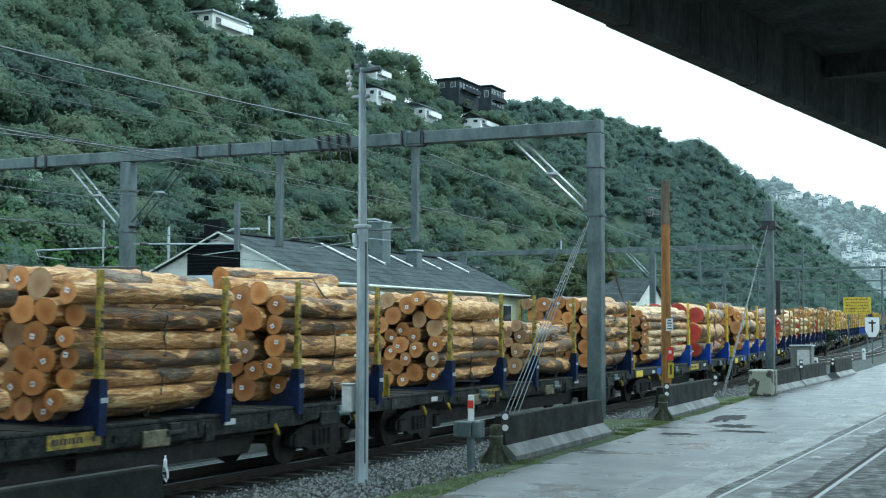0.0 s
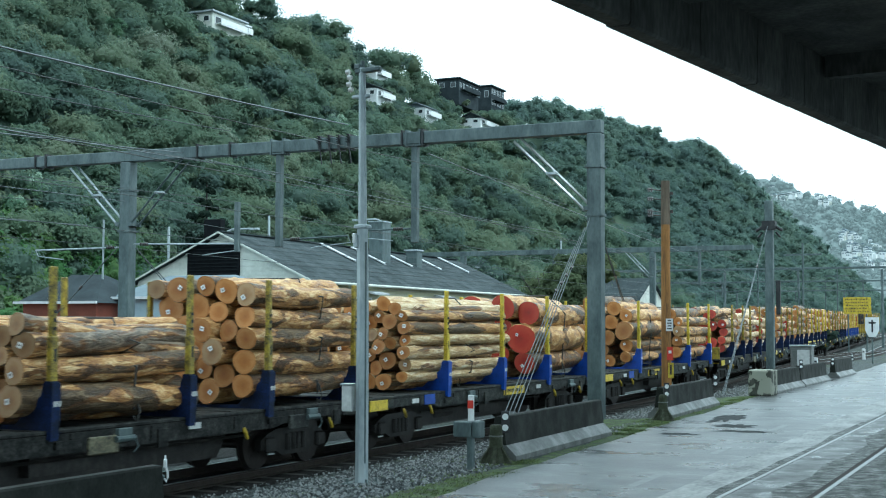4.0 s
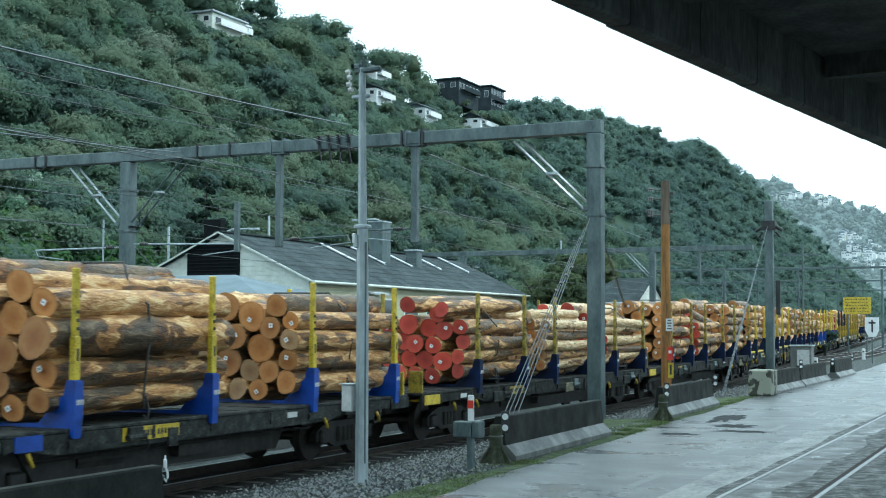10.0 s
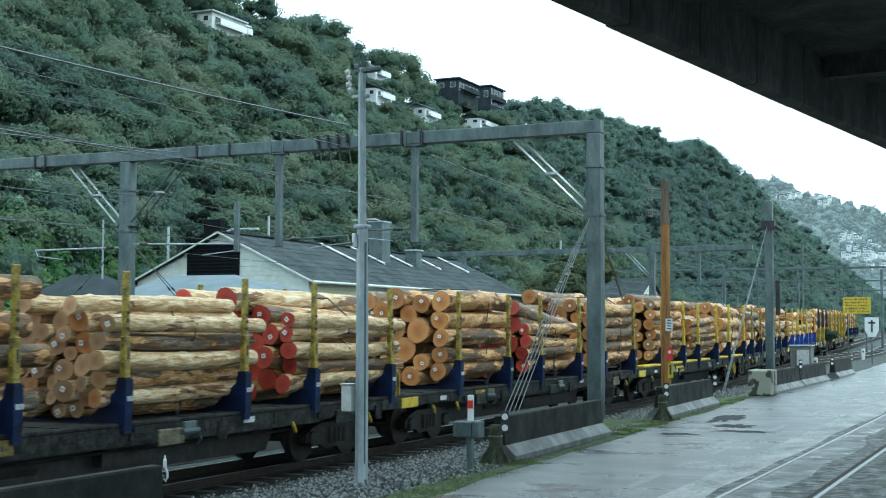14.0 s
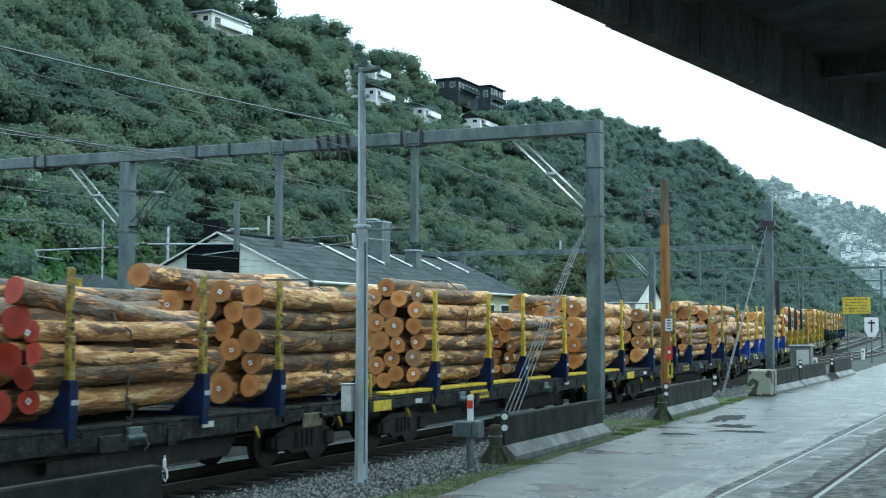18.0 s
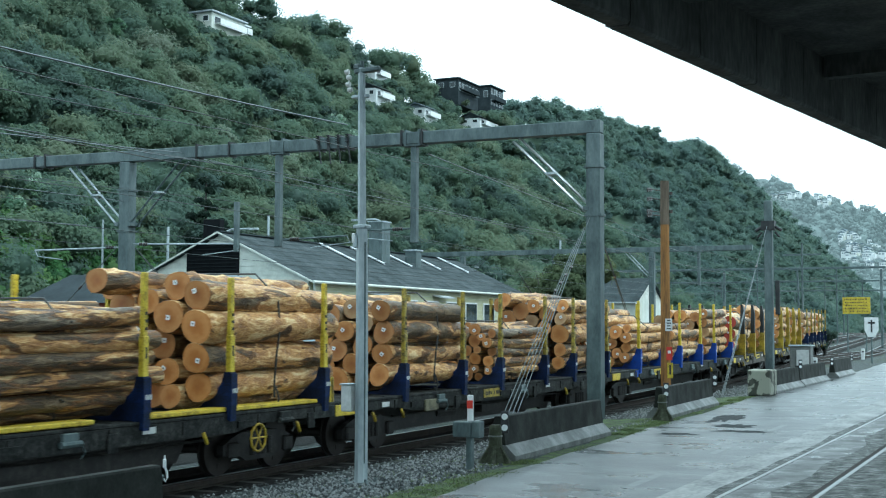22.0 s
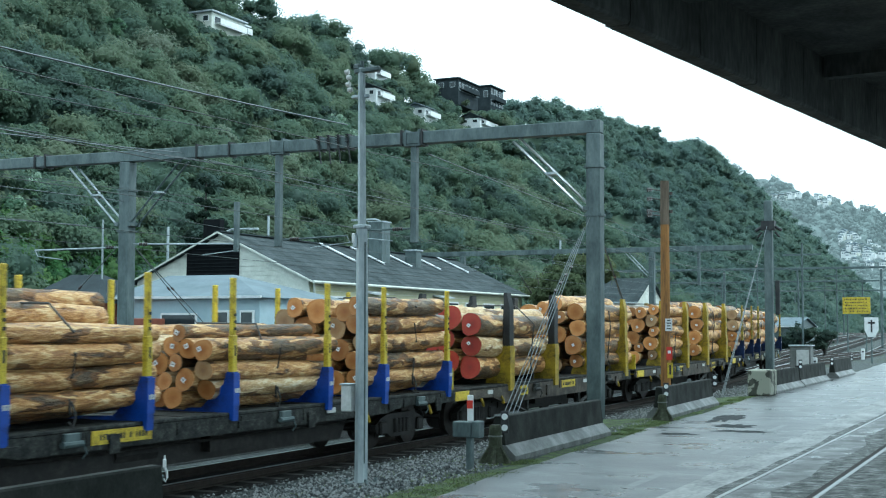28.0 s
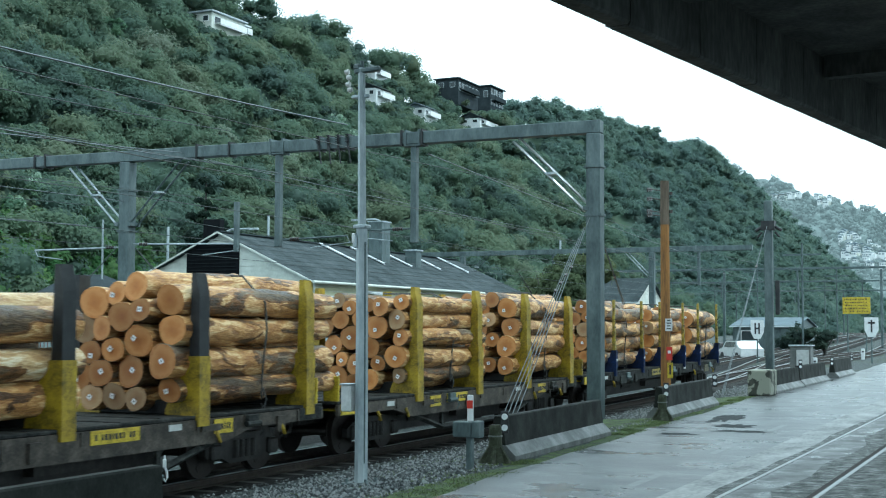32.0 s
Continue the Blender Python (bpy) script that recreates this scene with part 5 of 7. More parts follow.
# ---------------------------------------------------------------- masts and poles


def light_mast():
    t = thing("light_mast", "galvanised steel mast with a grey junction box and cross arms", "mast", pose(-8.87, 16.5, -0.02))
    s = Shape()
    s.tube([(0, 0, 0.02), (0, 0, 2.3), (-0.012, 0, 3.6)], 0.097, 8, 0.082)
    s.tube([(-0.012, 0, 3.6), (-0.035, 0, 5.9)], 0.064, 8, 0.052)
    part("pole", s, M["galv"], t, smooth=True)
    s = Shape()
    s.cbox((0, 0, 0.015), (0.42, 0.42, 0.03), 0.006)
    for sx in (-1, 1):
        for sy in (-1, 1):
            s.tube([(sx * 0.15, sy * 0.15, 0.02), (sx * 0.15, sy * 0.15, 0.09)], 0.018, 6)
    part("base_plate", s, M["galv_dark"], t)
    b = part("junction_box", Shape().cbox((-0.19, -0.02, 1.20), (0.16, 0.2, 0.37), 0.015), M["panel_white"], t, "pale grey junction box")
    part("box_lid", Shape().cbox((-0.19, -0.02, 1.395), (0.19, 0.23, 0.025), 0.006), M["galv"], b)
    s = Shape()
    s.cbox((-0.01, 0, 3.62), (0.20, 0.2, 0.06), 0.015)
    s.cbox((-0.08, -0.05, 3.42), (0.07, 0.09, 0.19), 0.012)
    part("collar", s, M["galv"], t)
    part("sensor", Shape().cbox((-0.10, -0.08, 3.46), (0.05, 0.05, 0.14), 0.01), M["white"], t)
    s = Shape()
    s.cbox((0.06, 0, 5.86), (0.40, 0.10, 0.07), 0.015, ry=-3)
    s.cbox((-0.10, 0, 5.92), (0.10, 0.10, 0.08), 0.015)
    s.tube([(-0.03, 0, 5.9), (-0.03, 0, 6.0)], 0.03, 6)
    part("lamp_head", s, M["galv_dark"], t)
    s = Shape()
    s.cbox((-0.05, 0, 5.49), (0.28, 0.05, 0.05), 0.01)
    part("cross_arm", s, M["galv"], t)
    s = Shape()
    for k, (x, z) in enumerate(((-0.27, 5.86), (-0.24, 5.78), (-0.25, 5.68), (-0.22, 5.6))):
        s.tube([(x - 0.03, 0.0, z), (x + 0.03, 0, z)], 0.035, 7)
    s.tube([(-0.26, 0, 5.9), (-0.22, 0, 5.55)], 0.012, 5)
    part("loudspeaker", s, M["panel_white"], t)
    s = Shape()
    s.tube([(0.075, -0.05, 0.3), (0.07, -0.05, 3.4)], 0.014, 5)
    part("conduit", s, M["galv_dark"], t)


light_mast()


def timber_pole():
    t = thing("timber_pole", "weathered orange-brown timber pole with insulators and small notices", "pole", pose(-9.66, 35.5, -0.1))
    s = Shape()
    s.tube([(0, 0, 0), (-0.005, 0, 3.2), (0.0, 0, 6.34)], 0.145, 12, 0.115)
    part("pole", s, M["rust_wood"], t, smooth=True)
    part("pole_top", Shape().tube([(0, 0, 5.15), (0, 0, 6.36)], 0.130, 12, 0.122), M["grey_timber"], t, "greyed upper end of the pole", smooth=True)
    for z in (6.1, 5.85, 5.5, 5.4):
        s = Shape()
        s.tube([(-0.1, 0, z), (-0.46, -0.03, z + 0.05)], 0.016, 5)
        for k in range(3):
            s.tube([(-0.36 - 0.05 * k, -0.03, z + 0.03), (-0.385 - 0.05 * k, -0.03, z + 0.03)], 0.06, 7)
        part("insulator", s, M["insulator"], t)
    for z in (6.0, 5.5):
        s = Shape()
        s.tube([(0.1, 0, z), (0.2, 0.03, z)], 0.014, 5)
        s.tube([(0.17, 0.02, z - 0.03), (0.17, 0.02, z + 0.05)], 0.045, 7)
        part("insulator", s, M["insulator"], t)
    s = Shape()
    s.use(0).box((0.10, -0.15, 2.40), (0.19, 0.01, 0.34))
    for k in range(4):
        s.use(1).box((0.10, -0.157, 2.52 - 0.075 * k), (0.12 if k % 2 else 0.09, 0.006, 0.03))
    part("notice", s, [M["white"], M["bar"]], t, "small white notice", m=pose(0, 0, 0, 0, 0, 10))
    s = Shape()
    s.use(0).box((0.11, -0.15, 1.62), (0.16, 0.01, 0.36))
    s.use(1).box((0.11, -0.157, 1.66), (0.08, 0.006, 0.08))
    part("notice", s, [M["red"], M["white"]], t, "small red notice", m=pose(0, 0, 0, 0, 0, 10))
    s = Shape()
    s.use(0).box((0.13, -0.15, 1.16), (0.15, 0.01, 0.42))
    s.use(1).box((0.13, -0.157, 1.18), (0.05, 0.006, 0.26))
    part("notice", s, [M["yellow"], M["bar"]], t, "small yellow notice", m=pose(0, 0, 0, 0, 0, 10))


timber_pole()


def steel_mast():
    t = thing("steel_mast", "dark grey steel mast with a clamp and insulators", "mast", pose(-9.83, 51.0, rise(51) - 0.2))
    s = Shape()
    s.cbox((0, 0, 3.65), (0.30, 0.30, 7.3), 0.03)
    part("post", s, M["galv_dark"], t)
    s = Shape()
    s.box((0, 0, 6.35), (0.5, 0.4, 0.35))
    for sx in (-1, 1):
        s.tube([(sx * 0.25, 0, 6.3), (sx * 0.5, 0, 6.15)], 0.06, 7)
        s.tube([(sx * 0.25, 0, 6.1), (sx * 0.42, 0, 5.9)], 0.04, 7)
    part("clamp", s, M["black_steel"], t)
    s = Shape()
    s.cbox((0.32, 0, 3.6), (0.16, 0.16, 1.3), 0.02)
    part("relay_case", s, M["black_steel"], t)
    s = Shape()
    s.tube([(0.02, 0, 7.2), (0.25, -0.1, 7.5), (0.85, -0.2, 7.55)], 0.025, 6)
    part("bracket", s, M["galv"], t)


steel_mast()

# ---------------------------------------------------------------- concrete barriers


def barrier(x0, y0, x1, y1, h, end_block=False, tilt=0.0):
    d = Vector((x1 - x0, y1 - y0, 0))
    ln = d.length
    a = math.atan2(-d.x, d.y)
    z = ground_z((x0 + x1) / 2 + 0.6, (y0 + y1) / 2)
    t = thing("road_barrier", "concrete road barrier with a black wall and a pale sloping foot", "barrier", Matrix.Translation((x0, y0, z)) @ Euler((0, 0, a)).to_matrix().to_4x4(), "concrete barriers")
    rg = random.Random(int(y0 * 10))
    # foot and upper wall: the sloping foot is paler than the black wall
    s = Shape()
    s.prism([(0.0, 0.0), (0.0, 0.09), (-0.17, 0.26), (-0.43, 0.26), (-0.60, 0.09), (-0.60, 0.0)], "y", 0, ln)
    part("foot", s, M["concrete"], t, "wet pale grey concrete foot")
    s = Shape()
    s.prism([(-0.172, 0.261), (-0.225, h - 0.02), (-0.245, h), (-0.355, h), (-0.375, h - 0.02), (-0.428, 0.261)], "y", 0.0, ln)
    part("upper_wall", s, M["concrete_top"], t, "black concrete wall")
    return t


barrier(-7.72, 3.0, -7.86, 10.86, 0.80)
barrier(-8.03, 20.25, -8.25, 26.1, 0.73)
barrier(-8.5, 31.7, -8.78, 38.0, 0.76)
barrier(-8.55, 45.0, -8.62, 51.4, 0.78)
barrier(-8.63, 51.6, -8.7, 58.3, 0.80)
barrier(-8.7, 60.8, -8.8, 67.0, 0.84)


def flaking_paint():
    """Dark damp concrete under cream paint that has come away in patches."""
    m = surface("flaking_cream_paint", [(0.03, 0.032, 0.026), (0.06, 0.063, 0.05), (0.10, 0.10, 0.085)], 5, 0.7, fine=40, bump=0.3)
    n, l, b = nodes_of(m)
    old = b.inputs["Base Color"].links[0].from_socket
    tc = n.new("ShaderNodeTexCoord")
    no = n.new("ShaderNodeTexNoise")
    no.inputs["Scale"].default_value, no.inputs["Detail"].default_value, no.inputs["Distortion"].default_value = 2.4, 5, 0.8
    l.new(tc.outputs["Object"], no.inputs[0])
    cut = n.new("ShaderNodeMapRange")
    cut.inputs[1].default_value, cut.inputs[2].default_value = 0.47, 0.49
    l.new(no.outputs[0], cut.inputs[0])
    mx = n.new("ShaderNodeMix")
    mx.data_type = "RGBA"
    mx.inputs[7].default_value = (0.30, 0.31, 0.25, 1)
    l.new(cut.outputs[0], mx.inputs[0])
    l.new(old, mx.inputs[6])
    l.new(mx.outputs[2], b.inputs["Base Color"])
    return m


M["flaking"] = flaking_paint()


def end_block(x, y, w, d, h, name="concrete_block", label="flaking concrete block at the barrier's end"):
    s = Shape()
    s.cbox((0, 0, h / 2), (w, d, h), 0.04)
    ob = solid(name, s, M["flaking"], label, "block", m=pose(x, y, ground_z(x, y)))
    return ob


end_block(-8.8, 44.3, 0.75, 1.1, 0.86)


M["mossy_concrete"] = surface("mossy_dark_concrete", [(0.018, 0.02, 0.012), (0.035, 0.042, 0.02), (0.08, 0.083, 0.06)], 6, 0.8, fine=40, bump=0.5, spread=0.25)


def marker_stub(x, y, rot):
    """Rounded, mossy connector at a barrier's end."""
    t = thing("barrier_connector", "mossy flared concrete connector at the barrier's end", "connector", pose(x, y, ground_z(x + 0.5, y), 0, 0, rot), "barrier connectors")
    s = Shape()
    for k in range(6):
        r0 = (0.20, 0.17, 0.125, 0.108, 0.105, 0.10)[k]
        r1 = (0.17, 0.125, 0.108, 0.105, 0.10, 0.085)[k]
        z0, z1 = (0, 0.1, 0.22, 0.34, 0.46, 0.58)[k], (0.1, 0.22, 0.34, 0.46, 0.58, 0.62)[k]
        s.tube([(0, 0, z0), (0, 0, z1)], r0, 10, r1, cap=k in (0, 5))
    part("stub", s, M["mossy_concrete"], t, smooth=True)
    part("band", Shape().tube([(0, 0, 0.43), (0, 0, 0.455)], 0.118, 10), M["concrete"], t, "pale concrete band")
    for k in range(3):
        a = -2.4 + k * 1.1
        part("foot_flange", Shape().prism([(0.1, 0.0), (0.30, 0.0), (0.28, 0.05), (0.13, 0.26), (0.1, 0.3)], "y", -0.025, 0.025), M["mossy_concrete"], t, m=Matrix.Rotation(a, 4, "Z"))


marker_stub(-8.22, 19.85, 0)
marker_stub(-8.5, 30.9, 0)


def delineator(x, y, z, name="reflector_board"):
    t = thing(name, "small black board with two round white reflectors", "reflector", pose(x, y, z, 0, 0, 18), "barrier reflectors")
    part("board", Shape().cbox((0, 0, 0), (0.13, 0.03, 0.36), 0.01), M["bar"], t)
    for dz in (-0.09, 0.09):
        part("reflector", Shape().disc((0, -0.02, dz), 0.052, 0.02, "y", 14), M["white"], t)


delineator(-8.2, 20.2, 0.64)
delineator(-8.57, 31.5, 0.70)
delineator(-8.93, 38.1, 0.71)
delineator(-8.75, 51.3, 0.88)
delineator(-8.97, 60.6, 0.80)
delineator(-9.0, 67.1, 0.86)


def left_fitting():
    t = thing("barrier_hook", "pale steel lifting hook on the barrier's end", "hook", pose(-8.15, 10.95, 0.0))
    s = Shape()
    s.cbox((0.02, 0.02, 0.80), (0.035, 0.03, 0.09), 0.008)
    s.tube([(0.02, 0.02, 0.84), (0.012, 0.03, 0.88)], 0.010, 5)
    s.tube([(0.02, 0.03, 0.76), (0.035, 0.04, 0.71), (0.038, 0.04, 0.66), (0.02, 0.04, 0.62), (0.0, 0.03, 0.65)], 0.013, 6)
    part("hook", s, M["white"], t)
    part("bracket", Shape().cbox((-0.02, 0.0, 0.66), (0.05, 0.10, 0.05), 0.01), M["galv_dark"], t)


left_fitting()


def trackside_box():
    t = thing("trackside_box", "grey steel trackside box on a short post", "equipment box", pose(-8.35, 18.9, -0.05))
    part("case", Shape().cbox((0, 0, 0.66), (0.30, 0.24, 0.24), 0.015), M["galv_dark"], t)
    part("case_end", Shape().cbox((0.22, 0.02, 0.66), (0.13, 0.22, 0.26), 0.015), M["galv_dark"], t)
    part("post", Shape().cbox((0.1, 0, 0.28), (0.1, 0.1, 0.56), 0.01), M["galv_dark"], t)


trackside_box()


def marker_post():
    t = thing("marker_post", "white marker post with a red reflector band", "marker post", pose(-8.55, 19.6, 0.0))
    s = Shape()
    s.cbox((0, 0, 0.55), (0.10, 0.05, 1.1), 0.012)
    part("post", s, M["white"], t)
    part("band", Shape().box((0, -0.028, 0.95), (0.102, 0.008, 0.13)), M["red"], t)


marker_post()


def cabinet():
    t = thing("relay_cabinet", "pale grey steel relay cabinet behind the barrier", "cabinet", pose(-9.5, 56.0, rise(56) - 0.2))
    part("case", Shape().cbox((0, 0, 0.85), (0.85, 0.7, 1.7), 0.03), M["concrete"], t)
    part("lid", Shape().cbox((0, 0, 1.72), (0.95, 0.8, 0.06), 0.02), M["galv"], t)
    part("door", Shape().cbox((0.1, -0.36, 0.85), (0.5, 0.03, 1.4), 0.01), M["panel_white"], t)


cabinet()


def shield_sign(x, y, z, w, h, letter=True):
    t = thing("signal_board", "white shield-shaped railway board on a post", "sign", pose(x, y, z, 0, 0, 12), "shield-shaped boards")
    s = Shape()
    s.prism([(-w / 2, h), (w / 2, h), (w / 2, h * 0.35), (w * 0.25, 0), (-w * 0.25, 0), (-w / 2, h * 0.35)], "y", -0.02, 0.02)
    part("board", s, M["white"], t)
    s = Shape()
    if letter:
        s.box((0, -0.03, h * 0.55), (w * 0.12, 0.015, h * 0.62))
        s.box((0, -0.03, h * 0.72), (w * 0.5, 0.015, h * 0.09))
    else:
        s.box((-w * 0.15, -0.03, h * 0.55), (w * 0.12, 0.015, h * 0.6))
        s.box((w * 0.15, -0.03, h * 0.55), (w * 0.12, 0.015, h * 0.6))
        s.box((0, -0.03, h * 0.55), (w * 0.3, 0.015, h * 0.09))
    part("symbol", s, M["bar"], t)
    part("post", Shape().tube([(0, 0.05, -1.6), (0, 0.05, h * 0.9)], 0.05, 6), M["galv_dark"], t)


shield_sign(-10.07, 84.0, 1.78, 0.82, 1.2)
shield_sign(-16.56, 82.0, 1.65, 0.78, 1.14, False)


def yellow_board():
    t = thing("yellow_board", "square yellow lineside board with dark lettering on posts", "sign", pose(-14.05, 108.0, 0.54))
    s = Shape()
    s.use(0).cbox((0, 0, 3.6), (2.1, 0.06, 1.3), 0.01)
    rg = random.Random(4)
    for k in range(5):
        x = -0.92 + rg.uniform(0, 0.1)
        while x < 0.8:
            w = rg.uniform(0.05, 0.14)
            s.use(1).box((x + w / 2, -0.035, 4.08 - 0.235 * k + rg.uniform(-0.02, 0.02)), (w, 0.01, rg.uniform(0.05, 0.11)))
            x += w + rg.uniform(0.05, 0.12)
    part("board", s, [M["yellow"], M["bar"]], t)
    for sx in (-0.7, 0.7):
        part("post", Shape().tube([(sx, 0.05, -0.3), (sx, 0.05, 3.0)], 0.06, 6), M["galv_dark"], t)


yellow_board()
for k, (x, y) in enumerate(((-11.2, 70.0), (-11.6, 92.0), (-10.3, 63.0))):
    t = thing("marker_post", "small white lineside marker post", "marker post", pose(x, y, rise(y) - 0.3), "lineside markers")
    part("post", Shape().cbox((0, 0, 0.5), (0.22, 0.1, 1.0), 0.02), M["white"], t)
    part("band", Shape().box((0, -0.056, 0.8), (0.12, 0.01, 0.1)), M["bar"], t)
for k in range(9):
    y = 95 + 17 * k
    x = (-16, -38, -26, -21, -44, -12, -30, -50, -20)[k]
    t = thing("line_pole", "thin distant grey overhead line pole", "pole", pose(x, y, rise(y)), "distant poles")
    part("pole", Shape().tube([(0, 0, -0.3), (0, 0, 8.0)], 0.075, 6), M["galv_dark"], t)
    part("cross_arm", Shape().box((0, 0, 7.2), (2.6, 0.1, 0.12)), M["galv_dark"], t)

# ---------------------------------------------------------------- buildings beyond the tracks


def window(parent, x, y, z, w, h, face, mats=("white", "glass")):
    """A framed pane on a wall; face 's' looks towards -y, 'e' towards +x."""
    s = Shape()
    if face == "s":
        s.cbox((x, y, z), (w + 0.16, 0.08, h + 0.16), 0.01)
    else:
        s.cbox((x, y, z), (0.08, w + 0.16, h + 0.16), 0.01)
    fr = part("window", s, M[mats[0]], parent)
    s = Shape()
    if face == "s":
        s.box((x, y - 0.03, z), (w, 0.04, h))
    else:
        s.box((x + 0.03, y, z), (0.04, w, h))
    part("pane", s, M[mats[1]], fr)


def boards(parent, name, mat, x0, x1, y, z0, top, step=0.22):
    """Lapped weatherboards on a wall that looks towards -y; top(x) is the wall's upper edge."""
    s = Shape()
    z = z0
    while z < max(top(x0), top(x1), top((x0 + x1) / 2)):
        xs2 = [x0 + (x1 - x0) * k / 60 for k in range(61)]
        ok = [x for x in xs2 if top(x) > z + step * 0.6]
        if len(ok) > 1:
            s = Shape()
            s.prism([(y, z), (y - 0.03, z), (y - 0.008, z + step - 0.004), (y, z + step - 0.004)], "x", ok[0], ok[-1])
            part(name, s, mat, parent)
        z += step


def long_shed():
    t = thing("goods_shed", "long cream weatherboard shed with a grey gable roof", "shed")
    x0, x1, xr, y0, y1, ze, zr2 = -40.3, -30.7, -35.5, 52.0, 78.5, 4.42, 6.62
    s = Shape()
    s.prism([(x0, -0.6), (x1, -0.6), (x1, ze), (xr, zr2 - 0.05), (x0, ze)], "y", y0, y1)
    part("wall", s, M["cream"], t)

    def gable(x):
        return ze + (zr2 - ze) * (1 - abs(x - xr) / (x1 - xr))
    boards(t, "weatherboard", M["cream"], x0, x1, y0 - 0.002, 0.0, lambda x: gable(x) - 0.02)
    s = Shape()
    z = 0.2
    while z < ze - 0.25:
        part("weatherboard", Shape().box((x1 + 0.012, (y0 + y1) / 2, z + 0.1), (0.02, y1 - y0 - 0.2, 0.2), ry=4), M["yellow_wall"], t)
        z += 0.22
    for sg in (1, -1):
        s = Shape()
        a, b = (xr, zr2), (xr + sg * (x1 - xr + 0.35), ze - 0.16)
        s.prism([a, b, (b[0], b[1] + 0.07), (a[0], a[1] + 0.07)], "y", y0 - 0.3, y1 + 0.3)
        rf = part("roof", s, M["roof"], t)
        for k in range(9):
            f0, f1 = k / 9, (k + 1) / 9 + 0.02
            rib = Shape()
            p0 = (a[0] + (b[0] - a[0]) * f0, a[1] + (b[1] - a[1]) * f0 + 0.075)
            p1 = (a[0] + (b[0] - a[0]) * min(1, f1), a[1] + (b[1] - a[1]) * min(1, f1) + 0.092)
            rib.prism([p0, p1, (p1[0], p1[1] - 0.03), (p0[0], p0[1] - 0.03)], "y", y0 - 0.28, y1 + 0.28)
            part("roof_course", rib, M["roof"], rf)
        s = Shape()
        s.tube([(b[0] + sg * 0.05, y0 - 0.3, b[1] + 0.03), (b[0] + sg * 0.05, y1 + 0.3, b[1] + 0.03)], 0.07, 6)
        part("gutter", s, M["cream"], rf)
        s = Shape()
        s.prism([(xr + sg * 0.02, zr2 + 0.08), (b[0], b[1] + 0.08), (b[0], b[1] + 0.0), (xr + sg * 0.02, zr2 + 0.0)], "y", y0 - 0.36, y0 - 0.31)
        part("barge_board", s, M["cream"], rf)
    part("ridge_cap", Shape().box((xr, (y0 + y1) / 2, zr2 + 0.1), (0.4, y1 - y0 + 0.6, 0.05)), M["roof"], t)
    s = Shape()
    s.box((-35.9, y0 - 0.08, 5.36), (2.9, 0.12, 1.55))
    lv = part("louvre_panel", s, M["dark_vent"], t, "black louvred panel in the gable")
    for k in range(9):
        part("slat", Shape().box((-35.9, y0 - 0.16, 4.7 + 0.165 * k), (2.8, 0.05, 0.07), rx=25), M["dark_vent"], lv)
    part("louvre_trim", Shape().box((-35.9, y0 - 0.13, 4.5), (3.1, 0.1, 0.12)), M["ridge"], lv)
    part("roof_box", Shape().cbox((-36.1, y0 + 0.25, 6.75), (0.95, 0.4, 1.15), 0.03), M["dark_vent"], t, "black box on the roof ridge")
    c = part("chimney", Shape().cbox((-34.05, 65.3, 6.95), (0.85, 1.0, 2.3), 0.02), M["galv_dark"], t, "tall grey sheet-metal flue")
    part("chimney_cap", Shape().box((-34.05, 65.3, 8.12), (0.95, 1.1, 0.06)), M["galv"], c)
    c = part("roof_vent", Shape().cbox((-33.75, 69.0, 6.1), (0.72, 0.72, 1.2), 0.02), M["galv_dark"], t, "squat grey roof vent")
    part("vent_cap", Shape().cbox((-33.75, 69.0, 6.72), (0.9, 0.9, 0.09), 0.02), M["galv"], c)
    for y in (60.8, 64.2, 67.6, 71.5, 75.6):
        f0 = (xr + 0.15, zr2 + 0.13)
        f1 = (xr + 2.3, zr2 + 0.13 - 2.15 * (zr2 - ze + 0.16) / (x1 - xr + 0.35))
        s = Shape()
        s.add([(f0[0], y, f0[1]), (f0[0], y + 0.28, f0[1]), (f1[0], y + 0.28, f1[1]), (f1[0], y, f1[1])], [(0, 1, 2, 3)])
        s.add([(f0[0], y, f0[1] - 0.06), (f0[0], y + 0.28, f0[1] - 0.06), (f1[0], y + 0.28, f1[1] - 0.06), (f1[0], y, f1[1] - 0.06)], [(3, 2, 1, 0)])
        s.add([(f0[0], y, f0[1]), (f1[0], y, f1[1]), (f1[0], y, f1[1] - 0.06), (f0[0], y, f0[1] - 0.06)], [(0, 1, 2, 3)])
        part("roof_flashing", s, M["ridge"], t, "pale metal roof flashing")
    for k in range(9):
        y = 54.4 + 2.65 * k
        window(t, x1 + 0.05, y, 3.1, 1.5, 1.05, "e")
    for k, y in enumerate((58.0, 66.0)):
        part("awning", Shape().box((x1 + 0.3, y, 3.95), (0.6, 1.6, 0.08), ry=12), M["ridge"], t)
    s = Shape()
    s.tube([(x1 + 0.1, 52.3, 4.3), (x1 + 0.1, 52.3, 0)], 0.06, 6)
    part("downpipe", s, M["cream"], t)


long_shed()


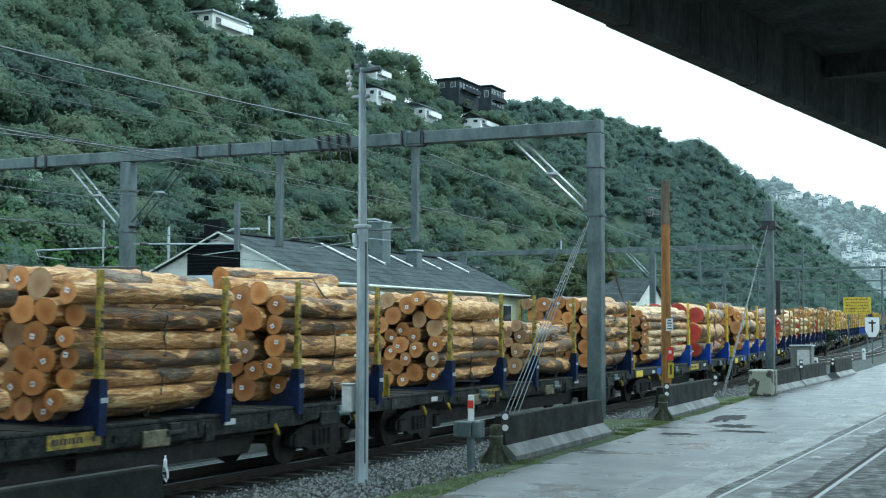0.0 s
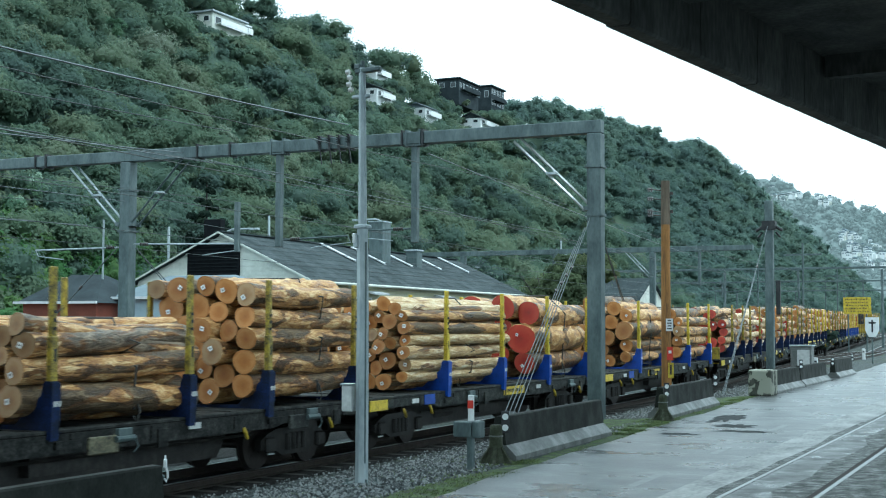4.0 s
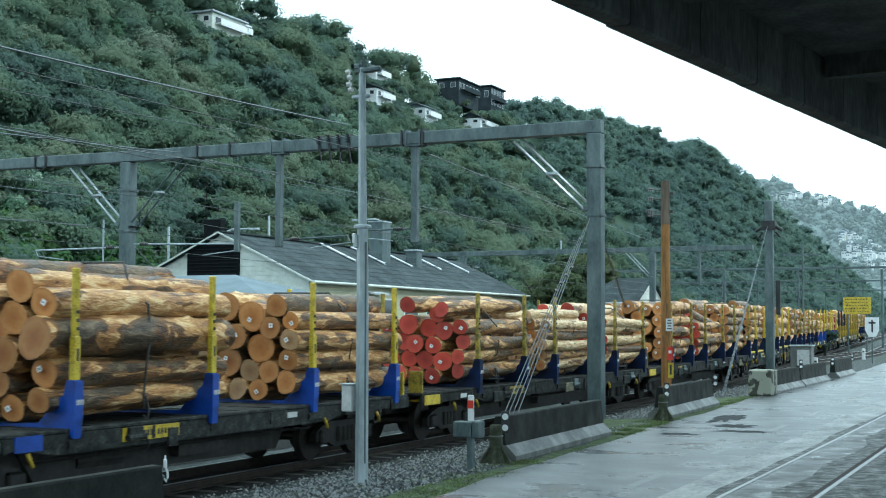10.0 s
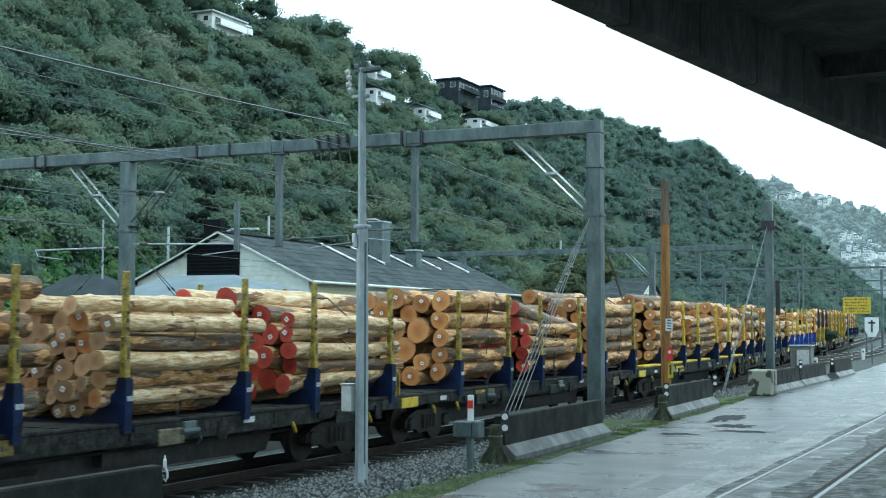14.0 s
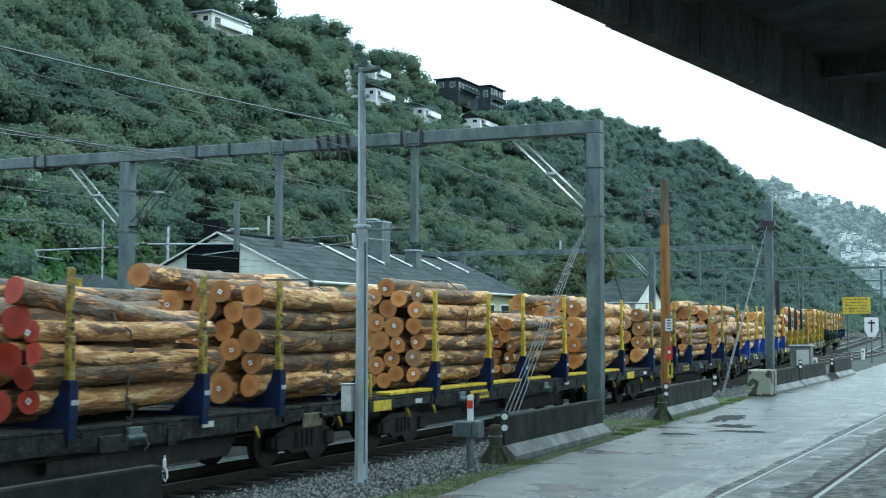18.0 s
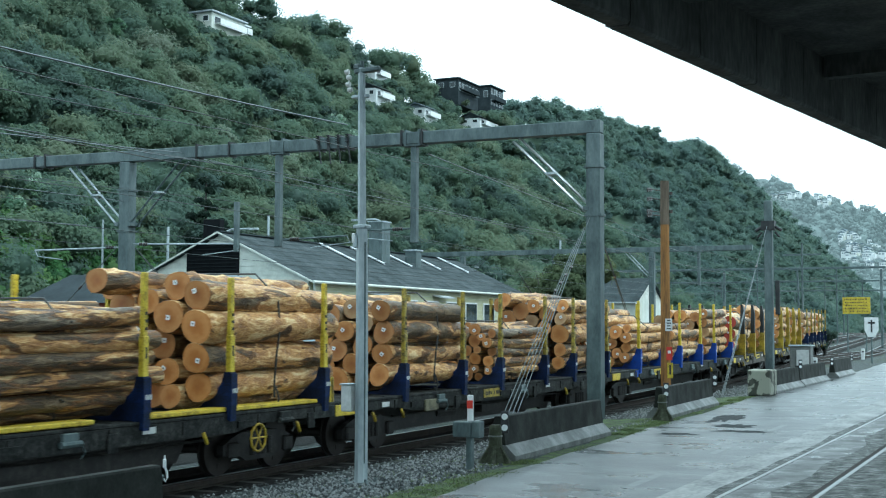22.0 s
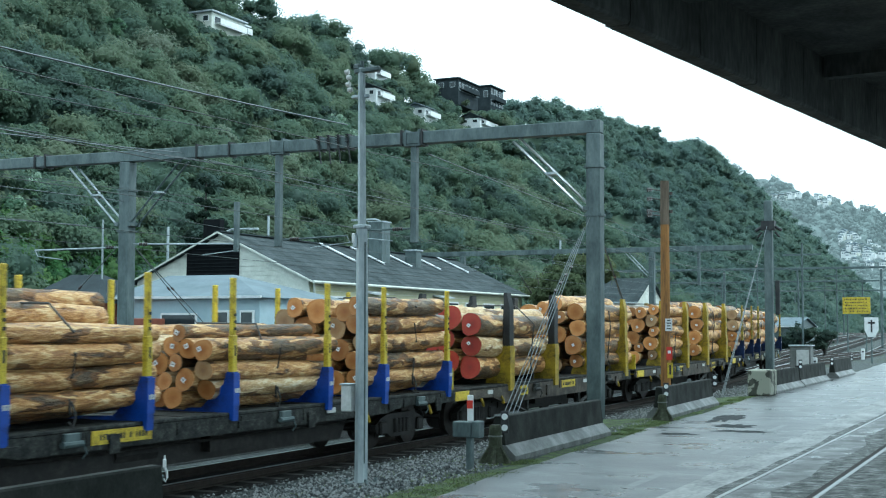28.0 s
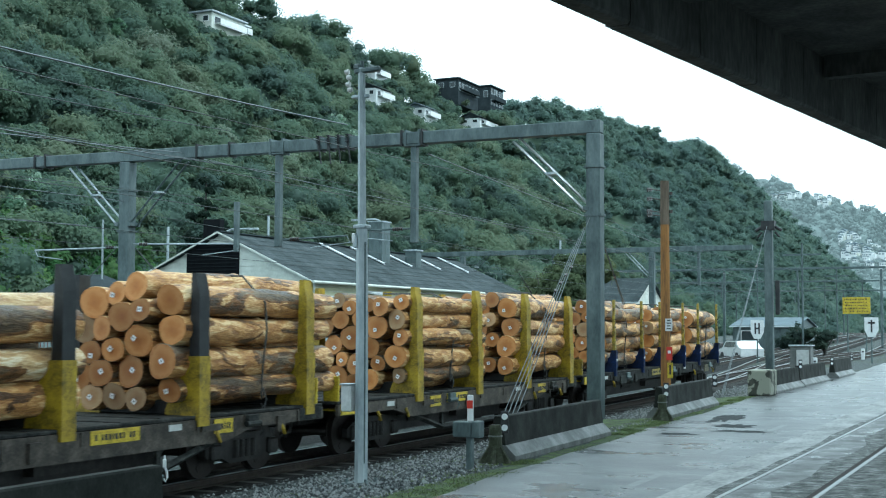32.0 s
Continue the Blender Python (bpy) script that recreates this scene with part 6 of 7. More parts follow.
def low_shed(name, label, x0, x1, y0, y1, ze, zr2, wall, roof, wins, hip=0.0):
    t = thing(name, label, "shed")
    xr = (x0 + x1) / 2
    s = Shape()
    if hip:
        s.box(((x0 + x1) / 2, (y0 + y1) / 2, (ze - 0.7) / 2), (x1 - x0, y1 - y0, ze + 0.5))
    else:
        s.prism([(y0, -0.6), (y1, -0.6), (y1, ze), ((y0 + y1) / 2, zr2 - 0.05), (y0, ze)], "x", x0, x1)
    part("wall", s, wall, t)
    if hip:
        ym, e = (y0 + y1) / 2, 0.25
        s = Shape()
        s.add([(x0 - e, y0 - e, ze - 0.12), (x1 + e, y0 - e, ze - 0.12), (x1 + e, y1 + e, ze - 0.12), (x0 - e, y1 + e, ze - 0.12), (x0 + 0.4, ym, zr2), (x1 - hip, ym, zr2)],
              [(0, 1, 5, 4), (1, 2, 5), (2, 3, 4, 5), (3, 0, 4), (3, 2, 1, 0)])
        rf = part("roof", s, roof, t)
        part("gutter", Shape().box(((x0 + x1) / 2, y0 - e - 0.04, ze - 0.1), (x1 - x0 + 0.5, 0.1, 0.1)), M["ridge"], rf)
        for x, z, w, h in wins:
            window(t, x, y0 - 0.04, z, w, h, "s")
        return t
    for sg in (1, -1):
        ym = (y0 + y1) / 2
        a, b = (ym, zr2), (ym + sg * ((y1 - y0) / 2 + 0.3), ze - 0.12)
        s = Shape()
        s.prism([a, b, (b[0], b[1] + 0.06), (a[0], a[1] + 0.06)], "x", x0 - 0.25, x1 + 0.25)
        rf = part("roof", s, roof, t)
        s = Shape()
        for k in range(24):
            xk = x0 - 0.2 + (x1 - x0 + 0.4) * k / 23
            s.prism([(a[0], a[1] + 0.061), (b[0], b[1] + 0.061), (b[0], b[1] + 0.09), (a[0], a[1] + 0.09)], "x", xk - 0.02, xk + 0.02)
        part("roof_seam", s, roof, rf)
        part("gutter", Shape().box(((x0 + x1) / 2, b[0] + sg * 0.04, b[1] + 0.02), (x1 - x0 + 0.5, 0.1, 0.1)), M["ridge"], rf)
    for x, z, w, h in wins:
        window(t, x, y0 - 0.04, z, w, h, "s")
    return t


low_shed("blue_shed", "low pale blue shed with a blue-grey iron roof", -35.4, -28.2, 44.0, 50.6, 3.5, 4.45, M["pale_blue"], M["roof_blue"], [(-32.0, 2.35, 1.6, 0.7), (-29.9, 2.2, 0.5, 1.2), (-28.75, 2.3, 0.5, 1.0)], 3.4)
low_shed("dark_shed", "small dark-roofed shed with a red-brown wall", -38.9, -35.1, 42.6, 47.6, 3.3, 4.45, M["red_brown"], M["dark_house"], [], 1.7)
low_shed("far_shed", "distant grey-roofed shed beyond the tracks", -36.0, -29.6, 100.0, 108.0, 4.4, 6.3, M["cream"], M["roof"], [(-34, 2.4, 1.4, 1.2), (-31, 2.4, 1.4, 1.2)])
low_shed("far_shed", "distant low grey shed beyond the tracks", -26.0, -20.5, 118.0, 128.0, 2.6, 3.3, M["galv_dark"], M["roof_blue"], [(-24.5, 1.7, 1.4, 0.8)])


def container():
    t = thing("red_container", "red-brown steel freight container beyond the fence", "container", pose(-36.6, 42.0, -0.4))
    part("box", Shape().cbox((0, 0, 1.7), (9.0, 2.4, 2.5), 0.03), M["red_brown"], t)
    s = Shape()
    for k in range(40):
        s.box((-4.4 + k * 0.225, -1.22, 1.7), (0.11, 0.05, 2.3))
    part("corrugation", s, M["red_brown"], t)
    part("top_rail", Shape().box((0, -1.23, 2.92), (9.05, 0.06, 0.12)), M["red_brown"], t)


container()


def fence():
    t = thing("palisade_fence", "grey steel paling fence beyond the tracks", "fence", pose(0, 0, 0))
    x, y = -42.0, 38.6
    me = Shape().prism([(-0.062, 0.0), (0.062, 0.0), (0.05, 2.53), (0.0, 2.6), (-0.05, 2.53)], "y", -0.015, 0.015).mesh("paling", M["fence"])
    k = 0
    while x < -27.5:
        ob = new("paling", me)
        ob.parent = t
        ob.location = (x, y, -0.35 + (0.015 if k % 2 else 0))
        x += 0.165
        k += 1
    for z in (0.1, 1.8):
        part("fence_rail", Shape().box((-34.7, y + 0.05, z), (14.6, 0.05, 0.08)), M["galv_dark"], t)


fence()


def street_lamp(x, y, z, h, rz, n=1):
    t = thing("street_lamp", "thin curved street lamp on the hillside road", "street lamp", pose(x, y, z, 0, 0, rz), "street lamps")
    s = Shape()
    pts = [(0, 0, 0), (0, 0, h * 0.8)] + [(-0.9 * (1 - math.cos(a)), 0, h * 0.8 + h * 0.2 * math.sin(a)) for a in (0.4, 0.8, 1.2, 1.57)] + [(-2.0, 0, h)]
    s.tube(pts, 0.07, 6)
    part("pole", s, M["galv"], t)
    part("lantern", Shape().cbox((-2.3, 0, h - 0.02), (0.6, 0.25, 0.12), 0.02), M["galv"], t)


street_lamp(-38.5, 75.0, 0.5, 8.7, 0)
street_lamp(-42.5, 62.0, 0.0, 7.7, 180)
for x, y, h in ((-40.5, 64.0, 8.6), (-31.5, 88.0, 8.5), (-43.0, 58.0, 7.6), (-34.0, 96.0, 8.0)):
    t = thing("line_pole", "thin grey pole behind the shed", "pole", pose(x, y, 0), "distant poles")
    part("pole", Shape().tube([(0, 0, -0.3), (0, 0, h)], 0.07, 6), M["galv"], t)

# ---------------------------------------------------------------- the bush-covered hill
RIDGE_Y = [0, 60, 150, 171, 189, 205, 226, 240, 252, 262, 290, 340, 382, 452, 520, 570, 650, 700, 771, 890, 1000, 1150]
RIDGE_Z = [44, 46, 45.5, 47.5, 48, 47.5, 46.5, 46.5, 46.3, 46.2, 50.2, 55.6, 57.2, 61.6, 58.0, 53.0, 45.0, 37.5, 27, 18, 9, 3]


def hill_z(x, y):
    top = float(np.interp(y, RIDGE_Y, RIDGE_Z))
    k = (-58.0 - x) / 52.0
    if k <= 0:
        return rise(y) - 0.4
    if k < 1:
        h = top * (0.86 * k + 0.14 * k * k * (3 - 2 * k))
    else:
        h = top - (k - 1) * 6.0
    nz = noise.noise(Vector((x * 0.045, y * 0.03, 0.3))) * 3.4 + noise.noise(Vector((x * 0.13, y * 0.10, 4.3))) * 1.3
    gul = abs(noise.noise(Vector((y * 0.018, 2.2, x * 0.004)))) * 5.0
    w = min(1.0, k * 2.2)
    return rise(y) + h + (nz - gul * min(1.0, k * 3) * max(0.0, 1.2 - k)) * w


def foliage(name, stops, scale, rough=0.75, own=0.42, leaf=2.2, fleck=0.5):
    """Leaves: drifts of one colour across the slope, each crown its own green, light and dark sprays within it."""
    m = bpy.data.materials.new(name)
    n, l, b = nodes_of(m)
    tc = n.new("ShaderNodeTexCoord")
    drift = n.new("ShaderNodeTexNoise")
    drift.inputs["Scale"].default_value, drift.inputs["Detail"].default_value = scale, 3
    spray = n.new("ShaderNodeTexNoise")
    spray.inputs["Scale"].default_value, spray.inputs["Detail"].default_value, spray.inputs["Roughness"].default_value = leaf, 5, 0.68
    l.new(tc.outputs["Object"], drift.inputs[0])
    l.new(tc.outputs["Object"], spray.inputs[0])
    at = n.new("ShaderNodeAttribute")
    at.attribute_name = "tint"
    g = n.new("ShaderNodeNewGeometry")
    last = drift.outputs[0]
    for src, amount in ((at.outputs["Fac"], own), (spray.outputs[0], fleck), (g.outputs["Random Per Island"], 0.09)):
        k = n.new("ShaderNodeMath")
        k.operation = "MULTIPLY_ADD"
        k.inputs[1].default_value = amount
        l.new(src, k.inputs[0])
        s = n.new("ShaderNodeMath")
        s.operation = "SUBTRACT"
        s.inputs[1].default_value = amount / 2
        l.new(last, k.inputs[2])
        l.new(k.outputs[0], s.inputs[0])
        last = s.outputs[0]
    r = ramp(n, stops)
    l.new(last, r.inputs[0])
    hs = n.new("ShaderNodeHueSaturation")
    hr = n.new("ShaderNodeMapRange")
    hr.inputs[1].default_value, hr.inputs[2].default_value, hr.inputs[3].default_value, hr.inputs[4].default_value = 0.0, 1.0, 0.462, 0.510
    wn2 = n.new("ShaderNodeTexWhiteNoise")
    wn2.noise_dimensions = "1D"
    l.new(at.outputs["Fac"], wn2.inputs["W"])
    l.new(wn2.outputs["Value"], hr.inputs[0])
    l.new(hr.outputs[0], hs.inputs["Hue"])
    l.new(r.outputs[0], hs.inputs["Color"])
    l.new(hs.outputs[0], b.inputs["Base Color"])
    b.inputs["Roughness"].default_value = rough
    b.inputs["Specular IOR Level"].default_value = 0.22
    # thin leaves let part of the light through
    tr = n.new("ShaderNodeBsdfTranslucent")
    l.new(hs.outputs[0], tr.inputs["Color"])
    mx = n.new("ShaderNodeMixShader")
    mx.inputs[0].default_value = 0.58
    l.new(b.outputs[0], mx.inputs[1])
    l.new(tr.outputs[0], mx.inputs[2])
    l.new(mx.outputs[0], n["Material Output"].inputs["Surface"])
    return m


# Lifted teal dark stops put some distance haze into the leaf colour.
M["bush"] = foliage("mixed_bush_leaves", [(0.22, (0.104, 0.152, 0.136)), (0.40, (0.118, 0.176, 0.140)), (0.54, (0.136, 0.198, 0.138)), (0.68, (0.164, 0.222, 0.142)), (0.82, (0.20, 0.25, 0.186)), (0.95, (0.32, 0.37, 0.32))], 0.035, fleck=0.40)
# Farther stands: haze painted into the leaves, paler and bluer still.
M["far_bush"] = foliage("haze_paled_bush_leaves", [(0.22, (0.106, 0.156, 0.150)), (0.40, (0.122, 0.180, 0.164)), (0.58, (0.140, 0.205, 0.172)), (0.82, (0.175, 0.238, 0.196))], 0.03, leaf=1.6, own=0.35)
M["conifer"] = foliage("dark_conifer_needles", [(0.3, (0.016, 0.030, 0.024)), (0.55, (0.026, 0.045, 0.034)), (0.75, (0.040, 0.062, 0.044))], 0.5)
M["fern"] = foliage("bright_bank_leaves", [(0.2, (0.055, 0.115, 0.055)), (0.5, (0.095, 0.20, 0.075)), (0.8, (0.16, 0.28, 0.11))], 0.35)

hx = [-58 - 2.0 * i for i in range(0, 36)] + [-140, -180, -260]
hy = [10 + 2.5 * i for i in range(120)] + [310 + 5 * i for i in range(42)] + [520 + 16 * i for i in range(40)]
vs = [(x, y, hill_z(x, y) - min(1.0 if y < 180 else 2.4, max(0.0, (-58.0 - x) / 5.0))) for y in hy for x in hx]
n = len(hx)
me = bpy.data.meshes.new("hill")
me.from_pydata(vs, [], [(j * n + i, (j + 1) * n + i, (j + 1) * n + i + 1, j * n + i + 1) for j in range(len(hy) - 1) for i in range(n - 1)])
me.materials.append(M["bush"])
me.polygons.foreach_set("use_smooth", [True] * len(me.polygons))
me.attributes.new("tint", "FLOAT", "POINT").data.foreach_set("value", [0.12] * len(vs))
tagged(new("hill", me), "steep hillside under dense green bush", "hill", kind="structure")


def icosphere(sub):
    bm = bmesh.new()
    bmesh.ops.create_icosphere(bm, subdivisions=sub, radius=1.0)
    v = np.array([q.co[:] for q in bm.verts])
    f = np.array([[w.index for w in q.verts] for q in bm.faces])
    bm.free()
    return v, f


def crowns(name, places, mat, label, leaf, cards, seed, kind="stuff", squash=0.8, lumps=18, tilt=0.4, fine=0.18, sub=1):
    """Tree crowns: a cloud of soft boughs wrapped in many small tilted leaf sprays. places: rows of x, y, z, radius."""
    rg = np.random.default_rng(seed)
    iv, jf = icosphere(sub)
    V, F, T, base = [], [], [], 0
    for x, y, z, r in places:
        tint = rg.random()
        ax = rg.uniform(0.8, 1.2, 3)
        ax[2] = squash * rg.uniform(0.85, 1.25)
        nl = max(3, int(lumps * min(1.6, max(0.3, r / 2.4))))
        ld = rg.normal(0, 1, (nl, 3))
        ld[:, 2] = np.abs(ld[:, 2]) * 1.1 - 0.35
        ld /= np.linalg.norm(ld, axis=1)[:, None]
        lc = ld * (r * rg.uniform(0.45, 0.74, nl))[:, None]
        lr = r * rg.uniform(fine, fine * 1.9, nl)
        lc[0], lr[0] = (0, 0, 0), r * 0.70
        ball = iv[None] * lr[:, None, None] * (1 + rg.uniform(-0.25, 0.25, (nl, len(iv), 1))) + lc[:, None]
        ball *= ax
        V.append((lc[:, None] * ax + (ball - lc[:, None] * ax) * 0.66).reshape(-1, 3) + (x, y, z))
        F.append((jf[None] + (np.arange(nl) * len(iv))[:, None, None]).reshape(-1, 3) + base)
        base += nl * len(iv)
        nc = int(cards * 2 * max(0.2, min(2.2, (r / 2.2) ** 1.5)))
        which = rg.integers(0, nl, nc)
        d = rg.normal(0, 1, (nc, 3))
        d[:, 2] = np.abs(d[:, 2]) * 1.1 - 0.4
        d /= np.linalg.norm(d, axis=1)[:, None]
        p = (lc[which] + d * (lr[which] * rg.uniform(0.74, 1.22, nc))[:, None]) * ax
        out = p / (np.linalg.norm(p, axis=1)[:, None] + 1e-6)
        nr = d * 0.55 + out * 0.45 + rg.normal(0, tilt, (nc, 3)) + (0, 0, 0.3)
        nr /= np.linalg.norm(nr, axis=1)[:, None]
        u = np.cross(nr, rg.normal(0, 1, (nc, 3)))
        u /= np.linalg.norm(u, axis=1)[:, None]
        w = np.cross(nr, u)
        sz = leaf * rg.uniform(0.45, 1.35, nc)[:, None]
        c = p + (x, y, z)
        spray = np.stack([c - u * sz, c + u * sz * 0.9, c + w * sz * 1.1 + nr * sz * 0.15], 1).reshape(-1, 3)
        V.append(spray)
        F.append(np.arange(nc)[:, None] * 3 + base + (0, 1, 2))
        base += nc * 3
        T.append(np.full(nl * len(iv) + nc * 3, tint))
    V, F, T = np.concatenate(V), np.concatenate(F), np.concatenate(T)
    me = bpy.data.meshes.new(name)
    me.vertices.add(len(V))
    me.vertices.foreach_set("co", V.astype(np.float32).ravel())
    me.loops.add(len(F) * 3)
    me.loops.foreach_set("vertex_index", F.astype(np.int32).ravel())
    me.polygons.add(len(F))
    me.polygons.foreach_set("loop_start", np.arange(0, len(F) * 3, 3, dtype=np.int32))
    me.polygons.foreach_set("use_smooth", [True] * len(F))
    me.update(calc_edges=True)
    me.attributes.new("tint", "FLOAT", "POINT").data.foreach_set("value", T.astype(np.float32))
    me.materials.append(mat)
    return tagged(new(name, me), label, "trees", kind=kind)


HOUSES = []
FLOORS = {}


def hill_trees():
    rg = random.Random(21)
    rows = []
    for y0, y1, step, r0, r1 in ((30, 130, 2.9, 1.6, 3.8), (130, 260, 3.4, 1.8, 4.2), (260, 480, 3.6, 1.7, 3.8), (480, 1080, 6.0, 2.4, 4.6)):
        y = y0
        while y < y1:
            x = -57.5
            while x > -124:
                px, py = x + rg.uniform(-1, 1) * step * 0.45, y + rg.uniform(-1, 1) * step * 0.45
                r = r0 + (r1 - r0) * rg.random() ** 1.8
                if px < -1.12 * py or (x < -114 and rg.random() < 0.5):
                    x -= step * 0.8
                    continue
                if any(abs(px - hx0) < hw and abs(py - hy0) < hl for hx0, hy0, hw, hl in HOUSES):
                    x -= step * 0.8
                    continue
                if any(-hw < px - hx0 < hw + 7 and abs(py - 0.35 * (px - hx0) * -1 - hy0) < hl + 2.5 for hx0, hy0, hw, hl in HOUSES):
                    r = min(r, 1.5)
                rows.append((px, py, hill_z(px, py) + r * (0.05 if px > -101 else 0.55), r))
                x -= step * 0.8
            y += step
    for _ in range(1500):
        py = rg.uniform(48, 250)
        px = rg.uniform(-112, -58)
        if px < -1.12 * py or any(abs(px - hx0) < hw and abs(py - hy0) < hl for hx0, hy0, hw, hl in HOUSES):
            continue
        r = rg.uniform(0.8, 1.3)
        rows.append((px, py, hill_z(px, py) + r * 0.3, r))
    for k in range(9):
        y = 141 + k * 3.6 + rg.uniform(-1.2, 1.2)
        rr = rg.uniform(2.6, 3.8)
        rows.append((-113 + rg.uniform(-2, 1), y, hill_z(-112, y) + rr * 0.9, rr))
    for k in range(13):
        y = 172 + k * 4.2 + rg.uniform(-1.5, 1.5)
        rr = rg.uniform(2.6, 4.0)
        rows.append((-111 + rg.uniform(-2, 2), y, hill_z(-111, y) + rr * 1.45, rr))
    for k in range(7):
        y = 197 + k * 3.4 + rg.uniform(-1, 1)
        rr = rg.uniform(2.6, 3.6)
        rows.append((-117 + rg.uniform(-1.5, 1.5), y, hill_z(-113, y) + rr * 1.7, rr))
    for hx0, hy0, hw, hl in HOUSES:
        y = hy0 - hl + 0.4
        while y < hy0 + hl:
            rr = rg.uniform(1.3, 1.8)
            rows.append((hx0 + hw - 0.4 + rg.uniform(-0.3, 0.5), y, FLOORS[hx0, hy0] - rr * 0.7 + rg.uniform(-0.1, 0.25), rr))
            for q in (1.5, 3.2, 5.0):
                rows.append((hx0 + hw + q, y + rg.uniform(0, 1), FLOORS[hx0, hy0] - q * 0.75 - rr * 0.7, rr * 1.25))
            y += 1.5
    for hx0, hy0, hw, hl in HOUSES:
        x = hx0 - hw
        while x < hx0 + hw:
            rr = rg.uniform(1.3, 1.8)
            rows.append((x, hy0 - hl + 0.6, FLOORS[hx0, hy0] - rr * 0.75, rr))
            rows.append((x + 0.5, hy0 - hl - 0.9, FLOORS[hx0, hy0] - 1.2 - rr * 0.7, rr * 1.2))
            x += 1.4
    trimmed = []
    for x, y, z, r in rows:
        cut = over_view(x, y, z, r)
        if cut > 0:
            r = min(r, 1.0)
            z = max(z - cut, hill_z(x, y) - 0.45)
        trimmed.append((x, y, z, r))
    return trimmed


def over_view(px, py, pz, pr):
    """How far a crown must be trimmed to leave a house above it its view over the yard."""
    cut = 0.0
    for hx0, hy0, hw, hl in HOUSES:
        d = math.hypot(hx0, hy0)
        ux, uy = hx0 / d, hy0 / d
        s, lat = px * ux + py * uy, abs(px * uy - py * ux)
        if d - 22 < s < d - 0.5 and lat < (hl - 1.0) * abs(ux) + (hw - 1.0) * abs(uy) + pr * 0.6:
            cut = max(cut, pz + pr * 0.8 - 2.15 - (FLOORS[hx0, hy0] + 0.3 - 2.15) * s / d)
    return cut


def house(x, y, z, w, d, h, wall, roof, label, rz=0, flat=False, storeys=2, cols=5, name="hillside_house"):
    t = thing(name, label, "house", pose(x, y, z, 0, 0, rz), "houses on the hill")
    part("wall", Shape().cbox((0, 0, h / 2 - 1.0), (d, w, h + 2.0), 0.05), wall, t)
    if flat:
        part("roof", Shape().cbox((0, 0, h + 0.12), (d + 0.8, w + 0.8, 0.25), 0.04), roof, t)
    else:
        s = Shape()
        s.prism([(-d / 2 - 0.5, h), (0, h + d * 0.28), (d / 2 + 0.5, h), (0, h + d * 0.28 - 0.25)], "y", -w / 2 - 0.4, w / 2 + 0.4)
        s.prism([(-d / 2, h), (0, h + d * 0.25), (d / 2, h)], "y", -w / 2, w / 2)
        part("roof", s, roof, t)
    for k in range(cols):
        for j in range(storeys):
            yy3 = -w / 2 + w * (k + 0.5) / cols
            window(t, d / 2 + 0.02, yy3, h * (j + 0.55) / storeys, w / cols * 0.5, h / storeys * 0.45, "e", ("galv" if wall == M["dark_house"] else "white", "glass"))
    for k in range(2):
        window(t, -d / 4 + k * d / 2, -w / 2 - 0.02, h * 0.65, d * 0.2, h * 0.28, "s", ("galv" if wall == M["dark_house"] else "white", "glass"))
    part("deck_rail", Shape().box((d / 2 + 0.9, 0, h * 0.45), (0.06, w * 0.8, 0.9)).box((d / 2 + 0.45, 0, h * 0.36), (1.0, w * 0.82, 0.12)), M["white"] if wall != M["dark_house"] else wall, t)
    HOUSES.append((x + 0.3, y - 0.2, d / 2 + 1.0, w / 2 + 1.0))
    FLOORS[HOUSES[-1][0], HOUSES[-1][1]] = z


house(-104.4, 151.2, 42.7, 8.0, 3.8, 2.3, M["cream"], M["galv"], "pale house among trees high on the hill", 0, True, 1, 3)
house(-107.6, 161.8, 44.9, 1.6, 1.6, 1.5, M["white"], M["ridge"], "small white garage high on the hill", 0, True, 1, 1)
house(-110.2, 245.4, 49.3, 10.0, 5.0, 3.3, M["dark_house"], M["dark_house"], "long black-stained house on the ridge", 0, True, 1, 6)
house(-110.2, 261.8, 49.5, 7.4, 4.2, 4.6, M["dark_house"], M["dark_house"], "black-stained two-storey house wing on the ridge", 0, True, 2, 5)
house(-100.6, 191.0, 39.3, 5.5, 3.4, 2.0, M["white"], M["roof"], "white house with a dark gable roof on the hillside", 0, False, 1, 3)
house(-108.6, 206.2, 46.5, 4.6, 2.6, 1.6, M["white"], M["ridge"], "white house with a pale roof on the hillside", 0, False, 1, 2)
house(-103.0, 214.0, 39.8, 5.5, 3.6, 2.0, M["white"], M["roof_blue"], "white house with a grey roof on the hillside", 0, False, 1, 3)
house(-104.5, 243.0, 42.4, 8.0, 4.4, 1.7, M["white"], M["roof"], "low white house on the hillside", 0, False, 1, 3)

rows_ = hill_trees()
crowns("bush", [r for r in rows_ if r[1] < 130], M["bush"], "dense evergreen bush covering the steep hillside", 0.19, 540, 1, lumps=6, tilt=0.3, fine=0.28)
crowns("bush", [r for r in rows_ if 130 <= r[1] < 260], M["bush"], "dense evergreen bush covering the steep hillside", 0.23, 330, 2, lumps=5, tilt=0.3, fine=0.28)
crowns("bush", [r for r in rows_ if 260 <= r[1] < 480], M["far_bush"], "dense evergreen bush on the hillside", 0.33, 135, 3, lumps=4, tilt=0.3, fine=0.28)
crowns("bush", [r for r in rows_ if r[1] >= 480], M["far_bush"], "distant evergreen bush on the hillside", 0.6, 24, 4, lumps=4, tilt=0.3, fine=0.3)


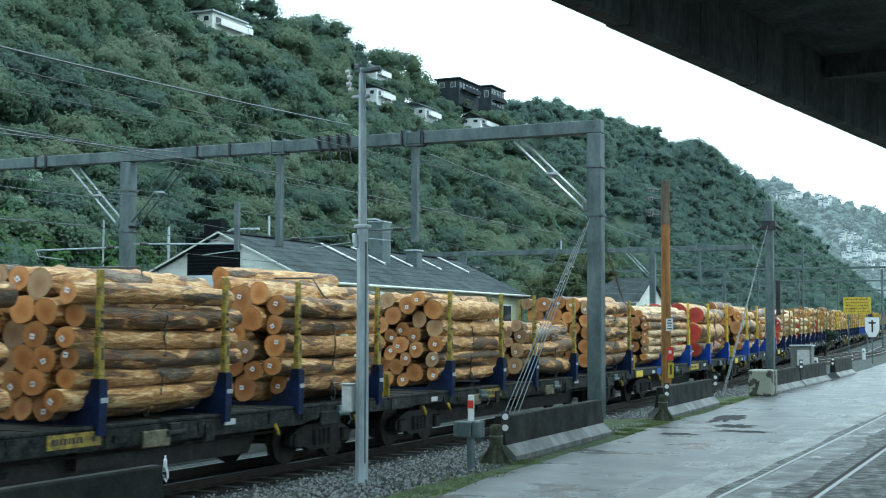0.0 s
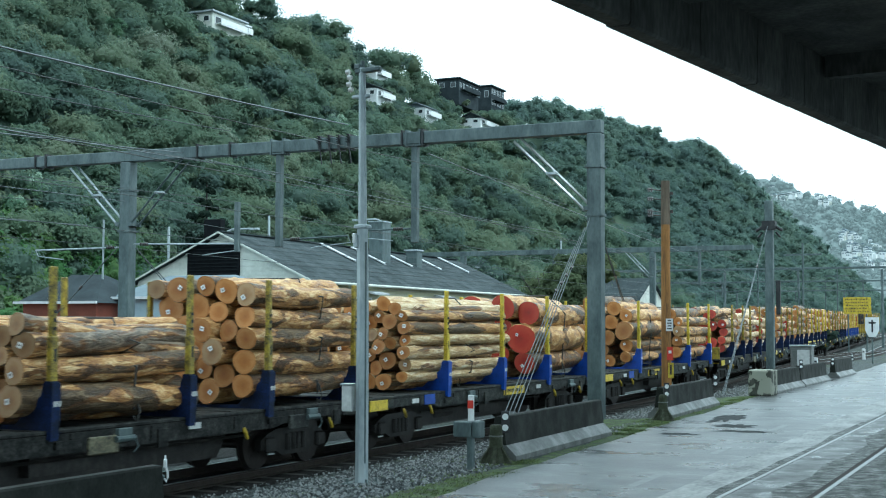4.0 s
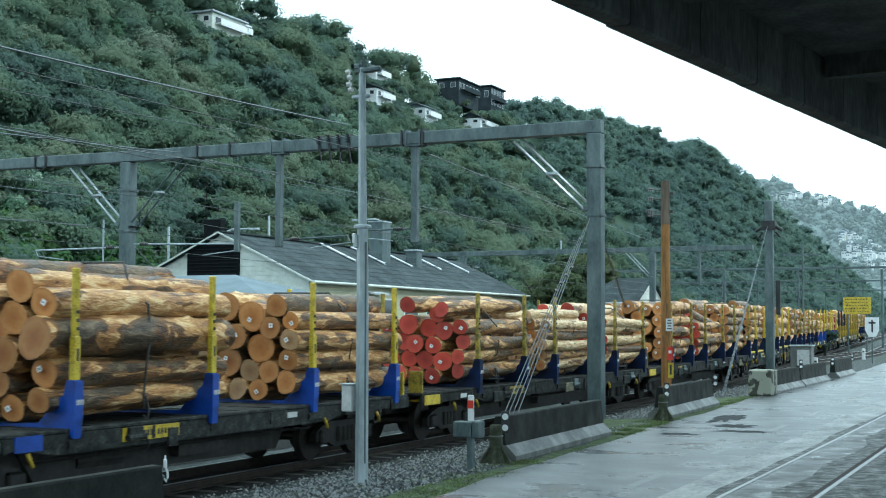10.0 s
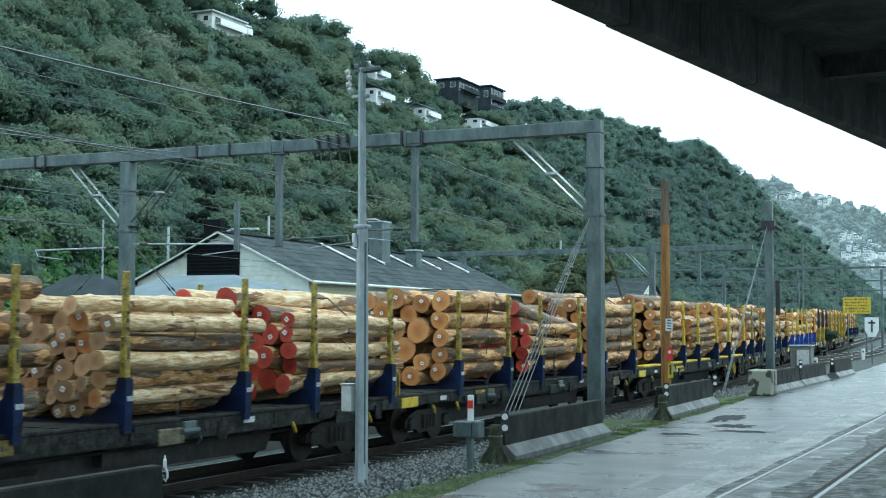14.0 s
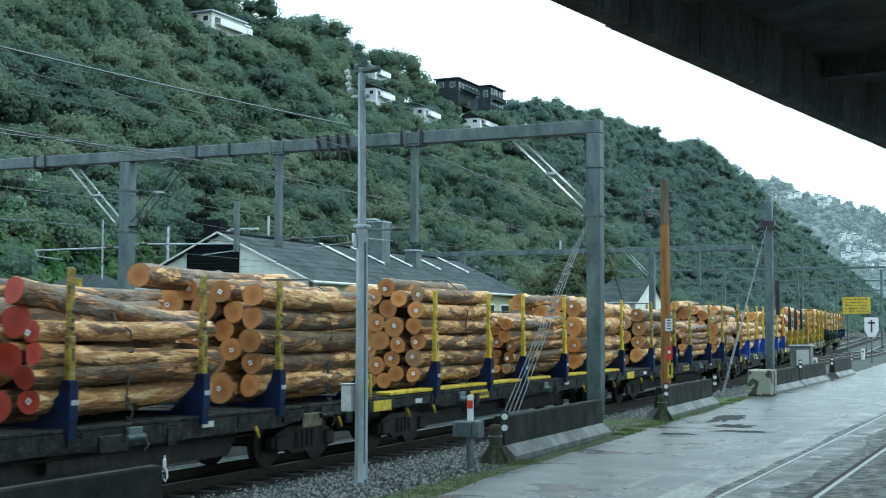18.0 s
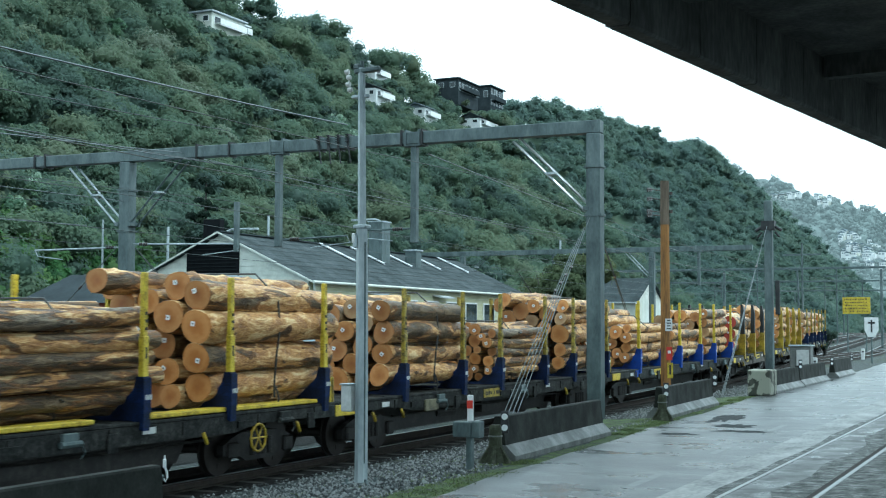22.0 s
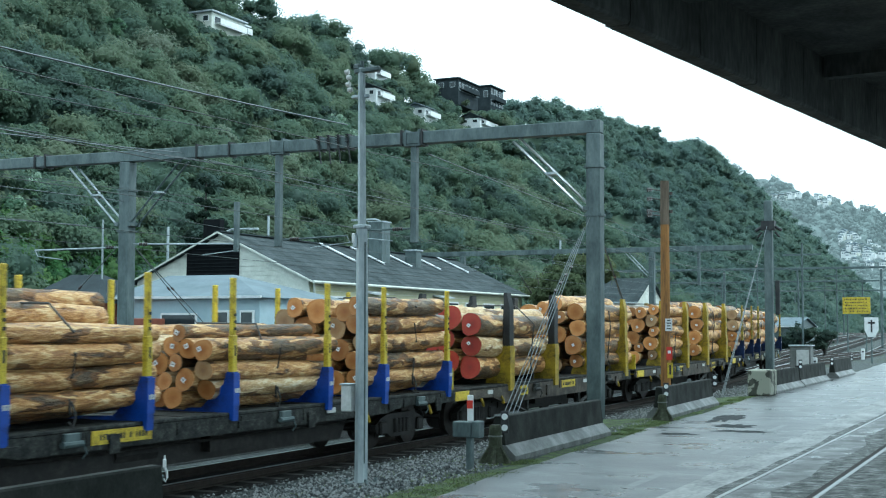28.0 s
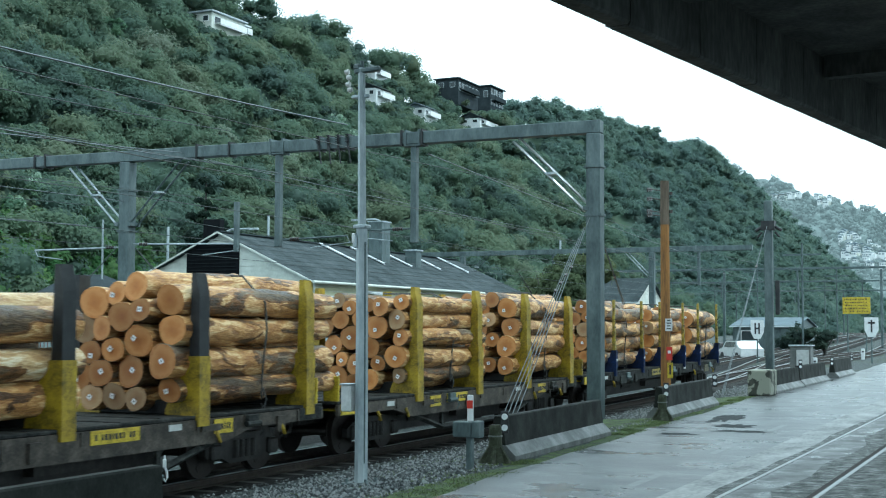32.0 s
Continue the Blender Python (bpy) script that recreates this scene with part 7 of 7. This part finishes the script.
def bank():
    rg = random.Random(31)
    rows = []
    for _ in range(150):
        y = rg.uniform(46, 72)
        x = rg.uniform(-57, -48) - (y - 50) * 0.1
        rows.append((x, y, rg.uniform(-0.2, 1.6) + max(0, -50 - x) * 0.25, rg.uniform(0.8, 1.7)))
    for _ in range(170):
        y, x = rg.uniform(60, 88), rg.uniform(-70, -58)
        rows.append((x, y, hill_z(x, y) + rg.uniform(0.3, 1.0), rg.uniform(1.1, 2.0)))
    crowns("bank_shrubs", rows, M["fern"], "bright green shrubs along the foot of the bank", 0.19, 220, 7, lumps=10)
    rows = []
    for _ in range(150):
        y = rg.uniform(80, 260)
        x = rg.uniform(-57, -44)
        rows.append((x, y, rg.uniform(0.2, 2.2), rg.uniform(1.2, 2.4)))
    crowns("bank_shrubs", rows, M["bush"], "dark shrubs along the foot of the hill", 0.22, 130, 8, lumps=11)


bank()


def flowering():
    rg = random.Random(77)
    rows = []
    for x, y in ((-70, 75.4), (-71.4, 78.4), (-70.3, 81.4), (-69.5, 82.5), (-96.4, 119), (-98, 135), (-90.7, 136), (-80.9, 109), (-87.3, 157)):
        for _ in range(3):
            px, py, r = x + rg.uniform(-1.2, 1.2), y + rg.uniform(-1.6, 1.6), rg.uniform(0.9, 1.6)
            rows.append((px, py, hill_z(px, py) + 1.0 + r * 0.4, r))
    crowns("flowering_shrubs", rows, M["blossom"], "shrubs with pale blossom on the hillside", 0.15, 330, 9, lumps=14, fine=0.17)


M["blossom"] = foliage("pale_blossom_leaves", [(0.2, (0.09, 0.16, 0.10)), (0.45, (0.16, 0.26, 0.17)), (0.6, (0.27, 0.38, 0.28)), (0.8, (0.40, 0.50, 0.42))], 0.3)
flowering()


def conifer(x, y, z, h, r):
    t = thing("conifer", "tall dark conifer at the foot of the hill", "tree", pose(x, y, z - 0.3))
    part("trunk", Shape().tube([(0, 0, -1), (0.05, 0, h * 0.5), (0, 0, h)], 0.28, 8, 0.03), M["sleeper"], t)
    rg = random.Random(int(h * 10))
    rows = []
    for k in range(22):
        f = k / 21
        zz, rr = h * (0.10 + 0.88 * f), r * (1 - f) ** 0.85 + 0.12
        for j in range(max(1, int(9 * (1 - f)) + 1)):
            a, q = rg.uniform(0, 6.28), rr * rg.uniform(0.45, 0.95)
            rows.append((math.cos(a) * q, math.sin(a) * q, zz - 0.2 * q + rg.uniform(-0.15, 0.15), (0.30 + 0.42 * (1 - f)) * rg.uniform(0.8, 1.2)))
    cr = crowns("crown", rows, M["conifer"], "", 0.17, 420, 61, kind="", squash=0.45, lumps=10, fine=0.32)
    for key in ("label", "category", "kind"):
        if key in cr:
            del cr[key]
    cr.parent = t


conifer(-46.2, 66.0, 0.0, 11.6, 3.4)


def shrub_tree(x, y, z, r, label, mat, seed, leaf=0.16, cards=900):
    t = thing("tree", label, "tree", pose(x, y, z))
    rg = random.Random(seed)
    s = Shape()
    s.tube([(0, 0, -0.4), (0.1, 0, r * 0.7), (0, 0.1, r * 1.3)], 0.16, 7, 0.06)
    for k in range(5):
        a = k * 1.26 + rg.uniform(-0.3, 0.3)
        s.tube([(0, 0, r * 0.5), (math.cos(a) * r * 0.5, math.sin(a) * r * 0.5, r * 1.2)], 0.07, 6, 0.02)
    part("trunk", s, M["sleeper"], t)
    rows = [(rg.uniform(-0.6, 0.6) * r, rg.uniform(-0.6, 0.6) * r, r * rg.uniform(0.6, 1.35), r * rg.uniform(0.35, 0.55)) for _ in range(9)]
    cr = crowns("crown", rows, mat, "", leaf, cards // 9, seed, kind="", lumps=30, fine=0.16)
    for key in ("label", "category", "kind"):
        if key in cr:
            del cr[key]
    cr.parent = t


M["dull_shrub"] = foliage("dull_green_shrub_leaves", [(0.25, (0.036, 0.058, 0.050)), (0.5, (0.052, 0.080, 0.064)), (0.75, (0.075, 0.105, 0.078))], 0.5)
M["olive"] = foliage("olive_leaves", [(0.2, (0.05, 0.075, 0.045)), (0.5, (0.095, 0.135, 0.07)), (0.8, (0.17, 0.21, 0.11))], 0.35)
shrub_tree(-29.6, 80.5, 0.6, 4.3, "bushy olive-green tree beside the shed's end", M["olive"], 51, 0.12, 9000)
shrub_tree(-16.6, 96.0, 0.0, 1.7, "low dark shrub beside the tracks", M["dull_shrub"], 52, 0.12, 4000)
shrub_tree(-14.9, 97.0, -0.1, 1.6, "low dark shrub beside the tracks", M["dull_shrub"], 53, 0.12, 4000)


def parked_car():
    t = thing("parked_car", "white parked car beyond the tracks", "car", pose(-20.6, 96.0, rise(96) - 0.35, 0, 0, 35))
    s = Shape()
    s.prism([(-2.1, 0.35), (2.1, 0.35), (2.15, 0.75), (1.3, 0.95), (0.7, 1.42), (-1.0, 1.45), (-1.7, 1.0), (-2.15, 0.9)], "x", -0.85, 0.85)
    part("body", s, M["white"], t)
    part("side_window", Shape().prism([(-1.4, 1.0), (1.0, 1.0), (0.6, 1.35), (-0.95, 1.38)], "x", -0.87, 0.87), M["glass"], t)
    for sx in (-0.78, 0.78):
        for yy4 in (-1.35, 1.35):
            part("wheel", Shape().disc((sx, yy4, 0.32), 0.32, 0.2, "x", 14), M["bar"], t)


parked_car()


FAR_TOP = ([-700, -420, -334, -302, -264, -252, -215, -163, -60, 200, 600], [205, 200, 190, 174, 165, 154, 146, 130, 100, 60, 30])


def far_hills():
    """Ridges far beyond the yard; their mist is a pale colour and faint glow."""
    m = bpy.data.materials.new("far_bush_mist_glow")
    n2, l2, b2 = nodes_of(m)
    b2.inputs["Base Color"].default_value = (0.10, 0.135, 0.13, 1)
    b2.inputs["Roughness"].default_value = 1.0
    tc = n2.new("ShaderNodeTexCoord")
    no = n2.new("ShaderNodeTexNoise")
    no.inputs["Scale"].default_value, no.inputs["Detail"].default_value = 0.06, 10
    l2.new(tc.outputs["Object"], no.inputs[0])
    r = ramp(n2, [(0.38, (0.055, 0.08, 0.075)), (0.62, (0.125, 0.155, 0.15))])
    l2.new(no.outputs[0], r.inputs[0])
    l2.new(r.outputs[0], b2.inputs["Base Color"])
    # Faint emission stands in for mist lying before the hills and trees.
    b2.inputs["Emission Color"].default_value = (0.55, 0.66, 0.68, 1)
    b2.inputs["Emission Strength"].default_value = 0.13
    rg = random.Random(9)
    vs2, fs2 = [], []
    yb, nx, nj = 1500.0, 260, 12

    def far_z(x):
        return float(np.interp(x, *FAR_TOP)) + noise.noise(Vector((x * 0.03, 1.0, 0))) * 5 + rg.uniform(-3.5, 3.5)
    for i in range(nx):
        x = -700 + 1300 * i / (nx - 1)
        h = far_z(x)
        for j in range(nj):
            k = j / (nj - 1)
            vs2.append((x + rg.uniform(-1.5, 1.5), yb - 320 * (1 - k) + rg.uniform(-4, 4), h * k + (rg.uniform(-3, 3) if 0 < j < nj - 1 else 0)))
    for i in range(nx - 1):
        for j in range(nj - 1):
            fs2.append((i * nj + j, i * nj + j + 1, (i + 1) * nj + j + 1, (i + 1) * nj + j))
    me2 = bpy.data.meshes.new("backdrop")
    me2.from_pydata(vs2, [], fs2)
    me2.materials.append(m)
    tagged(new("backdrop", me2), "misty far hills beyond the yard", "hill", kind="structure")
    rows = []
    for _ in range(1000):
        x, k = rg.uniform(-400, -90), rg.uniform(0.05, 1.0) ** 0.6
        rr = rg.uniform(4.0, 8.5)
        rows.append((x, yb - 320 * (1 - k), float(np.interp(x, *FAR_TOP)) * k + rr * 0.1, rr))
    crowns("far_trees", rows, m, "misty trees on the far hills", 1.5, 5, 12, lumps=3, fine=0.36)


far_hills()
rg2 = random.Random(60)
for k in range(64):
    if k < 46:
        x = rg2.uniform(-192, -140)
        z = 72 + (x + 192) * -0.28 + rg2.uniform(0, 26) + max(0.0, -172 - x) * 0.3
    elif k < 50:
        x, z = -254 + (k - 46) * 8.0, 136 + rg2.uniform(-1, 1.5)
    else:
        x = rg2.uniform(-320, -150)
        z = float(np.interp(x, [-334, -302, -264, -252, -215, -163], [178, 163, 152, 142, 134, 118])) + rg2.uniform(-6, 5)
    w, h = rg2.uniform(3.2, 6.5), rg2.uniform(2.6, 5.0)
    y = 1350.0
    for _ in range(30):
        up = float(np.interp(x * y / 1350, *FAR_TOP)) * (y - 1180) / 320
        y = min(1490.0, max(1190.0, y + ((z - 2.15) * y / 1350 + 2.15 - up) * 0.5))
    x, z = x * y / 1350, (z - 2.15) * y / 1350 + 2.15
    t = thing("far_house", "tiny white house on the far misty hill", "house", pose(x, y - 6, z, 0, 0, rg2.uniform(-20, 20)), "far houses")
    part("wall", Shape().box((0, 6, h / 2 - 1.5), (w, 12, h + 3)), M["white"], t)
    part("roof", Shape().prism([(-w / 2 - 0.5, h), (0, h + 1.6), (w / 2 + 0.5, h)], "y", -0.5, 12.5), M["roof_blue"] if k % 3 else M["galv"], t)
    if k % 2:
        part("wing", Shape().box((w * 0.6, 7, h / 2 - 2), (w * 0.7, 10, h + 1.5)), M["white"] if k % 4 == 1 else M["cream"], t)
    for q in (-0.25, 0.22):
        part("window", Shape().box((w * q, -0.05, h * 0.55), (w * 0.26, 0.1, 1.1)), M["roof_blue"], t)

# ---------------------------------------------------------------- motion of the train
SPEED = [(-2.0, 4.337), (1.5, 4.334), (5.0, 4.330), (9.0, 4.327), (12.5, 4.341), (16.0, 4.358), (19.0, 4.397), (22.5, 4.490), (26.0, 4.592), (30.0, 4.649), (34.0, 4.693)]


def travelled(t):
    """Metres that the train has rolled since the start."""
    n, total = 64, 0.0
    for i in range(n):
        q = (i + 0.5) * t / n
        total += float(np.interp(q, [a for a, b in SPEED], [b for a, b in SPEED])) * t / n
    return total


def motions():
    ticks = [float(k) for k in range(33)]
    rolled = {t: travelled(t) for t in ticks}
    for ob, u in MOVERS:
        walk(ob, [(t, on_track(u - rolled[t])) for t in ticks])
    steps = [k * 0.1333333 for k in range(240)] + [32.0]
    turn = [math.degrees(travelled(t) / 0.415) for t in steps]
    # one full set of poses, reused for every wheelset
    for w, e in WHEELSETS:
        walk(w, [(t, pose(0, e, 0.415, a, 0, 0)) for t, a in zip(steps, turn)])


motions()
